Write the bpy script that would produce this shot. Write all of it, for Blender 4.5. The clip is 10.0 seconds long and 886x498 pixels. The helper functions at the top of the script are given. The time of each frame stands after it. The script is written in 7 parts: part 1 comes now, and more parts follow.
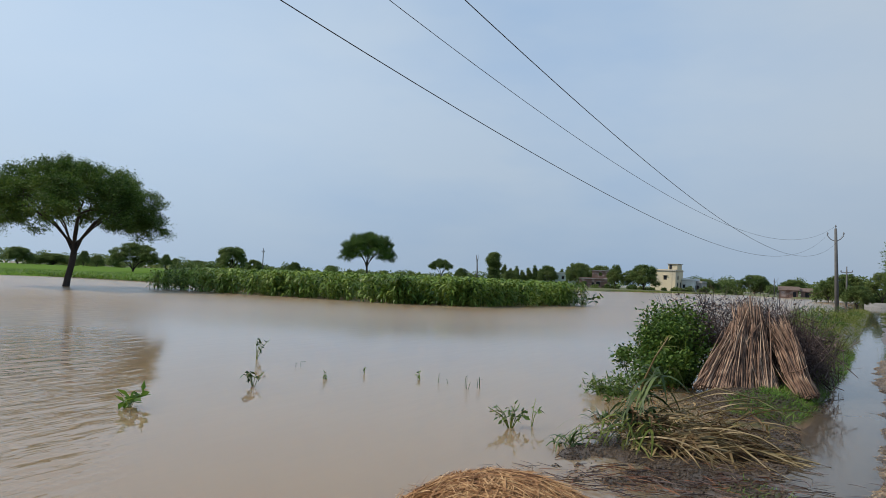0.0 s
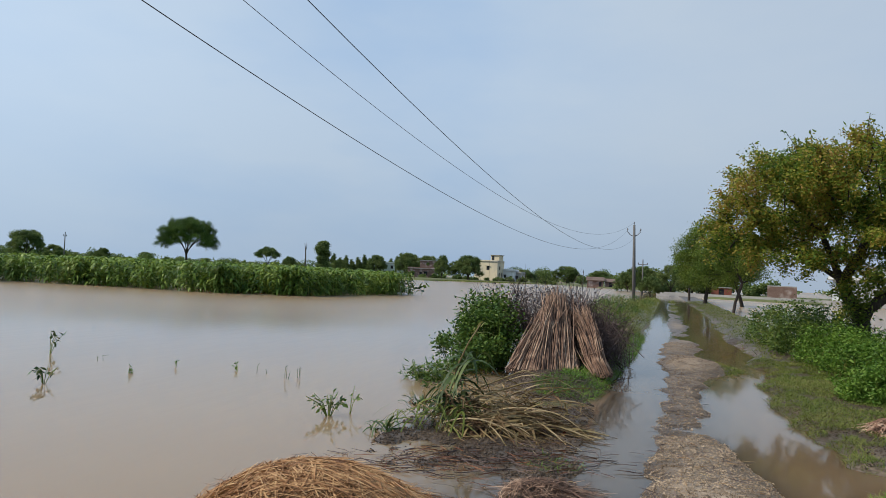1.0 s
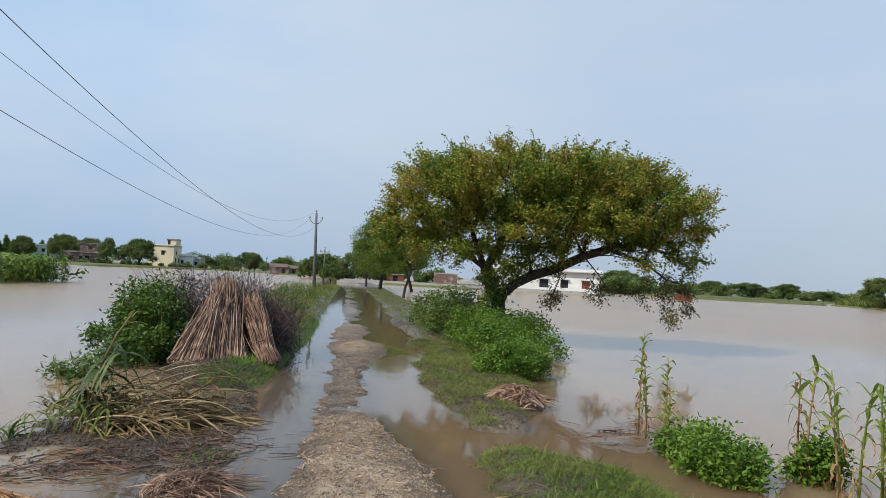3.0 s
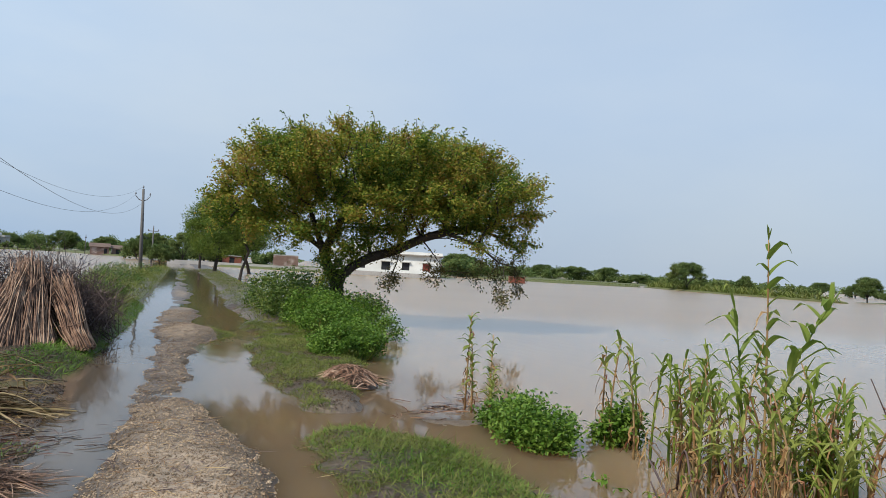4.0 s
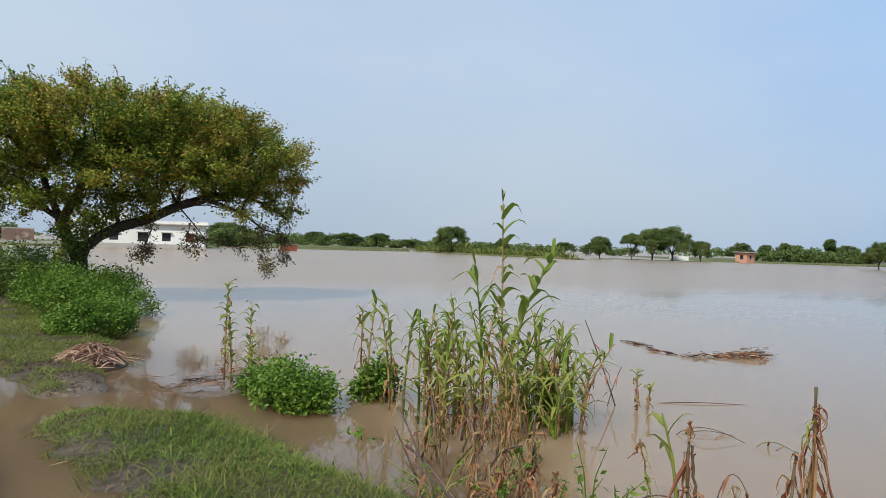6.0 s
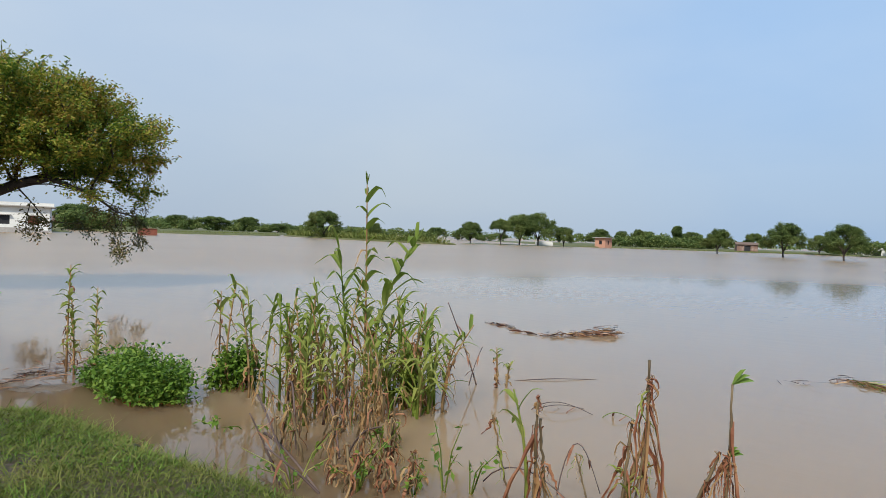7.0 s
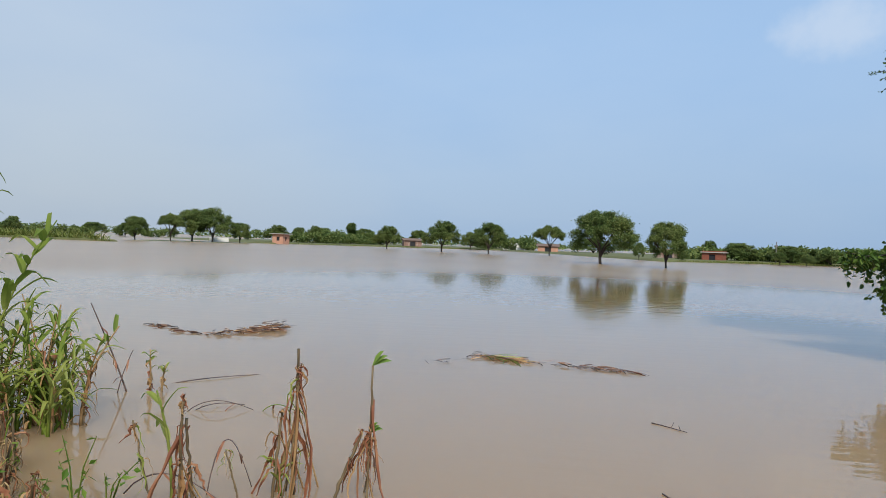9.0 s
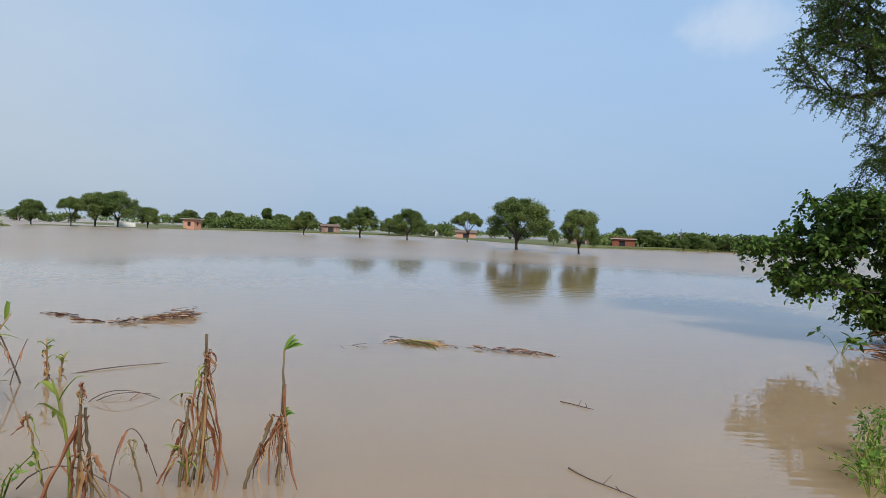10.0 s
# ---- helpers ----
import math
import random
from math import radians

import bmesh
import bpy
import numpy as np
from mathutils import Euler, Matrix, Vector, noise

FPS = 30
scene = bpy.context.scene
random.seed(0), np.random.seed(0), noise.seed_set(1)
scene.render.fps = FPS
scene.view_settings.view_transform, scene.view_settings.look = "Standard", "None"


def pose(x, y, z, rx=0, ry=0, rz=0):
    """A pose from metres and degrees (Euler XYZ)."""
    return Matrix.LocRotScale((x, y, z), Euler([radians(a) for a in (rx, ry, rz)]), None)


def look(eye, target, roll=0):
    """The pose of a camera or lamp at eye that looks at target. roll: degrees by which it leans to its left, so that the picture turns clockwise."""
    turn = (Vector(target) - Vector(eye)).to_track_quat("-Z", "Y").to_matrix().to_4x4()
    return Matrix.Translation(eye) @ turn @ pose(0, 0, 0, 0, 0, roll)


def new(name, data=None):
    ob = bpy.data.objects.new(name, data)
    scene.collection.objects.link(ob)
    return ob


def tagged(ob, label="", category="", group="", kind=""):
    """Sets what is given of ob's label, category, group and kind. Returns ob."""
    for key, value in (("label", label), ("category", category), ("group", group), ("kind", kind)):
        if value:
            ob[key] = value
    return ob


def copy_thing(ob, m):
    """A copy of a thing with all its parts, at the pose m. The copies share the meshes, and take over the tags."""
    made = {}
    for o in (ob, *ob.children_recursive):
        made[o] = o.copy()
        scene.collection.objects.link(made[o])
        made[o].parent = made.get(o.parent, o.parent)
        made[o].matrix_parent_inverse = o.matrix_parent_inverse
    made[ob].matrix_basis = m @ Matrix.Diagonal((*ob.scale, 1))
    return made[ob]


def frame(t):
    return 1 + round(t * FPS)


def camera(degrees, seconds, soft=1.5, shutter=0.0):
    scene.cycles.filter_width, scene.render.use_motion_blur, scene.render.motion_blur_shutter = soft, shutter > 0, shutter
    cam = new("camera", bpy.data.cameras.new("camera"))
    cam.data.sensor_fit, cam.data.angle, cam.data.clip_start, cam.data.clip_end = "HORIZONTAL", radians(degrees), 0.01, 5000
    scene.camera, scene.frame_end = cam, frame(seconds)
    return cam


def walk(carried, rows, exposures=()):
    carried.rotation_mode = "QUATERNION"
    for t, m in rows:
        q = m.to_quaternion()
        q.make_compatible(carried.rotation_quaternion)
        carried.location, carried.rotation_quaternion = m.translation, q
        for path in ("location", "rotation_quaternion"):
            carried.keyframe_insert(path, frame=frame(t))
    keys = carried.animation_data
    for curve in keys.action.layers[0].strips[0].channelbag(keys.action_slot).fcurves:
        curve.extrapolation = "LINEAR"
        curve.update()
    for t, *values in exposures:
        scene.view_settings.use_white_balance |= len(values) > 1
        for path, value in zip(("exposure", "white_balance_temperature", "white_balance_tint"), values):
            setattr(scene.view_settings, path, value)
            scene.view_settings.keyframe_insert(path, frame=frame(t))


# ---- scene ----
cam = camera(66.06, 10.0, soft=0.4)
PATH = [
    (0.0, look((-0.000, -0.000, 1.615), (-0.0001, 4.9956, 1.8242), 2.35)),
    (0.5, look((0.050, -0.012, 1.614), (0.6178, 4.9524, 1.7894), 2.57)),
    (1.0, look((0.095, -0.033, 1.608), (1.3246, 4.8093, 1.7945), 2.77)),
    (1.5, look((0.128, -0.051, 1.612), (1.7696, 4.6699, 1.7584), 2.85)),
    (2.0, look((0.166, -0.095, 1.614), (2.2938, 4.4251, 1.8192), 2.90)),
    (2.5, look((0.205, -0.143, 1.617), (2.8058, 4.1220, 1.8320), 2.15)),
    (3.0, look((0.254, -0.193, 1.620), (3.4874, 3.6150, 1.8272), 3.11)),
    (3.2, look((0.274, -0.201, 1.616), (3.6876, 3.4470, 1.8217), 3.40)),
    (4.3, look((0.325, -0.306, 1.599), (4.5129, 2.4224, 1.7244), 2.92)),
    (4.5, look((0.332, -0.317, 1.596), (4.6098, 2.2685, 1.7136), 2.52)),
    (5.0, look((0.346, -0.368, 1.591), (4.8056, 1.8921, 1.6590), 2.39)),
    (5.5, look((0.339, -0.408, 1.588), (4.9602, 1.5022, 1.6066), 1.32)),
    (5.7, look((0.322, -0.435, 1.577), (5.0098, 1.3035, 1.5666), 1.62)),
    (6.8, look((0.323, -0.527, 1.572), (5.2540, 0.2974, 1.5164), 1.57)),
    (7.0, look((0.340, -0.552, 1.563), (5.3042, 0.0402, 1.4625), 2.04)),
    (7.5, look((0.340, -0.598, 1.564), (5.3390, -0.6606, 1.5094), 3.77)),
    (8.0, look((0.328, -0.648, 1.557), (5.2709, -1.3914, 1.4340), 3.62)),
    (8.5, look((0.310, -0.684, 1.555), (5.1656, -1.8740, 1.4815), 2.53)),
    (9.0, look((0.286, -0.715, 1.545), (4.9918, -2.4047, 1.5009), 2.03)),
    (9.5, look((0.272, -0.738, 1.534), (4.8516, -2.7426, 1.4521), 2.04)),
    (10.0, look((0.253, -0.740, 1.529), (4.7227, -2.9786, 1.4056), 2.22)),
]
EXPOSURES = [(0.0, -0.30), (1.0, -0.21), (2.5, -0.05), (4.0, 0.0), (7.0, -0.02), (10.0, -0.09)]
walk(cam, PATH, EXPOSURES)

# ---- daylight: hazy monsoon sky with a soft sun in the west ----
SUN_AZ, SUN_EL = 278.0, 46.0          # clockwise from +y, above the horizon
world = bpy.data.worlds.new("sky")
scene.world = world
world.use_nodes = True
wn, wl = world.node_tree.nodes, world.node_tree.links
wn.clear()
w_out = wn.new("ShaderNodeOutputWorld")
w_bg = wn.new("ShaderNodeBackground")
w_sky = wn.new("ShaderNodeTexSky")
w_sky.sky_type = "NISHITA"
w_sky.sun_disc = False
w_sky.sun_elevation = radians(SUN_EL)
w_sky.sun_rotation = radians(SUN_AZ)
w_sky.air_density, w_sky.dust_density, w_sky.ozone_density = 1.0, 3.0, 2.0
w_tc = wn.new("ShaderNodeTexCoord")
w_map = wn.new("ShaderNodeMapping")
w_map.inputs["Scale"].default_value = (1.0, 1.0, 2.6)
w_noise = wn.new("ShaderNodeTexNoise")
w_noise.inputs["Scale"].default_value = 1.6
w_noise.inputs["Detail"].default_value = 5.0
w_noise.inputs["Roughness"].default_value = 0.52
w_cloud = wn.new("ShaderNodeMapRange")
w_cloud.inputs["From Min"].default_value, w_cloud.inputs["From Max"].default_value = 0.32, 0.68
w_dot = wn.new("ShaderNodeVectorMath")
w_dot.operation = "DOT_PRODUCT"
w_dot.inputs[1].default_value = (0.46, -0.75, 0.48)          # the clearer quarter of the sky
w_clear = wn.new("ShaderNodeMapRange")
w_clear.inputs["From Min"].default_value, w_clear.inputs["From Max"].default_value = 0.25, 1.0
w_clear.inputs["To Min"].default_value, w_clear.inputs["To Max"].default_value = 1.0, 0.25
w_mul = wn.new("ShaderNodeMath")
w_mul.operation = "MULTIPLY"
w_haze = wn.new("ShaderNodeMixRGB")                           # clear blue to thin white cloud
w_haze.inputs["Color1"].default_value = (3.75, 5.75, 8.7, 1)
w_haze.inputs["Color2"].default_value = (5.82, 7.2, 8.85, 1)
w_mix = wn.new("ShaderNodeMixRGB")
w_mix.inputs["Fac"].default_value = 0.88
w_bg.inputs["Strength"].default_value = 0.10
wl.new(w_tc.outputs["Generated"], w_map.inputs["Vector"])
wl.new(w_map.outputs["Vector"], w_noise.inputs["Vector"])
wl.new(w_tc.outputs["Generated"], w_dot.inputs[0])
wl.new(w_dot.outputs["Value"], w_clear.inputs["Value"])
wl.new(w_noise.outputs["Fac"], w_cloud.inputs["Value"])
wl.new(w_cloud.outputs["Result"], w_mul.inputs[0])
wl.new(w_clear.outputs["Result"], w_mul.inputs[1])
wl.new(w_mul.outputs[0], w_haze.inputs["Fac"])
w_east = wn.new("ShaderNodeVectorMath")
w_east.operation = "DOT_PRODUCT"
w_east.inputs[1].default_value = (0.87, 0.47, 0.10)           # whiter haze low in the east
w_veil = wn.new("ShaderNodeMapRange")
w_veil.interpolation_type = "SMOOTHSTEP"
w_veil.inputs["From Min"].default_value, w_veil.inputs["From Max"].default_value = 0.66, 1.0
w_veil.inputs["To Max"].default_value = 0.60
w_white = wn.new("ShaderNodeMixRGB")
w_white.inputs["Color2"].default_value = (5.95, 6.7, 7.5, 1)
wl.new(w_tc.outputs["Generated"], w_east.inputs[0])
wl.new(w_east.outputs["Value"], w_veil.inputs["Value"])
wl.new(w_veil.outputs["Result"], w_white.inputs["Fac"])
w_west = wn.new("ShaderNodeVectorMath")
w_west.operation = "DOT_PRODUCT"
w_west.inputs[1].default_value = (-0.80, 0.58, 0.15)          # brighter haze on the sun's side
w_glare = wn.new("ShaderNodeMapRange")
w_glare.interpolation_type = "SMOOTHSTEP"
w_glare.inputs["From Min"].default_value, w_glare.inputs["From Max"].default_value = 0.50, 1.05
w_glare.inputs["To Max"].default_value = 0.75
w_sunward = wn.new("ShaderNodeMixRGB")
w_sunward.inputs["Color2"].default_value = (7.3, 9.1, 11.2, 1)
wl.new(w_tc.outputs["Generated"], w_west.inputs[0])
wl.new(w_west.outputs["Value"], w_glare.inputs["Value"])
wl.new(w_glare.outputs["Result"], w_sunward.inputs["Fac"])
wl.new(w_haze.outputs["Color"], w_sunward.inputs["Color1"])
wl.new(w_sunward.outputs["Color"], w_white.inputs["Color1"])
wl.new(w_sky.outputs["Color"], w_mix.inputs["Color1"])
# one small white cloud over the south-east
w_at = wn.new("ShaderNodeVectorMath")
w_at.operation = "DISTANCE"
w_flat = wn.new("ShaderNodeVectorMath")
w_flat.operation = "MULTIPLY"
w_flat.inputs[1].default_value = (1.0, 1.0, 1.6)
w_at.inputs[1].default_value = (0.626, -0.727, 0.450)
wl.new(w_tc.outputs["Generated"], w_flat.inputs[0])
wl.new(w_flat.outputs["Vector"], w_at.inputs[0])
w_puffn = wn.new("ShaderNodeTexNoise")
w_puffn.inputs["Scale"].default_value, w_puffn.inputs["Detail"].default_value = 16.0, 5.0
wl.new(w_tc.outputs["Generated"], w_puffn.inputs["Vector"])
w_edge = wn.new("ShaderNodeMath")
w_edge.operation = "MULTIPLY_ADD"
w_edge.inputs[1].default_value = 0.16
wl.new(w_puffn.outputs["Fac"], w_edge.inputs[0])
wl.new(w_at.outputs["Value"], w_edge.inputs[2])
w_puff = wn.new("ShaderNodeMapRange")
w_puff.interpolation_type = "SMOOTHSTEP"
w_puff.inputs["From Min"].default_value, w_puff.inputs["From Max"].default_value = 0.155, 0.085
w_puff.inputs["To Max"].default_value = 0.36
wl.new(w_edge.outputs[0], w_puff.inputs["Value"])
w_cum = wn.new("ShaderNodeMixRGB")
w_cum.inputs["Color2"].default_value = (8.6, 9.0, 9.5, 1)
wl.new(w_puff.outputs["Result"], w_cum.inputs["Fac"])
wl.new(w_white.outputs["Color"], w_cum.inputs["Color1"])
wl.new(w_cum.outputs["Color"], w_mix.inputs["Color2"])
w_sep = wn.new("ShaderNodeSeparateXYZ")
w_low = wn.new("ShaderNodeMapRange")                          # the haze is duller towards the horizon
w_low.interpolation_type = "SMOOTHSTEP"
w_low.inputs["From Min"].default_value, w_low.inputs["From Max"].default_value = -0.02, 0.30
w_low.inputs["To Min"].default_value, w_low.inputs["To Max"].default_value = 0.90, 1.06
w_dull = wn.new("ShaderNodeMixRGB")
w_dull.blend_type = "MULTIPLY"
w_dull.inputs["Fac"].default_value = 1.0
wl.new(w_tc.outputs["Generated"], w_sep.inputs["Vector"])
wl.new(w_sep.outputs["Z"], w_low.inputs["Value"])
wl.new(w_mix.outputs["Color"], w_dull.inputs["Color1"])
wl.new(w_low.outputs["Result"], w_dull.inputs["Color2"])
wl.new(w_dull.outputs["Color"], w_bg.inputs["Color"])
wl.new(w_bg.outputs["Background"], w_out.inputs["Surface"])

sun_data = bpy.data.lights.new("sun", "SUN")
sun_data.energy, sun_data.angle, sun_data.color = 4.2, radians(5.0), (1.0, 0.93, 0.82)
sun = new("sun", sun_data)
az, el = radians(SUN_AZ), radians(SUN_EL)
sun.matrix_world = look((60 * math.sin(az) * math.cos(el), 60 * math.cos(az) * math.cos(el), 60 * math.sin(el)), (0, 0, 0))


# ---- materials ----
def tree_of(name):
    m = bpy.data.materials.new(name)
    m.use_nodes = True
    n = m.node_tree.nodes
    return m, n, m.node_tree.links, n["Principled BSDF"]


def rough_surface(name, dark, light, scale, rough=0.85, bump=0.3, fine=6.0, stain=None, depth=0.01, spec=0.3):
    """Two scales of noise between two colours, an optional third colour in stains, and relief."""
    m, n, l, b = tree_of(name)
    tc = n.new("ShaderNodeNewGeometry")
    big, small = n.new("ShaderNodeTexNoise"), n.new("ShaderNodeTexNoise")
    big.inputs["Scale"].default_value, big.inputs["Detail"].default_value = scale, 4
    small.inputs["Scale"].default_value, small.inputs["Detail"].default_value = scale * fine, 6
    for q in (big, small):
        l.new(tc.outputs["Position"], q.inputs["Vector"])
    mix = n.new("ShaderNodeMixRGB")
    mix.inputs["Color1"].default_value, mix.inputs["Color2"].default_value = (*dark, 1), (*light, 1)
    add = n.new("ShaderNodeMath")
    add.operation = "MULTIPLY_ADD"
    add.inputs[1].default_value, add.inputs[2].default_value = 2.2, -0.6
    half = n.new("ShaderNodeMixRGB")
    half.inputs["Fac"].default_value = 0.5
    l.new(big.outputs["Fac"], half.inputs["Color1"])
    l.new(small.outputs["Fac"], half.inputs["Color2"])
    l.new(half.outputs["Color"], add.inputs[0])
    add.use_clamp = True
    l.new(add.outputs[0], mix.inputs["Fac"])
    colour = mix.outputs["Color"]
    if stain:
        sn = n.new("ShaderNodeTexNoise")
        sn.inputs["Scale"].default_value, sn.inputs["Detail"].default_value = scale * 0.6, 5
        l.new(tc.outputs["Position"], sn.inputs["Vector"])
        sr = n.new("ShaderNodeValToRGB")
        sr.color_ramp.elements[0].position, sr.color_ramp.elements[1].position = 0.5, 0.68
        sm = n.new("ShaderNodeMixRGB")
        sm.inputs["Color2"].default_value = (*stain, 1)
        l.new(sn.outputs["Fac"], sr.inputs["Fac"])
        l.new(sr.outputs["Color"], sm.inputs["Fac"])
        l.new(colour, sm.inputs["Color1"])
        colour = sm.outputs["Color"]
    l.new(colour, b.inputs["Base Color"])
    b.inputs["Roughness"].default_value = rough
    b.inputs["Specular IOR Level"].default_value = spec
    if bump:
        bm_ = n.new("ShaderNodeBump")
        bm_.inputs["Strength"].default_value, bm_.inputs["Distance"].default_value = bump, depth
        l.new(small.outputs["Fac"], bm_.inputs["Height"])
        l.new(bm_.outputs["Normal"], b.inputs["Normal"])
    return m


def leafy(name, colours, rough=0.55, glow=0.28, patch=0.6):
    """Leaves: one of several colours for each leaf, shifted by patches, with light passing through."""
    m, n, l, b = tree_of(name)
    geo = n.new("ShaderNodeNewGeometry")
    ns = n.new("ShaderNodeTexNoise")
    ns.inputs["Scale"].default_value, ns.inputs["Detail"].default_value = patch, 2
    l.new(geo.outputs["Position"], ns.inputs["Vector"])
    add = n.new("ShaderNodeMath")
    add.operation = "MULTIPLY_ADD"
    add.inputs[1].default_value = 1.6
    l.new(ns.outputs["Fac"], add.inputs[0])
    sub = n.new("ShaderNodeMath")
    sub.operation = "MULTIPLY_ADD"
    sub.inputs[1].default_value, sub.inputs[2].default_value = 0.9, -0.75
    l.new(geo.outputs["Random Per Island"], sub.inputs[0])
    l.new(sub.outputs[0], add.inputs[2])
    add.use_clamp = True
    ramp = n.new("ShaderNodeValToRGB")
    el_ = ramp.color_ramp.elements
    while len(el_) < len(colours):
        el_.new(0.5)
    for i, c in enumerate(colours):
        el_[i].position = i / (len(colours) - 1)
        el_[i].color = (*c, 1)
    l.new(add.outputs[0], ramp.inputs["Fac"])
    l.new(ramp.outputs["Color"], b.inputs["Base Color"])
    b.inputs["Roughness"].default_value = rough
    b.inputs["Specular IOR Level"].default_value = 0.22
    tr = n.new("ShaderNodeBsdfTranslucent")
    l.new(ramp.outputs["Color"], tr.inputs["Color"])
    ms = n.new("ShaderNodeMixShader")
    ms.inputs["Fac"].default_value = glow
    l.new(b.outputs["BSDF"], ms.inputs[1])
    l.new(tr.outputs["BSDF"], ms.inputs[2])
    l.new(ms.outputs["Shader"], n["Material Output"].inputs["Surface"])
    return m


def muddy_water():
    m, n, l, b = tree_of("muddy_flood_water")
    geo = n.new("ShaderNodeNewGeometry")
    sil = n.new("ShaderNodeTexNoise")
    sil.inputs["Scale"].default_value, sil.inputs["Detail"].default_value = 0.06, 5
    l.new(geo.outputs["Position"], sil.inputs["Vector"])
    mix = n.new("ShaderNodeMixRGB")
    mix.inputs["Color1"].default_value, mix.inputs["Color2"].default_value = (*WATER_A, 1), (*WATER_B, 1)
    l.new(sil.outputs["Fac"], mix.inputs["Fac"])
    b.inputs["IOR"].default_value = 1.33
    # light spreads in the silt below the surface
    b.subsurface_method = "BURLEY"
    b.inputs["Subsurface Weight"].default_value = 1.0
    b.inputs["Subsurface Radius"].default_value = (1.0, 0.75, 0.5)
    b.inputs["Subsurface Scale"].default_value = 0.8
    # smooth in the lee of the near trees and round the lane, ruffled by the wind elsewhere
    def reach(point, near, far_):
        d, q = n.new("ShaderNodeVectorMath"), n.new("ShaderNodeMapRange")
        d.operation, q.interpolation_type = "DISTANCE", "SMOOTHSTEP"
        d.inputs[1].default_value = point
        q.inputs["From Min"].default_value, q.inputs["From Max"].default_value = near, far_
        l.new(geo.outputs["Position"], d.inputs[0])
        l.new(d.outputs["Value"], q.inputs["Value"])
        return q.outputs["Result"]
    open_water = n.new("ShaderNodeMath")
    open_water.operation = "MULTIPLY"
    l.new(reach((0.0, 0.0, 0.0), 9.0, 34.0), open_water.inputs[0])
    l.new(reach((17.0, -12.5, 0.0), 8.0, 26.0), open_water.inputs[1])
    rut = n.new("ShaderNodeMath")
    rut.operation = "MULTIPLY"
    l.new(open_water.outputs[0], rut.inputs[0])
    ruff = n.new("ShaderNodeMapRange")
    ruff.inputs["To Min"].default_value, ruff.inputs["To Max"].default_value = 0.025, 0.27
    l.new(rut.outputs[0], ruff.inputs["Value"])
    still = n.new("ShaderNodeMath")
    still.operation = "MULTIPLY_ADD"
    still.inputs[1].default_value, still.inputs[2].default_value = -0.025, 0.025
    total = n.new("ShaderNodeMath")
    l.new(still.outputs[0], total.inputs[0])
    l.new(ruff.outputs["Result"], total.inputs[1])
    l.new(total.outputs[0], b.inputs["Roughness"])
    # over the shallow ruts the bed shows through
    across = n.new("ShaderNodeVectorMath")
    across.operation = "DOT_PRODUCT"
    across.inputs[1].default_value = (0.842, -0.539, 0.0)
    l.new(geo.outputs["Position"], across.inputs[0])
    off = n.new("ShaderNodeMath")
    off.operation = "SUBTRACT"
    off.inputs[1].default_value = 0.5
    l.new(across.outputs["Value"], off.inputs[0])
    side = n.new("ShaderNodeMath")
    side.operation = "ABSOLUTE"
    l.new(off.outputs[0], side.inputs[0])
    outside = n.new("ShaderNodeMapRange")
    outside.interpolation_type = "SMOOTHSTEP"
    outside.inputs["From Min"].default_value, outside.inputs["From Max"].default_value = 2.2, 6.0
    l.new(side.outputs[0], outside.inputs["Value"])
    l.new(outside.outputs["Result"], rut.inputs[1])
    l.new(outside.outputs["Result"], still.inputs[0])
    colour = mix.outputs["Color"]
    for tint, edges in (((0.150, 0.097, 0.054, 1), ((0.1, 0.7, 0.9), (3.9, 2.9, 1.0))), ((0.082, 0.062, 0.044, 1), ((0.9, 0.1, 0.9), (-2.6, -1.4, 1.0)))):
        shallow, bed = n.new("ShaderNodeMath"), n.new("ShaderNodeMixRGB")
        shallow.operation = "MULTIPLY"
        bed.inputs["Color2"].default_value = tint
        for k, (lo, hi, most) in enumerate(edges):
            q = n.new("ShaderNodeMapRange")
            q.interpolation_type = "SMOOTHSTEP"
            q.inputs["From Min"].default_value, q.inputs["From Max"].default_value, q.inputs["To Max"].default_value = lo, hi, most
            l.new(off.outputs[0], q.inputs["Value"])
            l.new(q.outputs["Result"], shallow.inputs[k])
        l.new(shallow.outputs[0], bed.inputs["Fac"])
        l.new(colour, bed.inputs["Color1"])
        colour = bed.outputs["Color"]
    l.new(colour, b.inputs["Base Color"])
    # long ripples crossing the wind, stronger in the open water to the west
    mp = n.new("ShaderNodeMapping")
    mp.vector_type = "TEXTURE"
    mp.inputs["Rotation"].default_value = (0, 0, radians(62))
    mp.inputs["Scale"].default_value = (1.5, 0.36, 1.0)
    l.new(geo.outputs["Position"], mp.inputs["Vector"])
    rip = n.new("ShaderNodeTexNoise")
    rip.inputs["Scale"].default_value, rip.inputs["Detail"].default_value = 1.3, 3
    l.new(mp.outputs["Vector"], rip.inputs["Vector"])
    westward = n.new("ShaderNodeVectorMath")
    westward.operation = "DOT_PRODUCT"
    westward.inputs[1].default_value = (1.0, 0.45, 0.0)
    l.new(geo.outputs["Position"], westward.inputs[0])
    wide = n.new("ShaderNodeMapRange")
    wide.inputs["From Min"].default_value, wide.inputs["From Max"].default_value = 0.3, -1.6
    wide.inputs["To Min"].default_value, wide.inputs["To Max"].default_value = 0.20, 3.6
    l.new(westward.outputs["Value"], wide.inputs["Value"])
    calm = n.new("ShaderNodeTexNoise")
    calm.inputs["Scale"].default_value, calm.inputs["Detail"].default_value = 0.09, 3
    l.new(geo.outputs["Position"], calm.inputs["Vector"])
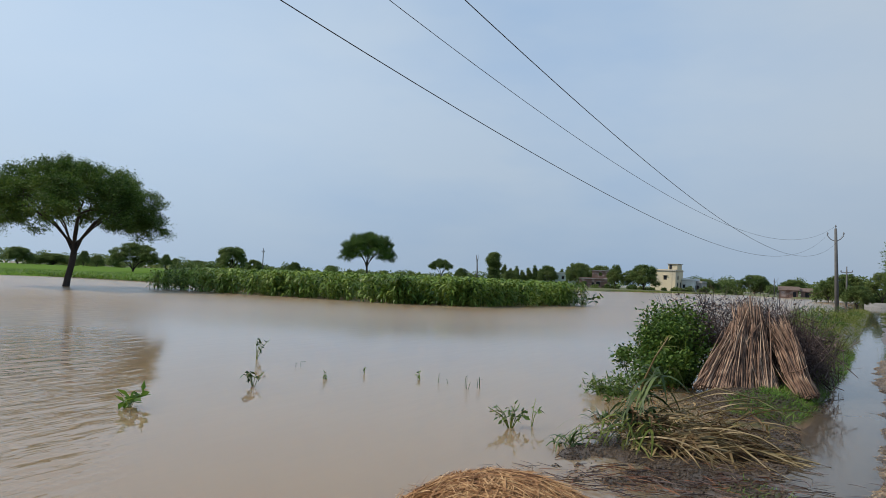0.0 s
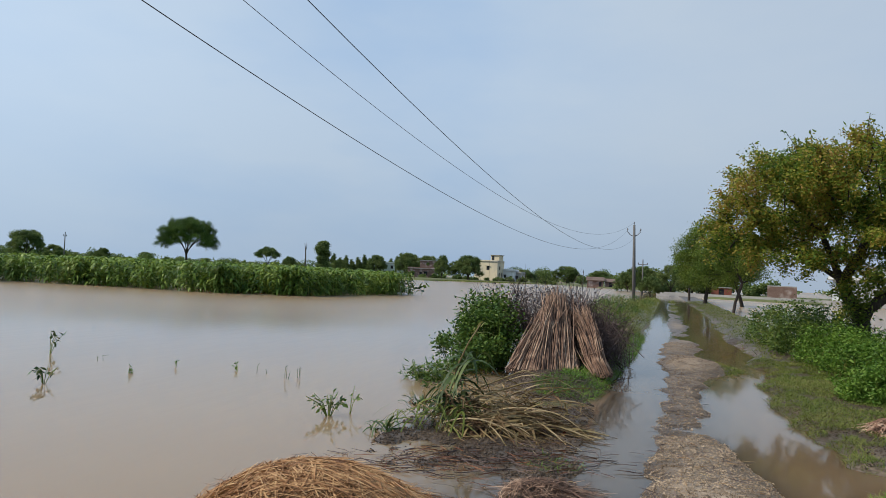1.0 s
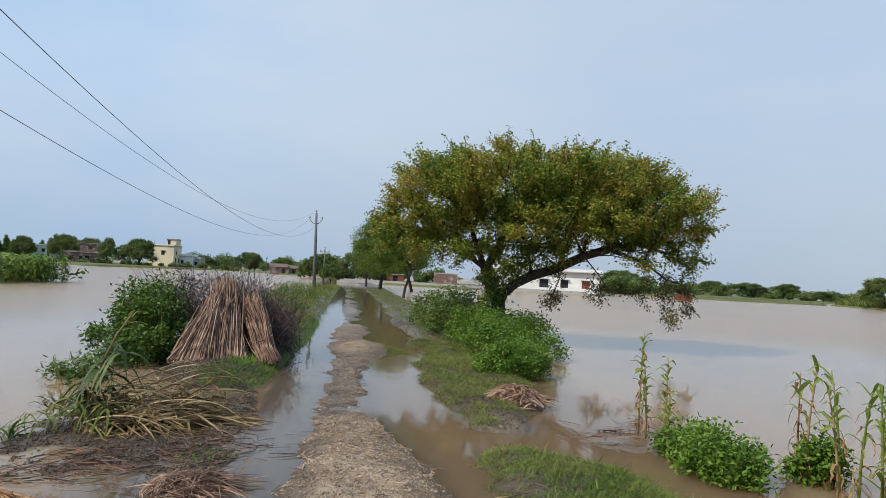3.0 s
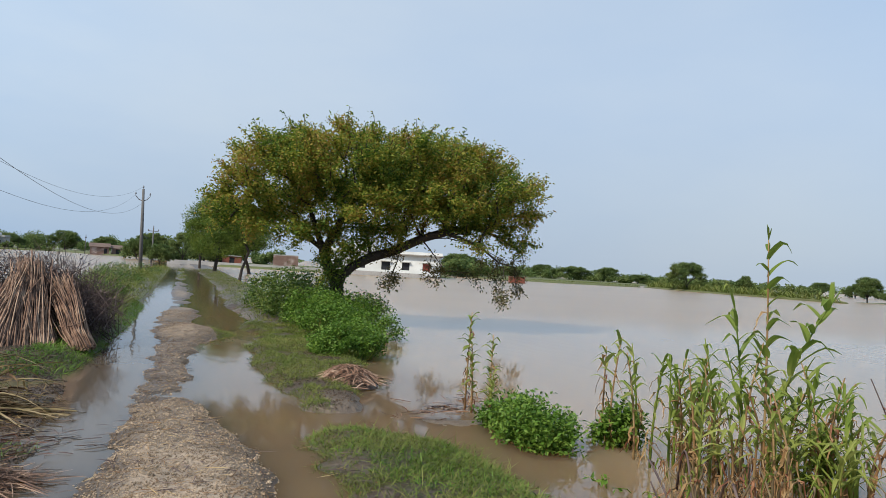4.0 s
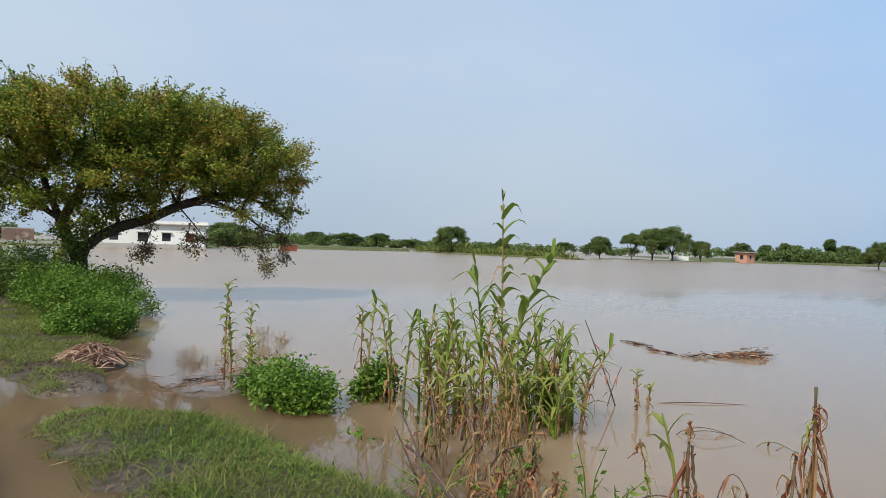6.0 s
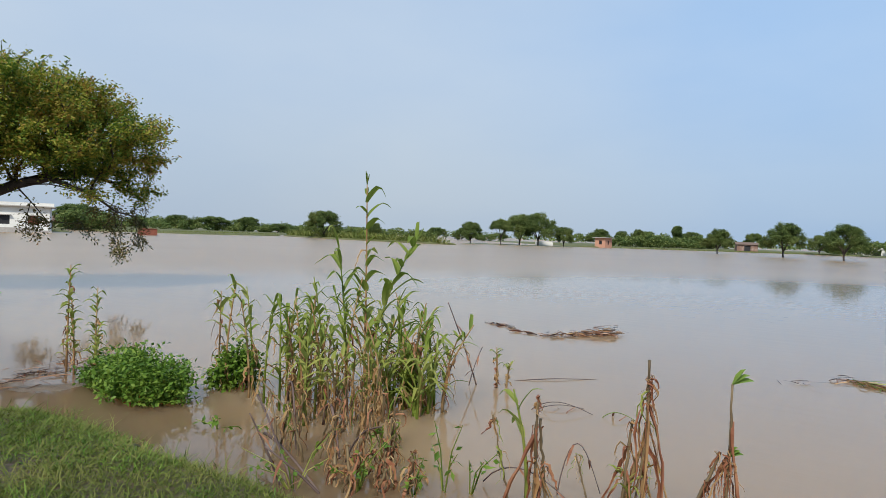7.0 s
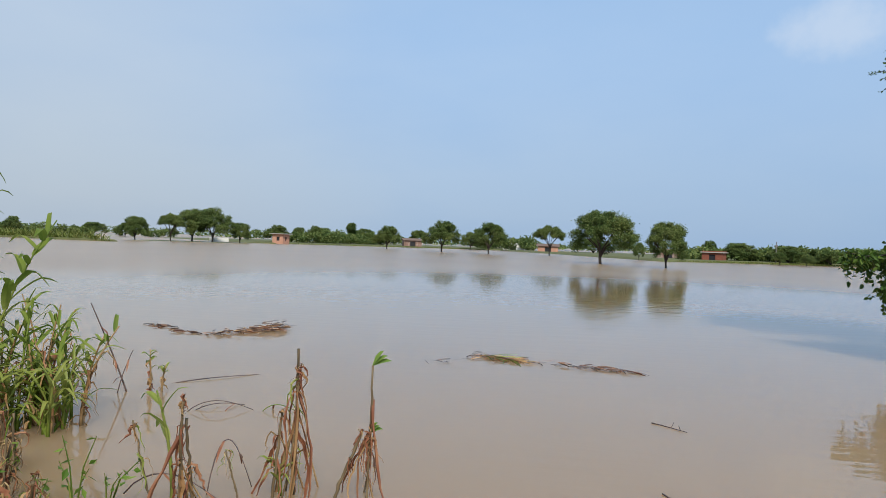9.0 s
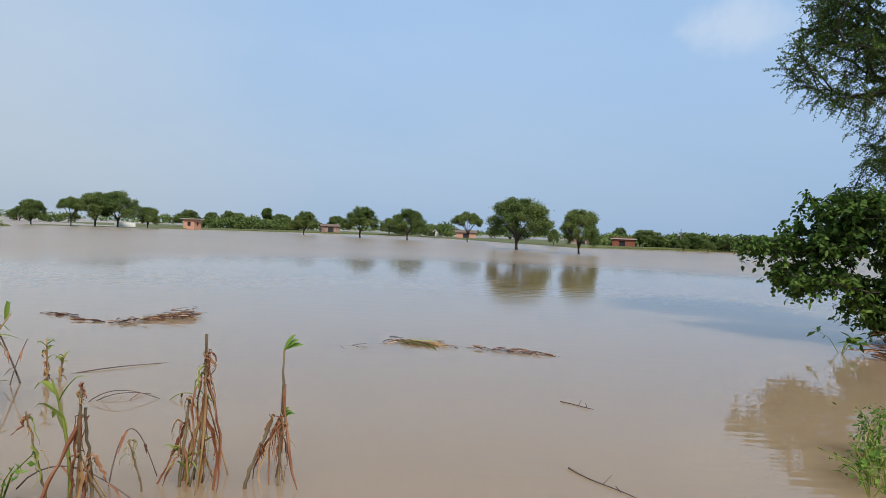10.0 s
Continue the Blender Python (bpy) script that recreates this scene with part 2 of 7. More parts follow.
    cr = n.new("ShaderNodeMapRange")
    cr.inputs["From Min"].default_value, cr.inputs["From Max"].default_value = 0.4, 0.65
    cr.inputs["To Min"].default_value, cr.inputs["To Max"].default_value = 0.35, 1.0
    l.new(calm.outputs["Fac"], cr.inputs["Value"])
    mul = n.new("ShaderNodeMath")
    mul.operation = "MULTIPLY"
    l.new(wide.outputs["Result"], mul.inputs[0])
    l.new(cr.outputs["Result"], mul.inputs[1])
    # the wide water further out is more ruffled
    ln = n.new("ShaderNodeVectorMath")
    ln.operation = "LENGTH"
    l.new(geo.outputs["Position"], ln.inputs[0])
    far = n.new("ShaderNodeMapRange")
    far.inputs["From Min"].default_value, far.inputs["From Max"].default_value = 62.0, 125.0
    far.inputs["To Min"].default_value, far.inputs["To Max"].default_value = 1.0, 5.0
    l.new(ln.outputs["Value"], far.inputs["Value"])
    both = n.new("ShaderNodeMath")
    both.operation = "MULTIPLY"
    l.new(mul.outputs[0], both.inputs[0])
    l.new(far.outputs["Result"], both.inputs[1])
    bump = n.new("ShaderNodeBump")
    bump.inputs["Distance"].default_value = 0.03
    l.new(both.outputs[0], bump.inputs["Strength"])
    l.new(rip.outputs["Fac"], bump.inputs["Height"])
    l.new(bump.outputs["Normal"], b.inputs["Normal"])
    return m


WATER_A, WATER_B = (0.242, 0.167, 0.098), (0.282, 0.199, 0.122)
M_WATER = muddy_water()
M_MUD = rough_surface("wet_mud", (0.034, 0.022, 0.013), (0.092, 0.061, 0.037), 1.3, 0.48, 1.0, 9, stain=(0.115, 0.080, 0.050), depth=0.05, spec=0.5)
def sandy(m):
    """Paler, drier sand where the ground's sand attribute says so."""
    n, l = m.node_tree.nodes, m.node_tree.links
    b = n["Principled BSDF"]
    old = b.inputs["Base Color"].links[0].from_socket
    at, mx, ns, mu = n.new("ShaderNodeAttribute"), n.new("ShaderNodeMixRGB"), n.new("ShaderNodeTexNoise"), n.new("ShaderNodeMixRGB")
    at.attribute_name = "sand"
    ns.inputs["Scale"].default_value, ns.inputs["Detail"].default_value = 30.0, 6
    mu.inputs["Color1"].default_value, mu.inputs["Color2"].default_value = (0.25, 0.185, 0.125, 1), (0.57, 0.450, 0.328, 1)
    l.new(ns.outputs["Fac"], mu.inputs["Fac"])
    l.new(at.outputs["Fac"], mx.inputs["Fac"])
    l.new(old, mx.inputs["Color1"])
    l.new(mu.outputs["Color"], mx.inputs["Color2"])
    l.new(mx.outputs["Color"], b.inputs["Base Color"])
    rg = n.new("ShaderNodeMapRange")
    rg.inputs["To Min"].default_value, rg.inputs["To Max"].default_value = 0.34, 0.95
    l.new(at.outputs["Fac"], rg.inputs["Value"])
    l.new(rg.outputs["Result"], b.inputs["Roughness"])


sandy(M_MUD)
M_BANK = rough_surface("field_soil", (0.07, 0.065, 0.03), (0.13, 0.15, 0.05), 0.4, 0.9, 0.5, 9)
M_FIELD = rough_surface("low_green_crop", (0.060, 0.120, 0.014), (0.125, 0.200, 0.028), 0.25, 0.95, 0.6, 11, spec=0.03)
M_FADED = leafy("faded_maize_leaf", [(0.075, 0.042, 0.022), (0.20, 0.125, 0.060), (0.27, 0.20, 0.085), (0.46, 0.34, 0.19)], 0.6, 0.2, 3.0)
M_REDSTALK = leafy("reddish_dry_stalks", [(0.110, 0.058, 0.038), (0.290, 0.160, 0.102), (0.48, 0.335, 0.235)], 0.7, 0.0, 6.0)
M_WILT = leafy("limp_dark_leaf", [(0.026, 0.046, 0.013), (0.052, 0.088, 0.024), (0.125, 0.160, 0.048)], 0.5, 0.2, 3.0)
M_CLOD = leafy("mud_clods", [(0.022, 0.014, 0.009), (0.055, 0.036, 0.022), (0.115, 0.078, 0.048)], 0.6, 0.0, 2.0)
M_STONE = leafy("road_gravel", [(0.12, 0.085, 0.056), (0.260, 0.192, 0.130), (0.41, 0.315, 0.218)], 0.85, 0.0, 2.0)
M_BARK = rough_surface("dark_bark", (0.025, 0.020, 0.016), (0.085, 0.068, 0.055), 3.0, 0.9, 0.8, 8, depth=0.02)
M_BARK_PALE = rough_surface("grey_bark", (0.06, 0.05, 0.04), (0.16, 0.14, 0.12), 3.0, 0.9, 0.8, 8, depth=0.02)
M_LEAF_MAIN = leafy("olive_leaves", [(0.062, 0.128, 0.018), (0.150, 0.228, 0.030), (0.345, 0.340, 0.050), (0.36, 0.235, 0.055)], 0.45, 0.42, 0.9)
M_LEAF_BROWN = leafy("brown_olive_leaves", [(0.050, 0.055, 0.018), (0.125, 0.115, 0.036), (0.225, 0.160, 0.065)], 0.5, 0.35, 0.9)
M_LEAF_DARK = leafy("deep_green_leaves", [(0.034, 0.075, 0.014), (0.072, 0.135, 0.022), (0.135, 0.200, 0.034)], 0.55, 0.3, 0.35)
M_LEAF_MID = leafy("mid_green_leaves", [(0.050, 0.095, 0.018), (0.100, 0.160, 0.028), (0.170, 0.215, 0.045)], 0.45, 0.35, 0.5)
# far leaves: the paling of distance haze is put into their brighter greens
M_LEAF_FAR = leafy("haze_paled_foliage", [(0.062, 0.110, 0.034), (0.125, 0.180, 0.050), (0.215, 0.250, 0.078)], 0.6, 0.35, 0.25)
M_LEAF_LIGHT = leafy("light_green_leaves", [(0.070, 0.125, 0.020), (0.135, 0.200, 0.030), (0.220, 0.265, 0.052)], 0.5, 0.4, 0.6)
M_WEED = leafy("bright_weed_leaves", [(0.058, 0.122, 0.015), (0.108, 0.205, 0.025), (0.190, 0.285, 0.046)], 0.45, 0.35, 2.0)
M_GRASS = leafy("wet_grass_blades", [(0.085, 0.125, 0.022), (0.155, 0.192, 0.038), (0.250, 0.240, 0.075)], 0.6, 0.35, 1.2)
M_MAIZE = leafy("maize_leaf", [(0.075, 0.138, 0.022), (0.195, 0.262, 0.042), (0.400, 0.400, 0.115)], 0.45, 0.45, 1.5)
M_MAIZE_FIELD = leafy("field_maize_leaf", [(0.045, 0.100, 0.014), (0.135, 0.220, 0.030), (0.310, 0.390, 0.080)], 0.42, 0.25, 0.5)
M_STRAW = leafy("dry_straw", [(0.150, 0.064, 0.028), (0.39, 0.200, 0.085), (0.57, 0.355, 0.170)], 0.6, 0.1, 3.0)
M_DRY = leafy("dry_maize_leaf", [(0.14, 0.066, 0.030), (0.31, 0.180, 0.078), (0.47, 0.35, 0.18)], 0.6, 0.2, 4.0)
M_RUST = leafy("withered_brown_leaf", [(0.095, 0.034, 0.019), (0.215, 0.084, 0.044), (0.360, 0.190, 0.098)], 0.6, 0.12, 6.0)
M_STICK = leafy("dry_stalks", [(0.050, 0.029, 0.020), (0.195, 0.112, 0.074), (0.430, 0.285, 0.190)], 0.7, 0.0, 6.0)
M_DEADSTALK = leafy("dead_maize_stalk", [(0.045, 0.034, 0.020), (0.120, 0.085, 0.045), (0.24, 0.18, 0.10)], 0.6, 0.0, 5.0)
M_TWIG = leafy("dark_twigs", [(0.042, 0.028, 0.026), (0.095, 0.065, 0.058), (0.180, 0.127, 0.108)], 0.8, 0.0, 2.0)
M_CONCRETE = rough_surface("pole_concrete", (0.085, 0.082, 0.078), (0.165, 0.158, 0.150), 4.0, 0.85, 0.3)
M_STEEL = rough_surface("galvanised_steel", (0.12, 0.12, 0.125), (0.22, 0.22, 0.23), 9.0, 0.5, 0.1)
M_WIRE = rough_surface("line_wire", (0.03, 0.03, 0.033), (0.06, 0.06, 0.065), 9.0, 0.5, 0.0)


# ---- mesh building ----
class Buf:
    """Collects vertices and faces of one mesh."""

    def __init__(self):
        self.v, self.f, self.n = [], [], 0

    def add(self, verts, faces):
        verts = np.asarray(verts, float).reshape(-1, 3)
        self.v.append(verts)
        self.f.extend([tuple(i + self.n for i in q) for q in faces])
        self.n += len(verts)

    def tube(self, pts, radii, sides=6, cap=True):
        pts = np.asarray(pts, float)
        k = len(pts)
        radii = np.broadcast_to(np.asarray(radii, float), (k,))
        tang = np.gradient(pts, axis=0)
        tang /= np.linalg.norm(tang, axis=1)[:, None] + 1e-9
        ref = np.array([0.0, 0, 1]) if abs(tang[0][2]) < 0.9 else np.array([1.0, 0, 0])
        a = np.arange(sides) * 2 * math.pi / sides
        rings = []
        for p, t, r in zip(pts, tang, radii):
            s = np.cross(t, ref)
            s /= np.linalg.norm(s) + 1e-9
            w = np.cross(s, t)
            rings.append(p + r * (np.cos(a)[:, None] * s + np.sin(a)[:, None] * w))
        faces = [(i * sides + j, i * sides + (j + 1) % sides, (i + 1) * sides + (j + 1) % sides, (i + 1) * sides + j)
                 for i in range(k - 1) for j in range(sides)]
        if cap:
            faces += [tuple(range(sides))[::-1], tuple((k - 1) * sides + j for j in range(sides))]
        self.add(np.concatenate(rings), faces)

    def ribbon(self, pts, widths, side, fold=0.0):
        """A leaf strip with a folded midrib along pts; side: its width direction."""
        pts = np.asarray(pts, float)
        k = len(pts)
        widths = np.broadcast_to(np.asarray(widths, float), (k,))
        tang = np.gradient(pts, axis=0)
        s = np.asarray(side, float) - tang * ((tang @ np.asarray(side, float)) / ((tang ** 2).sum(1) + 1e-9))[:, None]
        s /= np.linalg.norm(s, axis=1)[:, None] + 1e-9
        nrm = np.cross(tang, s)
        nrm /= np.linalg.norm(nrm, axis=1)[:, None] + 1e-9
        w = widths[:, None] / 2
        verts = np.stack([pts - s * w + nrm * fold * w, pts, pts + s * w + nrm * fold * w], 1).reshape(-1, 3)
        faces = []
        for i in range(k - 1):
            q = 3 * i
            faces += [(q, q + 1, q + 4, q + 3), (q + 1, q + 2, q + 5, q + 4)]
        self.add(verts, faces)

    def leaves(self, at, length, width, rng, droop=0.0, up=0.3, fold=0.25, oval=False):
        """A folded leaf at each place, turned at random: a plain diamond, or an oval with a pointed tip."""
        at = np.asarray(at, float)
        k = len(at)
        d = rng.normal(size=(k, 3))
        d[:, 2] = d[:, 2] * 0.7 - droop
        d /= np.linalg.norm(d, axis=1)[:, None]
        nrm = rng.normal(size=(k, 3))
        nrm[:, 2] = np.abs(nrm[:, 2]) + up
        s = np.cross(d, nrm)
        s /= np.linalg.norm(s, axis=1)[:, None] + 1e-9
        nn = np.cross(s, d)
        ln = (length * rng.uniform(0.6, 1.25, k))[:, None]
        wd = (width * rng.uniform(0.7, 1.2, k))[:, None] / 2
        if oval:
            a, c = at + d * ln * 0.28, at + d * ln * 0.66
            bend = np.array([0, 0, -1.0]) * ln * 0.12
            verts = np.stack([at, a - s * wd + nn * wd * fold, c - s * wd * 0.85 + nn * wd * fold + bend * 0.4, at + d * ln + bend, c + s * wd * 0.85 + nn * wd * fold + bend * 0.4, a + s * wd + nn * wd * fold], 1).reshape(-1, 3)
            idx = self.n + 6 * np.arange(k)
            self.v.append(verts)
            self.f.extend(map(tuple, np.stack([idx, idx + 3, idx + 2, idx + 1], 1).tolist()))
            self.f.extend(map(tuple, np.stack([idx, idx + 5, idx + 4, idx + 3], 1).tolist()))
            self.n += 6 * k
            return
        mid = at + d * ln * 0.45
        verts = np.stack([at, mid - s * wd + nn * wd * fold, at + d * ln, mid + s * wd + nn * wd * fold], 1).reshape(-1, 3)
        base = self.n
        idx = base + 4 * np.arange(k)
        self.v.append(verts)
        self.f.extend(map(tuple, np.stack([idx, idx + 3, idx + 2], 1).tolist()))
        self.f.extend(map(tuple, np.stack([idx, idx + 2, idx + 1], 1).tolist()))
        self.n += 4 * k

    def box(self, lo, hi):
        (x0, y0, z0), (x1, y1, z1) = lo, hi
        self.add([(x0, y0, z0), (x1, y0, z0), (x1, y1, z0), (x0, y1, z0), (x0, y0, z1), (x1, y0, z1), (x1, y1, z1), (x0, y1, z1)],
                 [(3, 2, 1, 0), (4, 5, 6, 7), (0, 1, 5, 4), (1, 2, 6, 5), (2, 3, 7, 6), (3, 0, 4, 7)])

    def mesh(self, name, material, smooth=False):
        me = bpy.data.meshes.new(name)
        me.from_pydata(np.concatenate(self.v).tolist() if self.v else [], [], self.f)
        me.materials.append(material)
        if smooth:
            me.shade_smooth()
        me.update()
        return me


def part(name, buf, material, parent=None, label="", smooth=False, kind=""):
    ob = new(name, buf.mesh(name, material, smooth) if isinstance(buf, Buf) else buf)
    if parent is not None:
        ob.parent = parent
    return tagged(ob, label, kind=kind)


def thing(name, label, category, place=(0, 0, 0), group="", turn=0.0):
    ob = new(name)
    ob.empty_display_size = 0.2
    ob.matrix_basis = pose(*place, 0, 0, turn)
    return tagged(ob, label, category, group)


def rng_of(k):
    return np.random.default_rng(k)


# the lane's own axes: u along it, v across it to its east side
UX, UY, VX, VY = 0.5, 0.866, 0.866, -0.5


def lane(u, v, z=0.0):
    return np.array([u * UX + v * VX, u * UY + v * VY, z])


def fbm(x, y, scale, seed=0):
    """Smooth value noise in numpy, about -1 to 1."""
    out = np.zeros(np.broadcast(x, y).shape)
    amp, tot = 1.0, 0.0
    for o in range(4):
        X, Y = x * scale * 2 ** o + 17.3 * seed + 5.1 * o, y * scale * 2 ** o - 9.7 * seed + 3.3 * o
        xi, yi = np.floor(X), np.floor(Y)
        fx, fy = X - xi, Y - yi
        fx, fy = fx * fx * (3 - 2 * fx), fy * fy * (3 - 2 * fy)

        def h(a, b):
            s = np.sin(a * 127.1 + b * 311.7 + seed * 74.7) * 43758.5453
            return (s - np.floor(s)) * 2 - 1
        val = (h(xi, yi) * (1 - fx) + h(xi + 1, yi) * fx) * (1 - fy) + (h(xi, yi + 1) * (1 - fx) + h(xi + 1, yi + 1) * fx) * fy
        out = out + amp * val
        tot += amp
        amp *= 0.5
    return out / tot


def bump1(x, lo, hi, soft):
    """1 between lo and hi, falling to 0 over soft."""
    return np.clip((x - lo) / soft + 0.5, 0, 1) * np.clip((hi - x) / soft + 0.5, 0, 1)


def lane_centre(u):
    return 0.35 + 0.045 * u


def ground_height(x, y):
    u, v = x * UX + y * UY, x * VX + y * VY
    w = v - lane_centre(u)
    n1, n2 = fbm(x, y, 0.7, 1), fbm(x, y, 2.5, 2)
    h = np.full(np.shape(u), -0.45) + 0.04 * n1
    # bed of the drowned lane
    lane_in = bump1(w, -2.6, 2.6, 1.2) * bump1(u, -12, 120, 4)
    h = h + lane_in * (0.37 + 0.02 * n1)
    # gravel crown left dry between the ruts
    half = np.interp(u, [-12, 0, 5, 8, 11, 13, 15, 19, 22, 28, 34, 120], [0.9, 0.85, 0.66, 0.42, 0.34, 0.46, 0.62, 0.5, 0.36, 0.4, 0.45, 0.45])
    top = np.interp(u, [-12, 6, 9, 12, 14, 17, 20, 23, 27, 32, 42, 60, 120], [0.16, 0.15, 0.125, 0.115, 0.13, 0.13, 0.125, 0.09, 0.12, 0.11, 0.09, 0.08, 0.08])
    shift = np.interp(u, [0, 8, 11, 14, 17, 22, 40], [0.12, 0.05, 0.0, 0.25, 0.1, 0.1, 0.15])
    h = h + lane_in * np.maximum(top, 0) * np.exp(-np.abs((w - shift - 0.14 * n1 - 0.14 * n2) / half) ** 3) * (1 + 0.35 * fbm(x, y, 3.5, 12))
    # spit of silt reaching across to the verge
    h = h + 0.13 * np.exp(-(((u - 14.3) / 0.7) ** 2 + ((v - 1.6) / 0.8) ** 2))
    # west bank with the stacked stalks
    wb = bump1(w, -3.0, np.interp(u, [9.6, 12, 14, 18, 30], [-1.22, -1.08, -1.0, -0.95, -1.0]), 0.5) * bump1(u, 9.6, 75, 1.6)
    h = h + wb * (0.25 + 0.05 * n1)
    # trampled mud in front of it
    h = np.maximum(h, -0.35 + 0.342 * bump1(v, -2.7 + 0.3 * n1, 0.1 + 0.3 * n1, 0.9) * bump1(u, 5.0, 9.9, 1.0) + 0.035 * n1 + 0.05 * n2 + 0.04 * fbm(x, y, 6.0, 14))
    h = np.maximum(h, -0.40 + 0.46 * np.exp(-(((u - 4.2) / 1.12) ** 4 + ((v + 1.85) / 1.12) ** 4)) + 0.02 * n2)
    # east verge
    inner = np.interp(u, [5, 9, 12, 17.5, 26, 44, 110], [1.78, 1.85, 2.05, 2.55, 3.05, 3.9, 6.5])
    outer = np.interp(u, [7, 8.5, 10.5, 13, 17, 30, 60, 110], [3.0, 3.4, 4.1, 4.7, 5.7, 5.8, 7.0, 9.5])
    ev = bump1(v + 0.35 * n1 + 0.15 * n2, inner, outer, 0.9) * bump1(u + 0.5 * n1, 6.7, 110, 0.9)
    h = np.maximum(h, -0.35 + ev * (0.43 + 0.06 * n1 + 0.03 * n2))
    # grassy hump beside the lane, and the silt shelf beyond it
    h = np.maximum(h, -0.35 + (0.42 + 0.04 * n1 + 0.02 * n2) * bump1(v + 0.2 * n1 + 0.1 * n2, 1.55, 3.5, 1.1) * bump1(u + 0.3 * n1 + 1.0 * np.maximum(v - 2.35, 0), -1.5, 6.75, 1.4))
    h = np.maximum(h, -0.35 + 0.334 * np.exp(-(((u - 6.2) / 1.8) ** 4 + ((v - 3.3) / 1.6) ** 4)) + 0.035 * n2 + 0.02 * fbm(x, y, 6.0, 15))
    # lane's shoulder where the camera stands, and the tree's bank further on
    h = np.maximum(h, -0.35 + 0.45 * np.exp(-(((x - 0.6) / 2.2) ** 4 + ((y + 3.6) / 2.6) ** 4)))
    h = np.maximum(h, -0.40 + 0.56 * np.exp(-(((x - 5.9) / 1.7) ** 4 + ((y + 13.4) / 2.4) ** 4)) + 0.03 * n1)
    return h


def graded(fine, lo, hi, far, grow=1.22):
    a = list(np.arange(lo, hi + 1e-6, fine))
    s = fine
    while a[-1] < far:
        s *= grow
        a.append(a[-1] + s)
    s = fine
    while a[0] > -far:
        s *= grow
        a.insert(0, a[0] - s)
    return np.array(a)


def sheet(name, us, vs, height, material, attr=None):
    U, V = np.meshgrid(us, vs, indexing="ij")
    X, Y = U * UX + V * VX, U * UY + V * VY
    Z = height(X, Y)
    nu, nv = U.shape
    i = np.arange(nu * nv).reshape(nu, nv)
    faces = np.stack([i[:-1, :-1], i[:-1, 1:], i[1:, 1:], i[1:, :-1]], -1).reshape(-1, 4)[:, ::-1]
    me = bpy.data.meshes.new(name)
    me.from_pydata(np.stack([X, Y, Z], -1).reshape(-1, 3).tolist(), [], faces.tolist())
    me.materials.append(material)
    me.shade_smooth()
    if attr:
        a = me.attributes.new(attr[0], "FLOAT", "POINT")
        a.data.foreach_set("value", attr[1](X, Y, Z).reshape(-1).astype(np.float32))
    return new(name, me)


def sand_cover(x, y, z):
    u, v = x * UX + y * UY, x * VX + y * VY
    w = v - lane_centre(u) - 0.1
    near = np.clip((6.9 - u + 0.8 * fbm(x, y, 1.5, 9)) / 2.5, 0.5, 1)
    silt = 0.2 * np.exp(-(((u - 6.6) / 1.3) ** 4 + ((v - 3.2) / 1.5) ** 4)) * np.clip(0.8 + fbm(x, y, 2.0, 19), 0, 1)
    return silt + np.clip((z - 0.01) / 0.08, 0, 1) * near * np.clip(1.3 - np.abs(w) / 0.8 + 0.4 * fbm(x, y, 2.2, 7), 0, 1)


tagged(sheet("ground", graded(0.07, 2.6, 20, 3000, 1.06), graded(0.07, -4.5, 7.0, 3000, 1.06), ground_height, M_MUD, ("sand", sand_cover)),
       "muddy lane, banks and drowned fields below the flood", "ground", kind="structure")
tagged(sheet("water", np.array([-3000.0, -60, 0, 60, 3000]), np.array([-3000.0, -60, 0, 60, 3000]), lambda x, y: x * 0, M_WATER),
       "calm brown flood water covering fields and lane", "water", kind="structure")


# ---- far banks ----
def bank(name, label, outline, height, material, inland=1.5):
    """A low bank of land: an outline in plan, its rim sloping from under the water up to its height."""
    pts = np.array(outline, float)
    mid = pts.mean(0)
    k = len(pts)
    dense = []
    for i in range(k):
        a, b = pts[i], pts[(i + 1) % k]
        for s in np.linspace(0, 1, 14, endpoint=False):
            dense.append(a + (b - a) * s)
    dense = np.array(dense)
    dense += np.stack([fbm(dense[:, 0], dense[:, 1], 0.11, 4), fbm(dense[:, 0], dense[:, 1], 0.11, 5)], 1) * 1.5
    rings = []
    for push, z in ((0.0, -0.3), (0.35 * inland, 0.45 * height), (inland, height), (2.5 * inland, height)):
        d = mid - dense
        ln = np.linalg.norm(d, axis=1)[:, None]
        p = dense + d / ln * np.minimum(push, ln * 0.6)
        zz = z + (0.12 * height * fbm(p[:, 0], p[:, 1], 0.5, 6) if z > 0 else 0)
        rings.append(np.column_stack([p, np.broadcast_to(zz, len(p))]))
    n = len(dense)
    b = Buf()
    faces = [(r * n + i, r * n + (i + 1) % n, (r + 1) * n + (i + 1) % n, (r + 1) * n + i) for r in range(3) for i in range(n)]
    faces += [(3 * n + i, 3 * n + (i + 1) % n, 4 * n) for i in range(n)]
    b.add(np.concatenate(rings + [np.array([[mid[0], mid[1], height]])]), faces)
    return tagged(part(name, b, material, smooth=True), label, "bank", kind="structure")


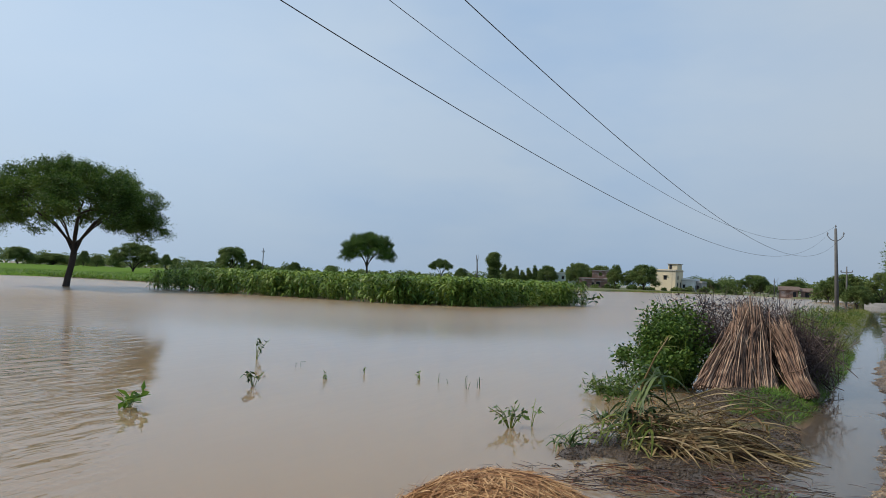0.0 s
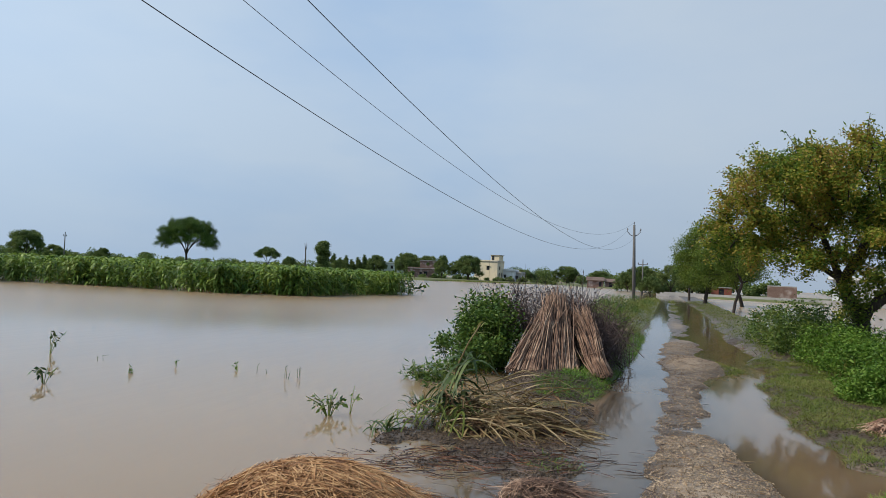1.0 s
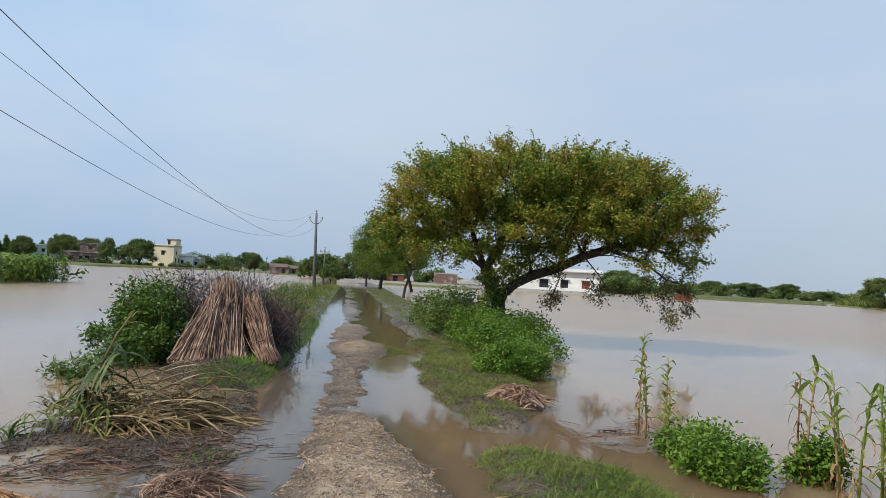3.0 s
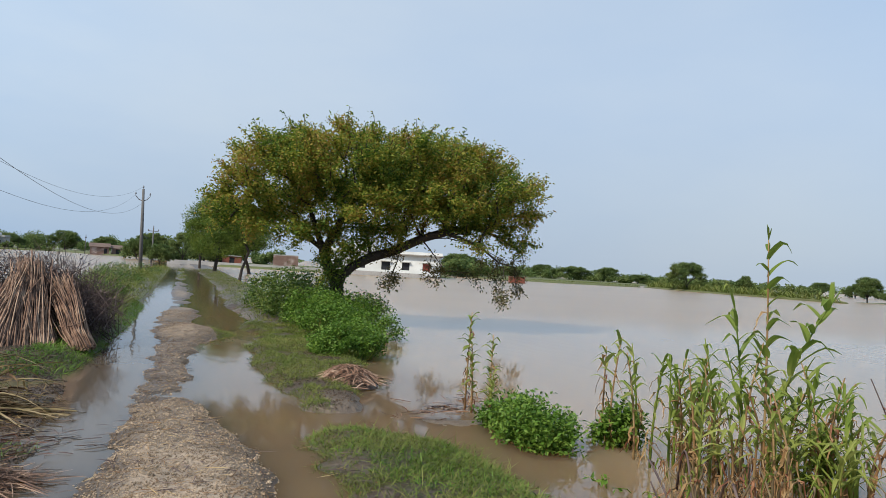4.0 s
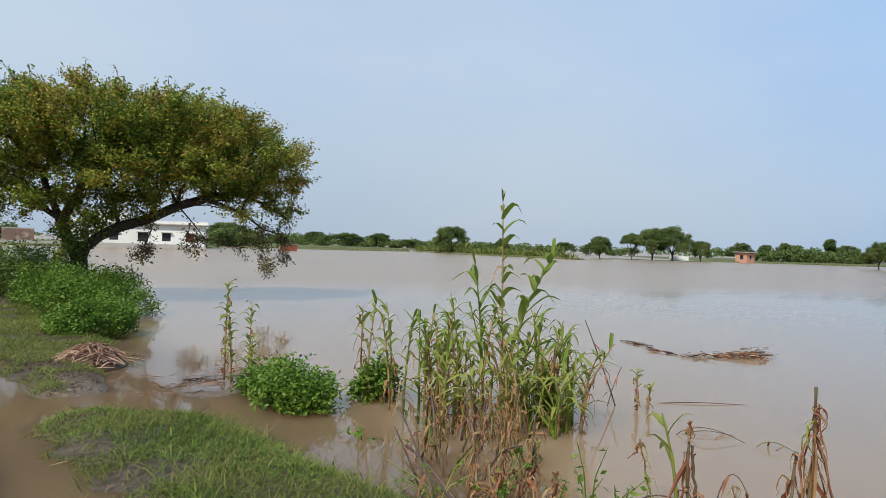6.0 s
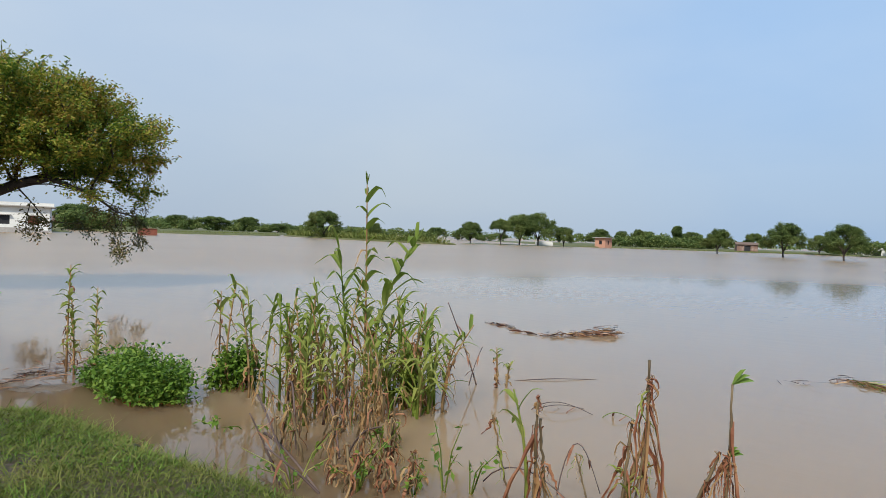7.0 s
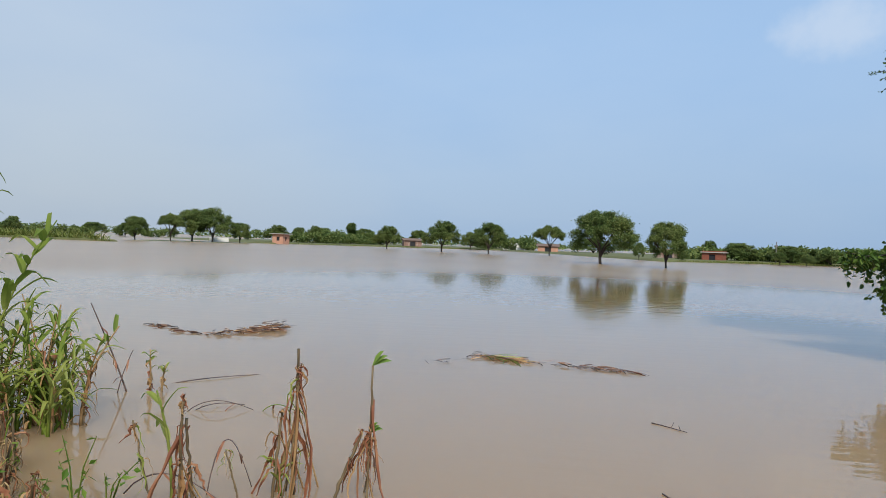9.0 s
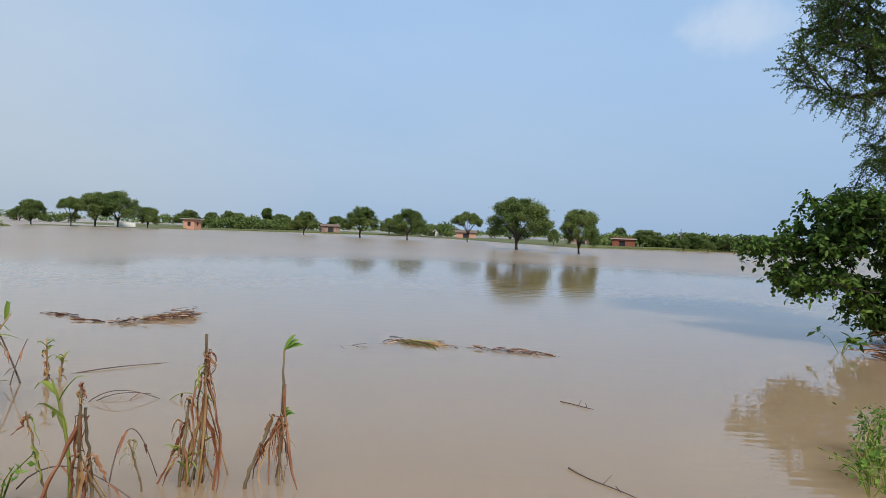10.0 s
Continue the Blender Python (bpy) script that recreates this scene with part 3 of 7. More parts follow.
bank("field_bank", "low bright green crop field above the flood", [(-160, 120), (-46, 71), (-38, 74), (-28, 68), (-22, 62), (-4, 110), (18, 150), (18, 330), (-200, 360)], 0.35, M_FIELD, 4)
bank("village_bank", "earth bank under the village houses", [(36, 150), (52, 180), (84, 196), (92, 214), (100, 330), (30, 330), (-10, 250)], 0.4, M_BANK, 3)
bank("village_bank", "earth bank with brick sheds and trees", [(86, 166), (96, 160), (150, 215), (180, 330), (105, 330)], 0.35, M_BANK, 3)
bank("far_bank", "long earth embankment beyond the water", [(60, 84), (68, 75), (100, 70), (128, 92), (118, 130), (90, 130)], 0.3, M_BANK, 1.2)
bank("far_bank", "distant weedy shore with trees", [(126, 82), (128, 66), (152, 55), (178, 66), (300, 100), (330, 190), (190, 190)], 0.35, M_BANK, 2)
bank("reed_spit", "narrow spit of land under tall grass", [(113, 11), (118, 14), (160, 44), (176, 60), (160, 58), (128, 30)], 0.3, M_BANK, 1)
bank("far_bank", "distant shore with a pump house and trees", [(158, -12), (162, -22), (180, -60), (176, -90), (260, -130), (330, -30), (240, 10)], 0.3, M_BANK, 2)
bank("far_bank", "grassy shore with brick sheds", [(78, -62), (84, -78), (82, -98), (80, -125), (190, -150), (170, -80)], 0.35, M_BANK, 2)
bank("tree_bank", "low island under distant trees", [(140, 13), (144, 3), (146, -11), (158, -12), (162, 10)], 0.05, M_BANK, 2)


# ---- trees ----
def grow(trunk, goals, rng, kink=0.12, path_cost=0.3, arms=()):
    """Limbs: each goal joins the nearest limb so far, over a bent twig. Gives points and parents."""
    pts, par, cost = [np.array(p, float) for p in trunk], [-1] + list(range(len(trunk) - 1)), [0.0]
    for i in range(1, len(trunk)):
        cost.append(cost[-1] + np.linalg.norm(pts[i] - pts[i - 1]) * 0.3)
    first = max(1, len(trunk) // 2)
    for start, limb in arms:
        last = start
        for p in limb:
            pts.append(np.array(p, float))
            par.append(last)
            cost.append(cost[last] + 0.3 * np.linalg.norm(pts[-1] - pts[last]))
            last = len(pts) - 1
    goals = np.asarray(goals)
    order = np.argsort(np.linalg.norm(goals - pts[-1], axis=1))
    ends = []
    for gi in order:
        gpt = goals[gi]
        arr = np.array(pts[first:])
        j = int(np.argmin(np.linalg.norm(arr - gpt, axis=1) + path_cost * np.array(cost[first:]))) + first
        start = pts[j]
        d = np.linalg.norm(gpt - start)
        k = max(1, int(d / 0.45))
        last = j
        for s in range(1, k + 1):
            f = s / k
            p = start + (gpt - start) * f
            if s < k:
                p = p + rng.normal(size=3) * kink * d / k + np.array([0, 0, 0.10 * d * math.sin(math.pi * f)])
            pts.append(p)
            par.append(last)
            cost.append(cost[last] + d / k)
            last = len(pts) - 1
        ends.append(last)
    return np.array(pts), par, ends


def limbs(pts, par, tip=0.008, power=2.4, most=None, base_flare=1.25):
    """Tapered limb tubes with thickness from what they carry."""
    n = len(pts)
    load = np.zeros(n)
    kids = [0] * n
    for p in par:
        if p >= 0:
            kids[p] += 1
    for i in range(n - 1, -1, -1):
        if kids[i] == 0:
            load[i] += tip ** power
        if par[i] >= 0:
            load[par[i]] += load[i]
    rad = load ** (1 / power)
    if most:
        rad = tip * (rad / tip) ** (math.log(most / tip) / math.log(rad[0] / tip))
    b = Buf()
    for i in range(1, n):
        p = par[i]
        r0, r1 = rad[p], rad[i]
        if r0 > 2.2 * r1:
            r0 = 1.6 * r1
        if p == 0:
            r0 *= base_flare
        sides = 9 if r1 > 0.08 else 6 if r1 > 0.03 else 4 if r1 > 0.012 else 3
        ext = pts[i] + (pts[i] - pts[p]) * 0.04
        b.tube([pts[p], (pts[p] + pts[i]) / 2, ext], [r0, (r0 + r1) / 2, r1], sides, cap=False)
    return b


def blob_points(blobs, count, rng, shell=0.55):
    """Places spread through ellipsoids (x, y, z, rx, ry, rz, weight), denser towards their skins."""
    vol = np.array([b[3] * b[4] * b[5] * (b[6] if len(b) > 6 else 1) for b in blobs])
    num = np.maximum(2, (count * vol / vol.sum())).astype(int)
    out = []
    for b, k in zip(blobs, num):
        d = rng.normal(size=(k, 3))
        d /= np.linalg.norm(d, axis=1)[:, None]
        r = rng.uniform(shell ** 3, 1, k) ** (1 / 3)
        out.append(np.array(b[:3]) + d * r[:, None] * np.array(b[3:6]))
    return np.concatenate(out)


def make_tree(name, label, place, turn, trunk, blobs, goals, per, leaf, spread, leaf_mat, bark, seed, most=None, tip=0.008,
              droop=0.25, shell=0.55, group="", path_cost=0.3, category="tree", arms=(), spray=None):
    """spray: (twigs at each limb's end, their length, leaves on each), for leaves set in rows."""
    rng = rng_of(seed)
    gpts = blob_points(blobs, goals, rng, shell)
    pts, par, ends = grow(trunk, gpts, rng, path_cost=path_cost, arms=arms)
    root = thing(name, label, category, place, group, turn)
    wood = limbs(pts, par, tip, most=most)
    tips = pts[ends]
    before = pts[[par[e] for e in ends]]
    if spray:
        count, reach, rows = spray
        at = []
        for p, q in zip(tips, before):
            out = (p - q) / (np.linalg.norm(p - q) + 1e-6)
            for k in range(count):
                d = out + rng.normal(size=3) * 0.6 + np.array([0, 0, -0.25])
                d = d / np.linalg.norm(d) * reach * rng.uniform(0.6, 1.2)
                s = np.linspace(0.1, 1, rows)[:, None]
                line = q + (p - q) * rng.uniform(0.3, 1.0) + d * s + np.array([0, 0, -0.25]) * np.linalg.norm(d) * s ** 2
                wood.tube([line[0] - d * 0.1, line[rows // 2], line[-1]], [0.004, 0.003, 0.0015], 3, cap=False)
                at.append(line + rng.normal(size=line.shape) * leaf[1] * 0.35)
        b = Buf()
        b.leaves(np.concatenate(at), leaf[0], leaf[1], rng, droop=droop, oval=leaf[1] > 0.5 * leaf[0])
        part("trunk", wood, bark, root, "dark forking trunk, limbs and twigs", smooth=True)
        part("crown", b, leaf_mat, root, "", kind="stuff")
        return root
    part("trunk", wood, bark, root, "dark forking trunk and limbs", smooth=True)
    at = np.repeat(tips, per, 0)
    back = np.repeat(before, per, 0)
    f = rng.uniform(0, 1.0, len(at))[:, None] ** 1.5
    at = at + (back - at) * f * 0.9 + rng.normal(size=at.shape) * spread * np.array([1, 1, 0.7])
    b = Buf()
    b.leaves(at, leaf[0], leaf[1], rng, droop=droop)
    part("crown", b, leaf_mat, root, "", kind="stuff")
    return root


# axes across and away, as seen from the lane's end: the leaning tree by the lane
def leaning_tree():
    blobs = [(-1.7, 0.0, 3.85, 1.5, 1.9, 1.12), (0.0, -0.2, 4.15, 1.9, 2.4, 0.95), (2.1, 0.0, 4.1, 1.9, 2.3, 1.05), (4.1, 0.1, 3.62, 1.22, 1.8, 0.95), (1.1, -0.6, 3.45, 1.4, 1.5, 0.75), (0.9, -1.4, 3.0, 1.0, 1.0, 0.5), (2.6, -1.2, 3.3, 1.2, 1.2, 0.6), (2.9, 0.0, 4.4, 1.2, 1.5, 0.5), (3.4, -0.4, 3.4, 1.2, 1.4, 0.6), (1.0, 0.1, 4.55, 1.0, 1.4, 0.45),
             (-2.5, 0.2, 3.1, 1.15, 1.4, 0.75), (-0.9, -0.3, 2.75, 1.3, 1.5, 0.75, 0.8), (1.5, -0.3, 2.95, 1.5, 1.5, 0.7, 0.7), (4.1, -0.1, 2.45, 0.9, 1.0, 0.55, 0.5),
             (1.35, -0.4, 1.0, 0.35, 0.4, 0.45, 1.3), (1.3, -0.35, 1.5, 0.35, 0.4, 0.35, 1.2), (2.45, -0.45, 1.65, 0.35, 0.4, 0.35, 1.2), (4.3, -0.3, 1.05, 0.6, 0.5, 0.5, 0.9), (-1.2, 0.0, 5.0, 0.35, 0.4, 0.35, 1.2), (2.0, 0.3, 4.95, 0.6, 0.6, 0.3), (3.4, 0.2, 4.65, 0.4, 0.4, 0.35),
             (-0.15, -0.4, 1.55, 0.45, 0.4, 0.6, 1.3), (-1.7, 0.0, 2.35, 1.1, 1.2, 0.5), (0.7, -0.4, 2.2, 0.9, 0.8, 0.55), (-3.1, 0.2, 2.7, 0.6, 0.9, 0.5), (2.5, -0.45, 1.1, 0.35, 0.4, 0.4, 1.3),
             (3.8, -0.4, 1.55, 0.6, 0.5, 0.45, 0.9), (4.55, 0.0, 1.75, 0.5, 0.6, 0.7, 0.6), (4.85, 0.0, 2.7, 0.65, 0.9, 0.6),
             (2.9, -0.2, 3.0, 1.3, 1.3, 0.45, 0.6), (3.9, -0.2, 2.65, 0.9, 0.9, 0.45, 0.6), (3.75, -2.9, 0.85, 0.25, 0.3, 0.45, 0.5), (3.4, -1.9, 2.1, 0.7, 0.7, 0.35, 0.4), (-0.6, -0.7, 2.1, 0.7, 0.4, 0.5, 1.2), (0.3, -0.7, 2.0, 0.6, 0.4, 0.45, 1.0), (-0.3, -0.5, 1.3, 0.3, 0.3, 0.4)]
    rng = rng_of(11)
    gpts = blob_points(blobs, 1450, rng, 0.45)
    shoots = gpts[gpts[:, 2] > 3.6][::3]
    shoots = shoots + (shoots - np.array([0.8, 0, 2.2])) * np.array([0.06, 0.06, 0.06])
    gpts = np.concatenate([gpts, shoots])
    trunk = [(0.02, 0, -0.4), (-0.02, 0, 0.5), (-0.05, 0, 1.0)]
    # two limbs from the fork: one rising to the west, one arching far out to the east
    west = [(-0.26, 0.0, 1.35), (-0.44, 0.05, 1.8), (-0.65, 0.1, 2.35), (-0.9, 0.1, 3.0)]
    west2 = [(-0.2, -0.2, 2.3), (0.1, -0.3, 2.9)]
    east = [(0.08, -0.05, 1.22), (0.36, -0.1, 1.50), (0.80, -0.15, 1.74), (1.45, -0.2, 1.97), (2.1, -0.3, 2.31), (2.75, -0.5, 2.48), (3.55, -0.7, 2.22), (4.1, -0.8, 1.8)]
    east2 = [(2.4, -0.4, 1.95), (2.75, -0.45, 1.5)]
    pts, par = [np.array(p, float) for p in trunk], [-1, 0, 1]

    def chain(limb, start):
        last = start
        for p in limb:
            pts.append(np.array(p, float))
            par.append(last)
            last = len(pts) - 1
        return last
    chain([(-0.5, 0.3, 1.9), (-1.2, 0.5, 2.4), (-2.0, 0.5, 2.75)], chain(west, 2) - 3)
    chain(west2, 4)
    crest = chain(east, 2) - 3
    chain(east2, crest)
    chain([(2.7, -0.8, 2.35), (3.4, -1.2, 2.2), (4.1, -1.4, 1.85)], crest)
    chain([(2.9, 0.1, 2.62), (3.6, 0.3, 2.72), (4.4, 0.4, 2.5), (5.0, 0.4, 2.15)], crest)
    cost = [0.0] * len(pts)
    for i in range(1, len(pts)):
        cost[i] = cost[par[i]] + 0.3 * np.linalg.norm(pts[i] - pts[par[i]])
    order = np.argsort(np.linalg.norm(gpts - np.array([0.5, 0, 2.5]), axis=1))
    ends = []
    for gi in order:
        gp = gpts[gi]
        arr = np.array(pts[3:])
        j = int(np.argmin(np.linalg.norm(arr - gp, axis=1) + 0.3 * np.array(cost[3:]))) + 3
        d = np.linalg.norm(gp - pts[j])
        k = max(1, int(d / 0.4))
        start, last = pts[j], j
        for q in range(1, k + 1):
            f = q / k
            p = start + (gp - start) * f
            if q < k:
                p = p + rng.normal(size=3) * 0.12 * d / k + np.array([0, 0, 0.1 * d * math.sin(math.pi * f)])
            pts.append(p)
            par.append(last)
            cost.append(cost[last] + d / k)
            last = len(pts) - 1
        ends.append(last)
    # long shoots standing out of the crown's outline
    shoots = []
    heart = np.array([0.9, 0.0, 2.6])
    for e in ends:
        out = (pts[e] - heart) / np.array([4.4, 2.4, 2.3])
        if np.linalg.norm(out) > 0.86 and rng.uniform() < 0.55:
            d = (pts[e] - heart) / np.linalg.norm(pts[e] - heart) + rng.normal(size=3) * 0.35 + np.array([0, 0, 0.35 if pts[e][2] > 2.6 else -0.9])
            tip_ = pts[e] + d / np.linalg.norm(d) * rng.uniform(0.2, 0.48)
            shoots.append((pts[e].copy(), tip_))
            pts.append(tip_)
            par.append(e)
    pts = np.array(pts)
    root = thing("tree", "leaning olive-green tree with drooping branches on the verge", "tree", (13.2, 12.6, 0.05), "", -46.0)
    part("trunk", limbs(pts, par, 0.007, 2.1, most=0.185), M_BARK, root, "dark forked trunk with arching limbs", smooth=True)
    per = 88
    tips, before = pts[ends], pts[[par[e] for e in ends]]
    at = np.repeat(tips, per, 0)
    back = np.repeat(before, per, 0)
    at = at + (back - at) * (rng.uniform(0, 1, len(at)) ** 1.4)[:, None] + rng.normal(size=at.shape) * np.array([0.10, 0.10, 0.09])
    sprays = [a + (t - a) * f + rng.normal(size=3) * 0.035 for a, t in shoots for f in np.linspace(0.0, 1.05, 16)]
    at = np.concatenate([at, np.array(sprays)])
    hanging = (at[:, 2] < 1.95) & (at[:, 0] > 0.7)
    b = Buf()
    b.leaves(at[~hanging], 0.098, 0.046, rng, droop=0.2)
    part("crown", b, M_LEAF_MAIN, root, "small olive and yellowing leaves", kind="stuff")
    b = Buf()
    b.leaves(at[hanging], 0.085, 0.040, rng, droop=0.5)
    part("hanging_spray", b, M_LEAF_BROWN, root, "thin brownish sprays hanging from the limb", kind="stuff")
    # creeper climbing the trunk and the fork
    vine = Buf()
    stem = np.array([(-0.05, -0.2, 0.9), (-0.12, -0.2, 1.3), (0.1, -0.25, 1.7), (0.42, -0.3, 2.0), (0.55, -0.4, 2.4), (0.45, -0.4, 2.8)])
    s = rng.uniform(0, 5, 1500)
    i = np.minimum(s.astype(int), 4)
    vine.leaves(stem[i] + (stem[i + 1] - stem[i]) * (s - i)[:, None] + rng.normal(size=(1500, 3)) * np.array([0.15, 0.12, 0.14]), 0.085, 0.055, rng, droop=0.3)
    part("creeper", vine, M_LEAF_LIGHT, root, "pale green creeper on the trunk", kind="stuff")
    return root


leaning_tree()

# broad tree standing in the flood: a hollow dome of leaf clumps, hanging lower at its rim
DOME = []
for ring, (rad, z, r, count) in enumerate([(4.6, 4.75, 1.15, 16), (4.1, 6.0, 1.35, 14), (3.0, 7.05, 1.35, 10), (1.1, 7.5, 1.35, 5)]):
    for k in range(count):
        a = 2 * math.pi * k / count + 0.7 * ring + 0.25 * math.sin(3.1 * k + ring)
        q = rad * (1 + 0.10 * math.sin(5.3 * k + 1.7 * ring))
        DOME.append((0.2 + q * math.cos(a), q * math.sin(a), z + 0.22 * math.sin(2.3 * k + ring), r, r, r * 0.72))
ARMS = []
for k in range(11):
    a, lift = 2 * math.pi * k / 11 + 0.3 * math.sin(4 * k), 0.35 * math.sin(2.7 * k)
    ARMS.append((3 + k % 2, [(0.36 + q * math.cos(a + 0.12 * math.sin(7 * q + k)), q * math.sin(a), z + lift * q / 3) for q, z in ((0.45, 3.2), (1.1, 4.0), (1.9, 4.7), (2.9, 5.4))]))
DOME += [(5.3, 0.2, 4.3, 1.0, 1.3, 0.9), (4.5, 0.8, 3.8, 0.9, 1.0, 0.6), (5.6, -0.6, 3.7, 0.6, 0.7, 0.6), (-5.0, 0.2, 4.3, 1.0, 1.3, 0.9), (-4.3, -0.6, 3.8, 0.9, 1.0, 0.6), (3.4, 1.6, 4.2, 0.8, 0.8, 0.6)]
umbrella = make_tree("tree", "umbrella-shaped dark green tree standing in flood water", (-25.0, 45.4, 0), 29.0,
          [(0, 0, -0.4), (0.12, 0, 0.6), (0.3, 0, 1.5), (0.38, 0, 2.2), (0.35, 0, 2.8)],
          DOME, 1300, 100, (0.15, 0.07), 0.22, M_LEAF_DARK, M_BARK, 21, most=0.20, tip=0.010, path_cost=0.25, arms=ARMS)

# feathery roadside trees
make_tree("tree", "feathery light green tree beside the lane", (39.6, 55.6, 0), -35.0,
          [(0, 0, -0.3), (0.15, 0, 1.0), (0.4, 0, 2.2), (0.3, 0, 3.2)],
          [(0.2, 0, 5.6, 2.2, 2.2, 2.2), (-1.2, 0.3, 3.6, 1.4, 1.6, 1.5), (1.6, 0, 3.8, 1.5, 1.6, 1.6), (0.2, -0.4, 2.4, 2.2, 1.5, 1.1), (0.1, 0, 7.3, 1.2, 1.2, 0.7), (-1.6, 0.2, 5.0, 1.3, 1.4, 1.2), (1.9, 0, 2.6, 1.3, 1.2, 1.0)],
          340, 100, (0.20, 0.07), 0.27, M_LEAF_LIGHT, M_BARK, 31, most=0.16, droop=0.6)
make_tree("tree", "feathery light green tree leaning over the lane", (41.6, 52.8, 0), 20.0,
          [(0, 0, -0.3), (-0.5, 0, 0.8), (-1.1, 0, 1.7), (-1.3, 0, 2.6)],
          [(-1.0, 0, 4.6, 1.9, 2.0, 1.8), (0.8, 0.3, 3.8, 1.8, 1.6, 1.6), (-1.6, 0, 2.8, 1.3, 1.2, 0.9)],
          200, 100, (0.20, 0.07), 0.27, M_LEAF_LIGHT, M_BARK, 32, most=0.14, droop=0.6)
make_tree("tree", "slim young tree with sparse leaves on the verge", (30.0, 39.0, 0), -35.0,
          [(0, 0, -0.2), (0.12, 0, 0.7), (0.35, 0, 1.4), (0.5, 0, 2.0)],
          [(0.5, 0, 3.2, 1.3, 1.2, 0.8), (-0.4, 0.2, 4.4, 1.6, 1.5, 1.2), (1.3, 0, 2.6, 0.8, 0.8, 0.6, 0.8), (-1.3, 0, 3.3, 1.3, 1.2, 1.2), (-1.7, 0, 2.4, 0.9, 0.9, 0.7)],
          230, 75, (0.13, 0.055), 0.19, M_LEAF_LIGHT, M_BARK, 33, most=0.09)
make_tree("tree", "pale feathery tree far along the lane", (44.0, 64.5, 0), 0.0,
          [(0, 0, -0.2), (0, 0, 1.2), (0.1, 0, 2.4)],
          [(-0.3, 0, 4.3, 1.6, 1.5, 1.3), (0.3, 0, 2.8, 1.4, 1.4, 1.2)],
          110, 80, (0.22, 0.08), 0.30, M_LEAF_MID, M_BARK, 34, most=0.12, droop=0.5)

# the shaded trees on the near east bank
make_tree("tree", "tall feathery thorn tree overhanging the flood water", (6.4, -14.0, 0.1), 0.0,
          [(0, 0, -0.3), (0.1, 0.2, 1.2), (0.1, 0.6, 2.6), (0.2, 1.0, 3.9)],
          [(0.2, 1.6, 5.6, 1.7, 1.8, 1.3), (0.9, 2.4, 4.5, 1.05, 1.1, 0.9), (0.3, 2.0, 3.5, 0.9, 1.0, 0.8), (-0.6, 1.0, 6.8, 2.0, 2.0, 1.0), (0.0, 0.6, 3.0, 1.2, 1.0, 0.8), (0.7, 1.6, 2.5, 0.7, 0.7, 0.5), (0.2, 0.5, 2.2, 1.0, 1.0, 0.6), (1.3, 2.2, 5.2, 0.8, 0.8, 0.5), (1.2, 1.9, 4.1, 0.6, 0.6, 0.35), (0.6, 1.2, 3.1, 0.7, 0.7, 0.5)],
          1080, 1, (0.052, 0.021), 0.16, M_LEAF_DARK, M_BARK, 41, most=0.16, droop=0.5, spray=(6, 0.34, 22))
make_tree("tree", "dark broad-leaved small tree at the water's edge", (6.15, -11.7, 0.12), 0.0,
          [(0, 0, -0.3), (0.05, 0.1, 0.35), (0.1, 0.2, 0.8), (0.15, 0.25, 1.3)],
          [(0.25, 0.2, 1.9, 0.8, 0.9, 0.55), (1.15, 0.8, 1.5, 0.85, 0.7, 0.28), (1.75, 1.05, 1.42, 0.6, 0.5, 0.16), (1.0, 0.6, 2.05, 0.7, 0.5, 0.22), (1.1, 0.7, 0.95, 0.75, 0.7, 0.28), (0.5, 0.3, 0.5, 0.6, 0.5, 0.3), (0.2, 0.2, 0.65, 0.6, 0.6, 0.5), (-0.3, -0.2, 1.4, 0.9, 0.9, 0.9)],
          620, 1, (0.095, 0.062), 0.11, M_LEAF_DARK, M_BARK, 42, most=0.08, droop=0.35, shell=0.4, spray=(4, 0.24, 8))


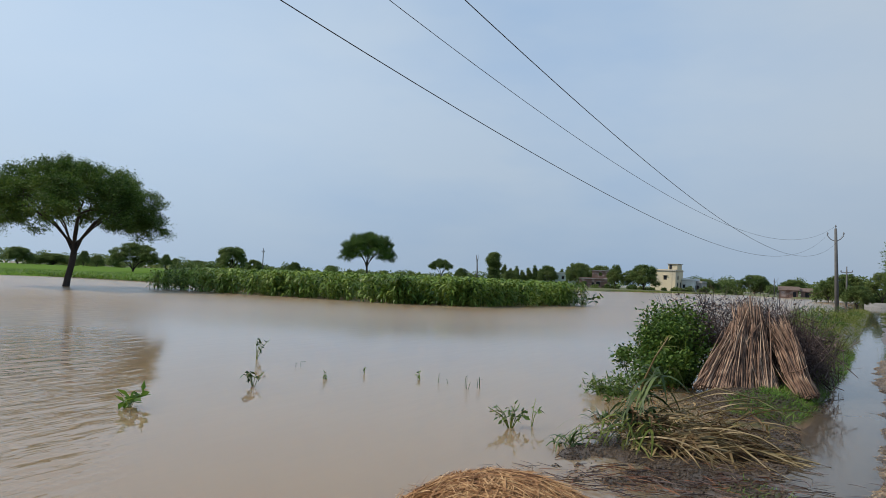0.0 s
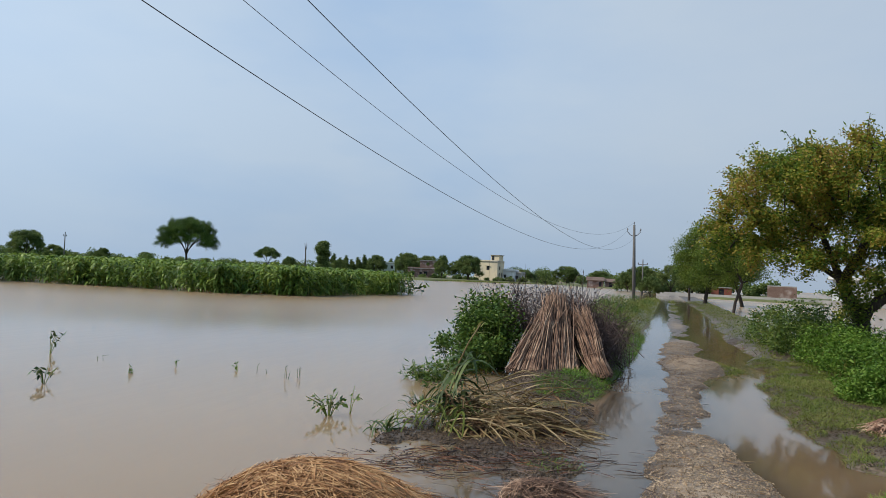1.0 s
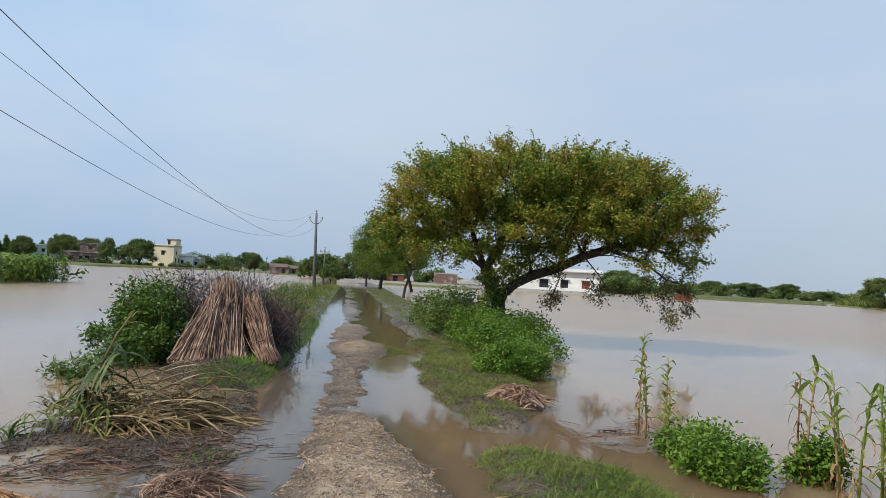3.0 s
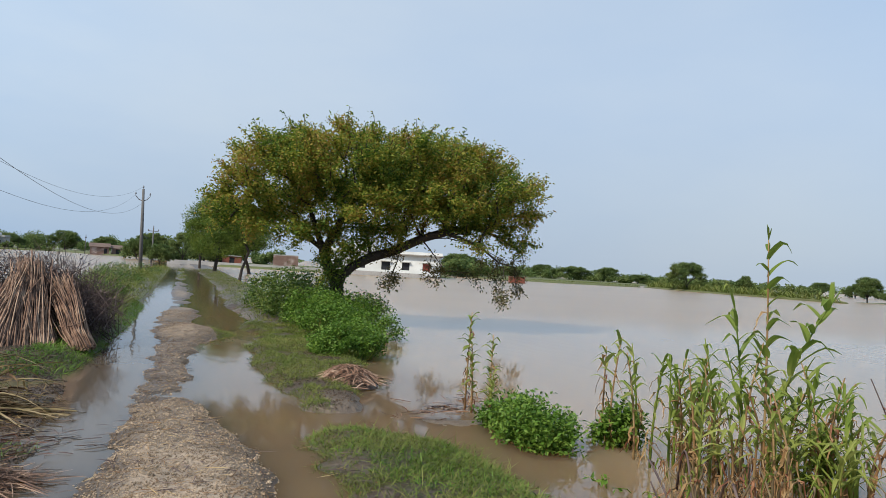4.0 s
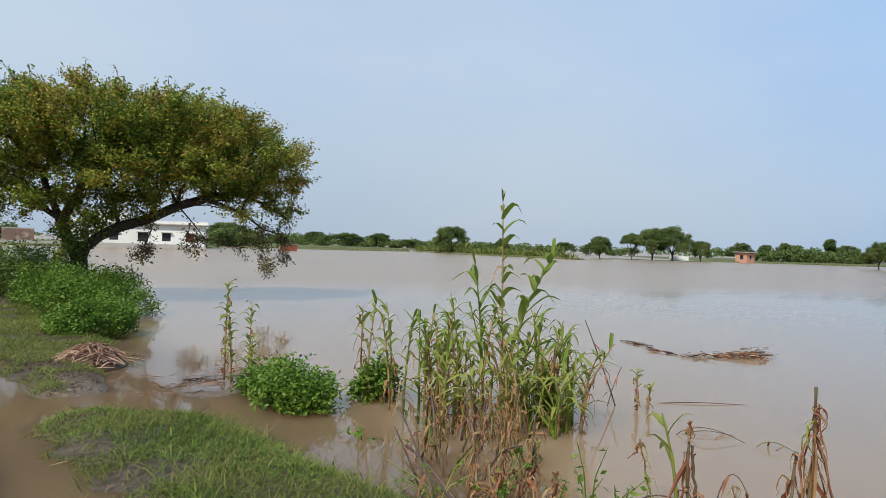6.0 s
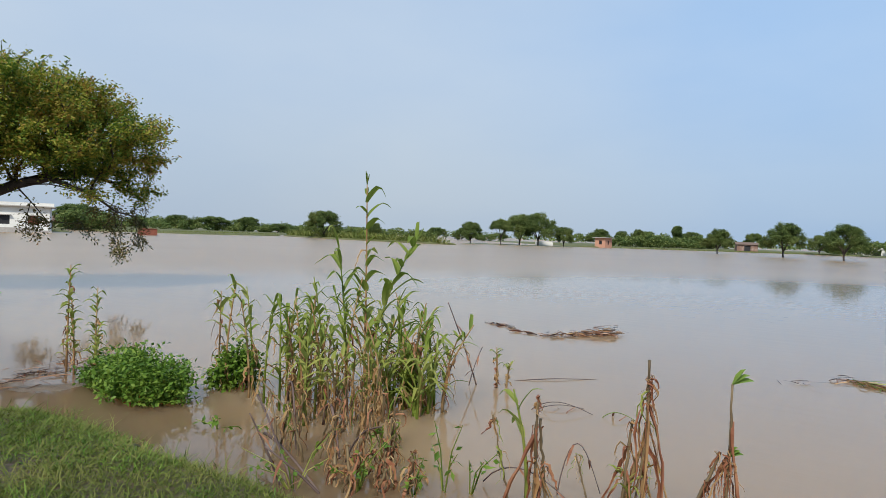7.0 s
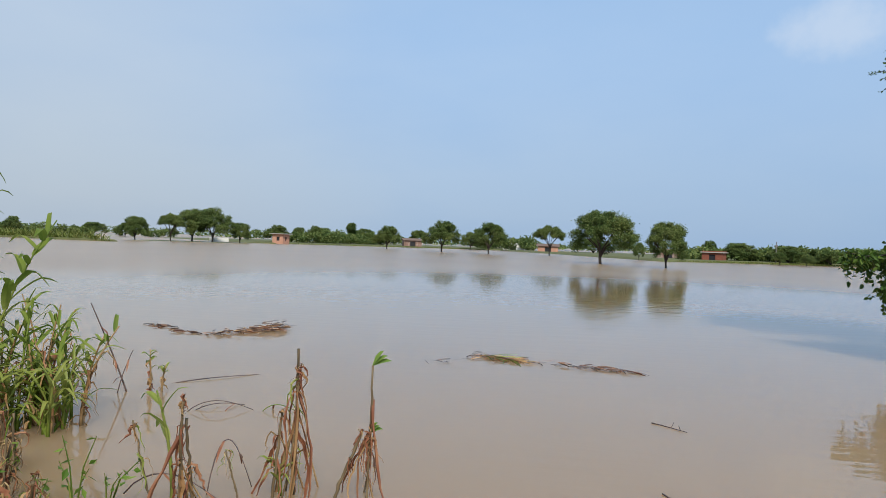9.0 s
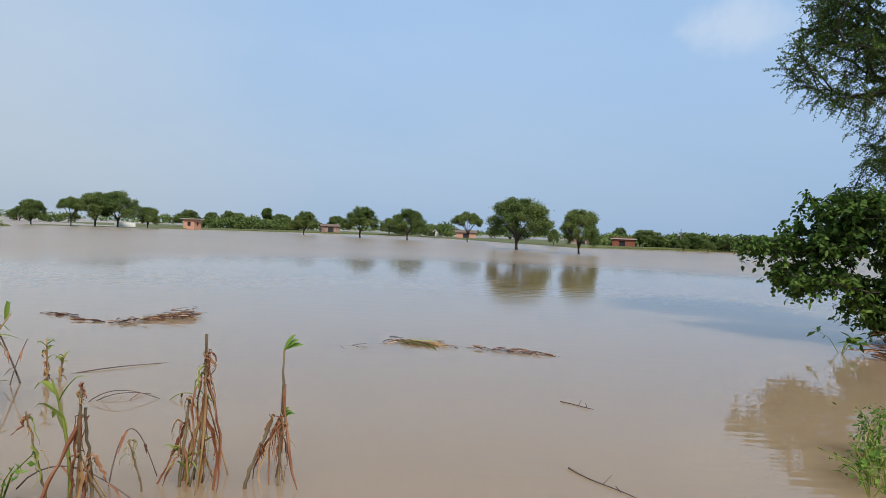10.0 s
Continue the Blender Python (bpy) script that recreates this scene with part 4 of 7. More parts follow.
# distant trees: a few forms, each used again at other sizes and turns
def far_form(kind, seed):
    rng = rng_of(seed)

    def lumps(count, wide, z0, z1, r0, r1, flat=0.8):
        out = []
        for k in range(count):
            a, q = k * 2.4 + rng.uniform(-0.4, 0.4), wide * math.sqrt((k + 0.5) / count)
            r = rng.uniform(r0, r1)
            z = z0 + (z1 - z0) * (1 - (q / wide) ** 2 * rng.uniform(0.6, 1.0))
            out.append((q * math.cos(a), q * math.sin(a), z, r, r, r * flat))
        return out
    forms = {
        "dome": ([(0, 0, -0.4), (0.1, 0, 0.5), (0.12, 0, 0.9), (0, 0, 1.4)], lumps(21, 3.6, 1.8, 6.6, 0.8, 1.5)),
        "flat": ([(0, 0, -0.4), (0.12, 0, 0.9), (0.05, 0, 1.6), (-0.05, 0, 2.2)], lumps(24, 4.2, 4.3, 7.2, 0.75, 1.15, 0.6)),
        "bushy": ([(0, 0, -0.4), (0.0, 0, 0.5), (0.1, 0, 1.0)], lumps(16, 3.9, 1.7, 6.6, 0.9, 1.7)),
        "tall": ([(0, 0, -0.4), (0.0, 0, 1.6), (0.1, 0, 3.0), (0, 0, 4.6)],
                 [(0.2, 0, 7.0, 1.0, 0.9, 1.0), (-0.4, 0, 6.0, 1.1, 1.1, 0.9), (0.5, 0, 5.0, 1.0, 1.1, 0.8), (-0.3, 0, 3.6, 0.9, 0.9, 0.7), (0.4, 0, 2.0, 1.3, 1.1, 0.9)]),
        "gum": ([(0, 0, -0.4), (0.0, 0, 1.6), (0.1, 0, 3.5), (0.2, 0, 6.4)],
                [(0.3, 0, 7.4, 0.28, 0.3, 0.7), (0.15, 0, 6.2, 0.6, 0.6, 0.7), (-0.2, 0, 4.9, 0.85, 0.85, 0.8), (0.2, 0, 3.5, 1.1, 1.0, 0.8), (-0.1, 0, 2.2, 1.2, 1.2, 0.7)]),
    }
    trunk, blobs = forms[kind]
    reach, rise = {"dome": (2.6, 2.9), "flat": (3.4, 3.6), "bushy": (2.4, 2.6)}.get(kind, (0.0, 0.0))
    arms = []
    for k in range(7 if reach else 0):
        a = 0.9 * k + rng.uniform(-0.2, 0.2)
        arms.append((len(trunk) - 1 - k % 2, [(q * reach * math.cos(a), q * reach * math.sin(a), trunk[-1][2] + rise * q ** 0.8 + rng.uniform(-0.1, 0.2)) for q in (0.2, 0.5, 0.8, 1.0)]))
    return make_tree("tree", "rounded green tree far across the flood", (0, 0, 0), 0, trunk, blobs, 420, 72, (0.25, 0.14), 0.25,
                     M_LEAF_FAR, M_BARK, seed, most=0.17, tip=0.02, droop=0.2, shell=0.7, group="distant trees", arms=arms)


FORMS = {}
FORM_SIZE = {"dome": (8.0, 8.8), "flat": (7.8, 9.6), "bushy": (8.0, 9.4), "tall": (8.0, 3.2), "gum": (8.1, 3.0)}
FORM_WORDS = {"dome": "rounded green tree with dark trunk", "flat": "flat-topped spreading green tree",
              "bushy": "dense bushy dark green tree", "tall": "slender upright green tree", "gum": "slim pointed grey-green tree"}


def plant_far(kind, x, y, height, width, where, sink=0.0, seed=0):
    variant = (kind, seed % 2)
    turn = (x * 37.0 + y * 91.0) % 360
    h0, w0 = FORM_SIZE[kind]
    m = pose(x, y, sink, 0, 0, turn) @ Matrix.Diagonal((width / w0, width / w0, (height - sink) / h0, 1))
    if variant not in FORMS:
        FORMS[variant] = far_form(kind, 60 + 7 * len(FORMS))
        ob = FORMS[variant]
        ob.matrix_basis = m
    else:
        ob = copy_thing(FORMS[variant], Matrix.Identity(4))
        ob.matrix_basis = m
    return tagged(ob, FORM_WORDS[kind] + " " + where)


WEST = [("bushy", -57.8, 127.5, 6.2, 9.3), ("bushy", -132, 212, 6.6, 9.5), ("bushy", -138.6, 243, 5.0, 12), ("dome", -102.4, 194.7, 5.5, 4.0),
        ("bushy", -117.4, 232, 4.8, 5), ("dome", -105.2, 259.5, 6.6, 5), ("bushy", -109.4, 279.4, 5.5, 5), ("bushy", -107.9, 301.3, 5.4, 10),
        ("dome", -53, 172, 7.9, 9.3), ("dome", -63.7, 293.2, 6.1, 6.6), ("dome", -51.6, 315.8, 5.6, 6.4),
        ("flat", -0.4, 220, 7.5, 7.8), ("bushy", 6.6, 239.9, 5.7, 5.6), ("tall", 16.4, 219.4, 10.3, 5.1), ("bushy", 24, 238, 5.6, 7), ("dome", -82, 296, 6.5, 9)]
GUMS = [("gum", 21 + 2.6 * k, 291 - 0.6 * k, 6.2 + 2.2 * ((k * 7) % 5) / 4, 3.3) for k in range(15)]
VILLAGE = [("dome", 48.3, 235.1, 9.3, 7.2), ("dome", 50.8, 199.6, 8.0, 5.6), ("dome", 58.0, 195.5, 8.4, 9.5), ("bushy", 43.0, 216.0, 9.0, 9.0), ("bushy", 34.5, 224.0, 7.6, 7.0), ("bushy", 62.5, 222.0, 7.5, 9.0), ("bushy", 52.5, 226.0, 8.4, 10.0), ("dome", 115.5, 276.9, 5.7, 8),
           ("bushy", 120.9, 263.6, 8.2, 13), ("bushy", 119.4, 231, 6.6, 9), ("bushy", 100, 262, 5.6, 14), ("bushy", 82, 240, 7.2, 5), ("bushy", 140, 270, 6.5, 14), ("bushy", 97, 170, 4.4, 3.6)]
LANE_END = [("bushy", 71.5, 120.4, 5.6, 7.5), ("bushy", 44.4, 72.9, 2.9, 3.4), ("bushy", 71.0, 109.8, 5.8, 5.0), ("bushy", 67.5, 119, 4.4, 5), ("dome", 66.0, 96.0, 5.0, 5.0), ("bushy", 85, 118, 5.2, 9)]
EAST = [("bushy", 135.4, 94.4, 6.0, 12), ("dome", 224.5, 131.2, 4.4, 11), ("bushy", 229.7, 122, 6.0, 12), ("flat", 235, 111.4, 5.4, 13), ("dome", 240, 100, 6.3, 10),
        ("bushy", 243, 90, 4.2, 9), ("dome", 145.3, 43.1, 6.6, 9.2), ("dome", 205, 45, 5.0, 5.5), ("bushy", 235, 30, 4.6, 9), ("bushy", 246, 22, 4.4, 8)]
ISLAND = [("dome", 148.9, 11.2, 5.2, 5.8), ("flat", 145, 4.5, 5.4, 5.6), ("dome", 150.2, 0.6, 7.4, 8.5), ("dome", 151.0, -3.4, 7.8, 9.0), ("dome", 150.5, -9, 4.7, 5.2), ("dome", 189.3, -20.6, 5.2, 6.8),
          ("bushy", 198.4, -27.9, 5.0, 5.2), ("dome", 197.8, -32.1, 5.6, 5.0), ("bushy", 207.3, -36, 5.3, 9.3), ("tall", 206, -44.6, 6.6, 3.4), ("bushy", 210.2, -49.5, 5.6, 8.5), ("dome", 127.4, -34.9, 4.8, 5.7)]
SHORE = [("dome", 219.4, -70.5, 6.1, 6.8), ("dome", 111.7, -40.5, 5.8, 6.7), ("bushy", 176.4, -72, 5.3, 5.8), ("dome", 101.9, -45.1, 5.5, 6.3), ("bushy", 206.3, -103.1, 4.6, 8), ("flat", 103.7, -57.2, 5.1, 5.6),
         ("dome", 60.3, -39.4, 5.9, 7.4), ("bushy", 85.8, -62.4, 3.0, 1.8), ("dome", 50.7, -40, 4.5, 4.3), ("bushy", 105.8, -92.8, 4.3, 3.4), ("bushy", 91.5, -86.2, 3.6, 6.8), ("bushy", 86.1, -91.6, 3.4, 7.6),
         ("bushy", 78.0, -81.4, 2.1, 2.4), ("bushy", 74.9, -83.2, 1.9, 2.2), ("bushy", 81.6, -95.6, 2.6, 5.2), ("bushy", 78.1, -100.6, 2.9, 6.4), ("bushy", 150, -95, 4.6, 9), ("bushy", 80, -108, 3.0, 8)]
for rows, where in ((WEST, "beyond the maize field"), (GUMS, "in a row beyond the field"), (VILLAGE, "beside the village houses"), (LANE_END, "beside the distant lane"),
                    (EAST, "on the far shore"), (ISLAND, "standing in shallow flood water"), (SHORE, "along the flooded shore")):
    for i, (kind, x, y, h, w) in enumerate(rows):
        plant_far(kind, x, y, h, w, where, seed=i)


broad = copy_thing(umbrella, Matrix.Identity(4))
broad.matrix_basis = pose(-17.2, 159.1, 0.2, 0, 0, 200) @ Matrix.Diagonal((1.12, 1.12, 1.33, 1))
tagged(broad, "flat-topped spreading tree with many limbs beyond the maize field")


def treeline():
    """The last low woods on the skyline, all round."""
    rng = rng_of(77)
    b = Buf()
    for k in range(520):
        a = radians(rng.uniform(-60, 190))
        d = rng.uniform(420, 900)
        if 75 < math.degrees(a) < 92 and d < 640:
            continue
        w, h = rng.uniform(6, 18), rng.uniform(2.5, 6.0) * d / 560
        c = np.array([math.sin(a) * d, math.cos(a) * d, h * 0.45])
        q = rng.normal(size=(60, 3))
        q /= np.linalg.norm(q, axis=1)[:, None]
        b.leaves(c + q * np.array([w, w, h * 0.5]) * rng.uniform(0.5, 1, (60, 1)), 2.4, 1.6, rng, droop=0.1)
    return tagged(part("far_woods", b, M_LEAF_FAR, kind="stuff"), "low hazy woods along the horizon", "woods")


treeline()


def belt(label, a, b, deep, low, high, count, seed):
    """A hedge of trees too far off to tell apart, between two places."""
    rng = rng_of(seed)
    buf = Buf()
    a, b = np.array(a, float), np.array(b, float)
    d = (b - a) / np.linalg.norm(b - a)
    nrm = np.array([-d[1], d[0]])
    for k in range(count):
        h = rng.uniform(low, high)
        c = a + (b - a) * rng.uniform(0, 1) + nrm * rng.uniform(-deep, deep)
        w = h * rng.uniform(0.45, 0.75)
        for q in range(4):
            o = np.array([c[0], c[1], 0]) + np.array([rng.normal() * w * 0.5, rng.normal() * w * 0.5, h * rng.uniform(0.25, 0.8)])
            p = rng.normal(size=(90, 3))
            p /= np.linalg.norm(p, axis=1)[:, None]
            buf.leaves(o + p * np.array([w * 0.6, w * 0.6, h * 0.24]) * rng.uniform(0.6, 1, (90, 1)), 0.62, 0.40, rng, droop=0.15)
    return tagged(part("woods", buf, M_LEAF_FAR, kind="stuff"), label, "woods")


belt("dense green trees on the far eastern shore", (205, 150), (262, 78), 8, 3.2, 5.6, 70, 171)
belt("dense green trees behind the pump house", (188, -20), (214, -58), 5, 2.6, 5.0, 40, 172)
belt("low trees along the grassy shore", (96, -78), (80, -122), 4, 1.6, 3.3, 60, 173)
belt("dense woods beyond the village", (92, 285), (165, 235), 10, 4.0, 7.2, 60, 174)
belt("trees closing the end of the lane", (68, 127), (98, 118), 5, 2.6, 5.0, 30, 175)
belt("hazy trees west of the maize field", (-190, 215), (-70, 310), 12, 3.0, 6.2, 95, 176)
belt("hazy trees behind the maize field", (-75, 315), (30, 262), 8, 2.5, 4.8, 62, 177)
belt("low trees behind the flooded shore", (170, -76), (225, -108), 8, 2.5, 4.6, 34, 178)
belt("low trees behind the reed spit", (195, 58), (262, 12), 6, 2.0, 3.6, 40, 179)
belt("low scrub at the foot of village houses", (36, 205), (92, 205), 4, 0.8, 2.2, 40, 180)
belt("trees behind the white building", (108, 96), (140, 84), 5, 3.0, 5.2, 20, 181)


# ---- plants, straw and stalks ----
def arcs(buf, base, azim, length, rise, fall, width, rng, steps=4, taper=1.0, twist=0.6):
    """Many narrow strips at once, each leaving its base along azim and bending down."""
    base = np.asarray(base, float)
    n = len(base)
    s = np.linspace(0, 1, steps + 1)[None, :]
    length, rise, fall, width = [np.broadcast_to(np.asarray(q, float), (n,))[:, None] for q in (length, rise, fall, width)]
    out = np.stack([np.cos(azim), np.sin(azim)], 1)
    wob = rng.normal(size=(n, 1)) * 0.15
    horiz = length * s * np.sqrt(np.clip(1 - np.minimum(rise, 0.95) ** 2 * 0.6, 0.1, 1))
    px = base[:, :1] + out[:, :1] * horiz - out[:, 1:] * wob * length * s ** 2
    py = base[:, 1:2] + out[:, 1:] * horiz + out[:, :1] * wob * length * s ** 2
    pz = base[:, 2:3] + length * (rise * s - fall * s ** 2)
    tw = rng.uniform(-twist, twist, (n, 1))
    sx, sy, sz = -out[:, 1:] * np.cos(tw), out[:, :1] * np.cos(tw), np.sin(tw)
    prof = width / 2 * (np.minimum(1, 0.45 + 2.2 * s) * (1 - s ** 2.2 * 0.92 * taper))
    a = np.stack([px - sx * prof, py - sy * prof, pz - sz * prof], -1)
    b = np.stack([px + sx * prof, py + sy * prof, pz + sz * prof], -1)
    verts = np.stack([a, b], 2).reshape(-1, 3)
    k = steps + 1
    o = buf.n + (np.arange(n) * 2 * k)[:, None] + 2 * np.arange(steps)[None, :]
    o = o.reshape(-1)
    buf.v.append(verts)
    buf.f.extend(map(tuple, np.stack([o, o + 1, o + 3, o + 2], 1).tolist()))
    buf.n += len(verts)


def shrub(name, label, blobs, stems, leaves, leaf, material, seed, foot=0.02, bark=None, category="bush"):
    """A leafy bush: stems from its foot out to leaf clusters in the given ellipsoids (world places)."""
    rng = rng_of(seed)
    mid = np.average(np.array([b[:2] for b in blobs]), axis=0)
    root = thing(name, label, category, (mid[0], mid[1], foot))
    off = np.array([mid[0], mid[1], foot])
    local = [(b[0] - off[0], b[1] - off[1], b[2] - foot, *b[3:]) for b in blobs]
    tips = blob_points(local, stems, rng, 0.6)
    tips = tips[tips[:, 2] > 0.03]
    b = Buf()
    for t in tips:
        foot_at = np.array([t[0] * 0.75 + rng.normal() * 0.05, t[1] * 0.75 + rng.normal() * 0.05, -0.05])
        b.tube([foot_at, (foot_at + t) / 2 + rng.normal(size=3) * 0.04 + (0, 0, 0.05), t], [0.009, 0.006, 0.003], 4, cap=False)
    part("stem", b, bark or M_MAIZE, root, kind="stuff")
    at = np.repeat(tips, max(1, leaves // max(1, len(tips))), 0)
    at = at + rng.normal(size=at.shape) * leaf[2]
    at[:, 2] = np.maximum(at[:, 2], 0.02)
    c = Buf()
    c.leaves(at, leaf[0], leaf[1], rng, droop=0.1, up=0.9)
    part("foliage", c, material, root, kind="stuff")
    return root


def L(u, v, z, *r):
    p = lane(u, v, z)
    return (p[0], p[1], p[2], *r)


def maize_plant(place, height, seed, dry=0.4, leaves=9, length=0.55, lean=0.1, tassel=False, label="green maize plant drooping in flood water", turn=0.0, width=0.05, low=0.18, tip=None):
    rng = rng_of(seed)
    root = thing("maize_plant", label, "maize plant", place, "standing maize", turn)
    la = rng.uniform(0, 2 * math.pi)
    bend = np.array([math.cos(la), math.sin(la)]) * lean * height if tip is None else np.array(tip)
    zs = np.linspace(0, 1, 7)
    axis = np.column_stack([bend[0] * zs ** 2, bend[1] * zs ** 2, height * zs - 0.12 * (zs == 0)])
    b = Buf()
    b.tube(axis, np.linspace(0.013, 0.005, 7), 6)
    part("stalk", b, M_DRY if rng.uniform() < dry * 0.9 else M_MAIZE, root, smooth=True)
    for k in range(leaves):
        f = low + (0.97 - low) * (k + rng.uniform(0, 0.6)) / leaves
        p = np.array([np.interp(f, zs, axis[:, i]) for i in range(3)])
        az_ = k * 2.4 + rng.normal() * 0.5
        is_dry = rng.uniform() < dry * (1.6 - 1.75 * f)
        ln = length * rng.uniform(0.55, 1.15) * (1 - 0.30 * f)
        s = np.linspace(0, 1, 8)
        out = np.array([math.cos(az_), math.sin(az_)])
        bendy = rng.normal() * 0.15
        # the blade climbs from its sheath, folds over at a kink and hangs
        kink = rng.uniform(0.12, 0.30) if is_dry else rng.uniform(0.35, 0.75)
        up, down = (rng.uniform(0.2, 0.6), rng.uniform(-1.0, -0.75)) if is_dry else (rng.uniform(0.55, 0.95), rng.uniform(-0.85, 0.0))
        pitch = np.interp(s, [0, kink - 0.1, kink + 0.12, 1], [up, up * 0.8, down, min(down - 0.15, -0.3) if not is_dry else down])
        flat = np.sqrt(np.clip(1 - pitch ** 2, 0.02, 1)) * (0.55 if is_dry else 1.0)
        run, lift = np.concatenate([[0], np.cumsum(flat[:-1])]) * ln / 7, np.concatenate([[0], np.cumsum(pitch[:-1])]) * ln / 7
        pts = np.column_stack([p[0] + out[0] * run - out[1] * bendy * s ** 2 * ln, p[1] + out[1] * run + out[0] * bendy * s ** 2 * ln, np.maximum(p[2] + lift, -0.05)])
        w = width * rng.uniform(0.65, 1.25) * np.minimum(1, 0.5 + 2.5 * s) * (1 - 0.93 * s ** 2.5)
        if is_dry:
            pts[1:, :2] += rng.normal(size=(7, 2)) * 0.008
            w = w * rng.uniform(0.35, 0.9, 8)
        c = Buf()
        c.ribbon(pts, w, (-out[1], out[0], rng.uniform(-0.6, 0.6)), 0.8 if is_dry else 0.35)
        part("leaf", c, (M_DRY if rng.uniform() < 0.86 else M_RUST) if is_dry else M_MAIZE, root)
    if tassel:
        c = Buf()
        top = axis[-1]
        for k in range(7):
            a = rng.uniform(0, 6.28)
            d = np.array([math.cos(a) * 0.02, math.sin(a) * 0.02, 0.13 * rng.uniform(0.6, 1.2)])
            c.tube([top, top + d * 0.6, top + d], [0.004, 0.006, 0.003], 4, cap=False)
        part("tassel", c, M_MAIZE, root)
    return root


# the stand of half-drowned maize beside the lane
rng = rng_of(500)
STAND = [(6.70, 2.38, 0.95, 1.6), (6.55, 2.25, 1.05, 0.8), (6.62, 2.0, 1.0, 0.5), (6.35, 1.92, 0.95, 0.7), (6.2, 1.72, 0.98, 0.8), (6.5, 1.62, 0.98, 0.5),
         (6.0, 1.5, 1.0, 0.7), (6.3, 1.42, 0.95, 0.6), (6.62, 1.30, 1.12, 0.45), (5.85, 1.25, 0.95, 0.65), (6.15, 1.18, 0.98, 0.6), (6.45, 1.05, 1.15, 0.45), (5.6, 1.15, 0.75, 0.7)]
for i, (x, y, h, d) in enumerate(STAND):
    maize_plant((x, y, 0), h, 510 + i, d, leaves=18, length=0.34, lean=0.12, width=0.035, low=0.08)
for i in range(48):
    a, r = rng.uniform(0, 6.28), math.sqrt(rng.uniform(0, 1))
    x, y = 6.50 + 0.76 * r * math.cos(a), 0.86 + 0.80 * r * math.sin(a)
    maize_plant((x, y, 0), rng.uniform(0.45, 1.05), 540 + i, rng.uniform(0.4, 1.1), leaves=14, length=0.36, lean=rng.uniform(0.05, 0.35), width=0.034, low=0.06,
                label="half-dry maize plant drooping in flood water")
maize_plant((6.60, 0.90, 0), 2.02, 600, 0.30, leaves=17, length=0.42, tip=(0.12, 0.06), tassel=True, label="tall green maize plant with a tassel", low=0.34, width=0.064)
maize_plant((6.50, 0.86, 0), 1.62, 641, 0.10, leaves=14, length=0.52, tip=(0.22, -0.46), label="tall green maize plant with long bent leaves", low=0.35, width=0.060)
maize_plant((6.55, 1.06, 0), 1.50, 642, 0.15, leaves=15, length=0.52, tip=(0.06, 0.14), label="tall green maize plant amid the stand", low=0.3, width=0.046)
# fresh green shoots at the foot of its southern side
for i in range(16):
    x, y = 6.35 + rng.normal() * 0.22, 0.46 + rng.normal() * 0.18
    maize_plant((x, y, 0), rng.uniform(0.30, 0.62), 1100 + i, 0.08, leaves=9, length=0.52, lean=rng.uniform(0.1, 0.5), label="fresh green maize shoot in the water", width=0.030, low=0.04)
# the pair further along the verge
maize_plant((6.92, 4.15, 0), 1.12, 590, 0.45, leaves=30, length=0.21, lean=0.03, label="broken maize stalk with torn leaves", width=0.046, low=0.1)
maize_plant((6.80, 3.98, 0), 0.8, 591, 0.5, leaves=28, length=0.20, lean=0.05, label="broken maize stalk with torn leaves", width=0.042, low=0.1)
maize_plant((6.75, 3.72, 0), 0.9, 592, 0.35, leaves=28, length=0.20, lean=0.14, label="leaning maize stalk with yellowing leaves", width=0.040)
maize_plant((6.5, 3.55, 0), 0.55, 593, 0.4, leaves=24, length=0.18, lean=0.08, label="short maize stalk with yellowing leaves", width=0.038)
# short stump in open water
maize_plant((7.42, -0.32, 0), 0.42, 594, 1.1, leaves=14, length=0.15, lean=0.03, label="short maize stump in open water", width=0.040, low=0.05)
maize_plant((7.46, -0.42, 0), 0.26, 595, 1.2, leaves=12, length=0.15, lean=0.25, label="short maize stump in open water", width=0.030, low=0.05)


def rag(p, a, length, reach, rng, width, crumple=0.006):
    """One torn strip of dead leaf hanging from p, kinked and twisted on its way down."""
    s = np.linspace(0, 1, 9)
    kink = np.cumsum(rng.normal(size=(9, 2)) * crumple, 0) - rng.normal(size=2) * 0.004
    r = reach * 1.5 * s ** rng.uniform(0.4, 0.9) * (1 - rng.uniform(0.35, 0.85) * s)
    lift = rng.uniform(0.0, 0.05)
    pts = np.column_stack([p[0] + math.cos(a) * r + kink[:, 0], p[1] + math.sin(a) * r + kink[:, 1], p[2] + lift * np.sin(math.pi * np.minimum(1, 2 * s)) - length * s ** 1.15])
    pts[:, 2] = np.maximum(pts[:, 2], -0.04)
    wd = width * (0.55 + 0.45 * np.sin(2.6 * s + rng.uniform(0, 3)) + rng.uniform(-0.25, 0.25, 9)) * (1 - 0.5 * s)
    c = Buf()
    tw = a + rng.uniform(0.6, 2.5)
    c.ribbon(pts, np.maximum(wd, 0.003), (math.cos(tw), math.sin(tw), 0.25), 0.9)
    return c


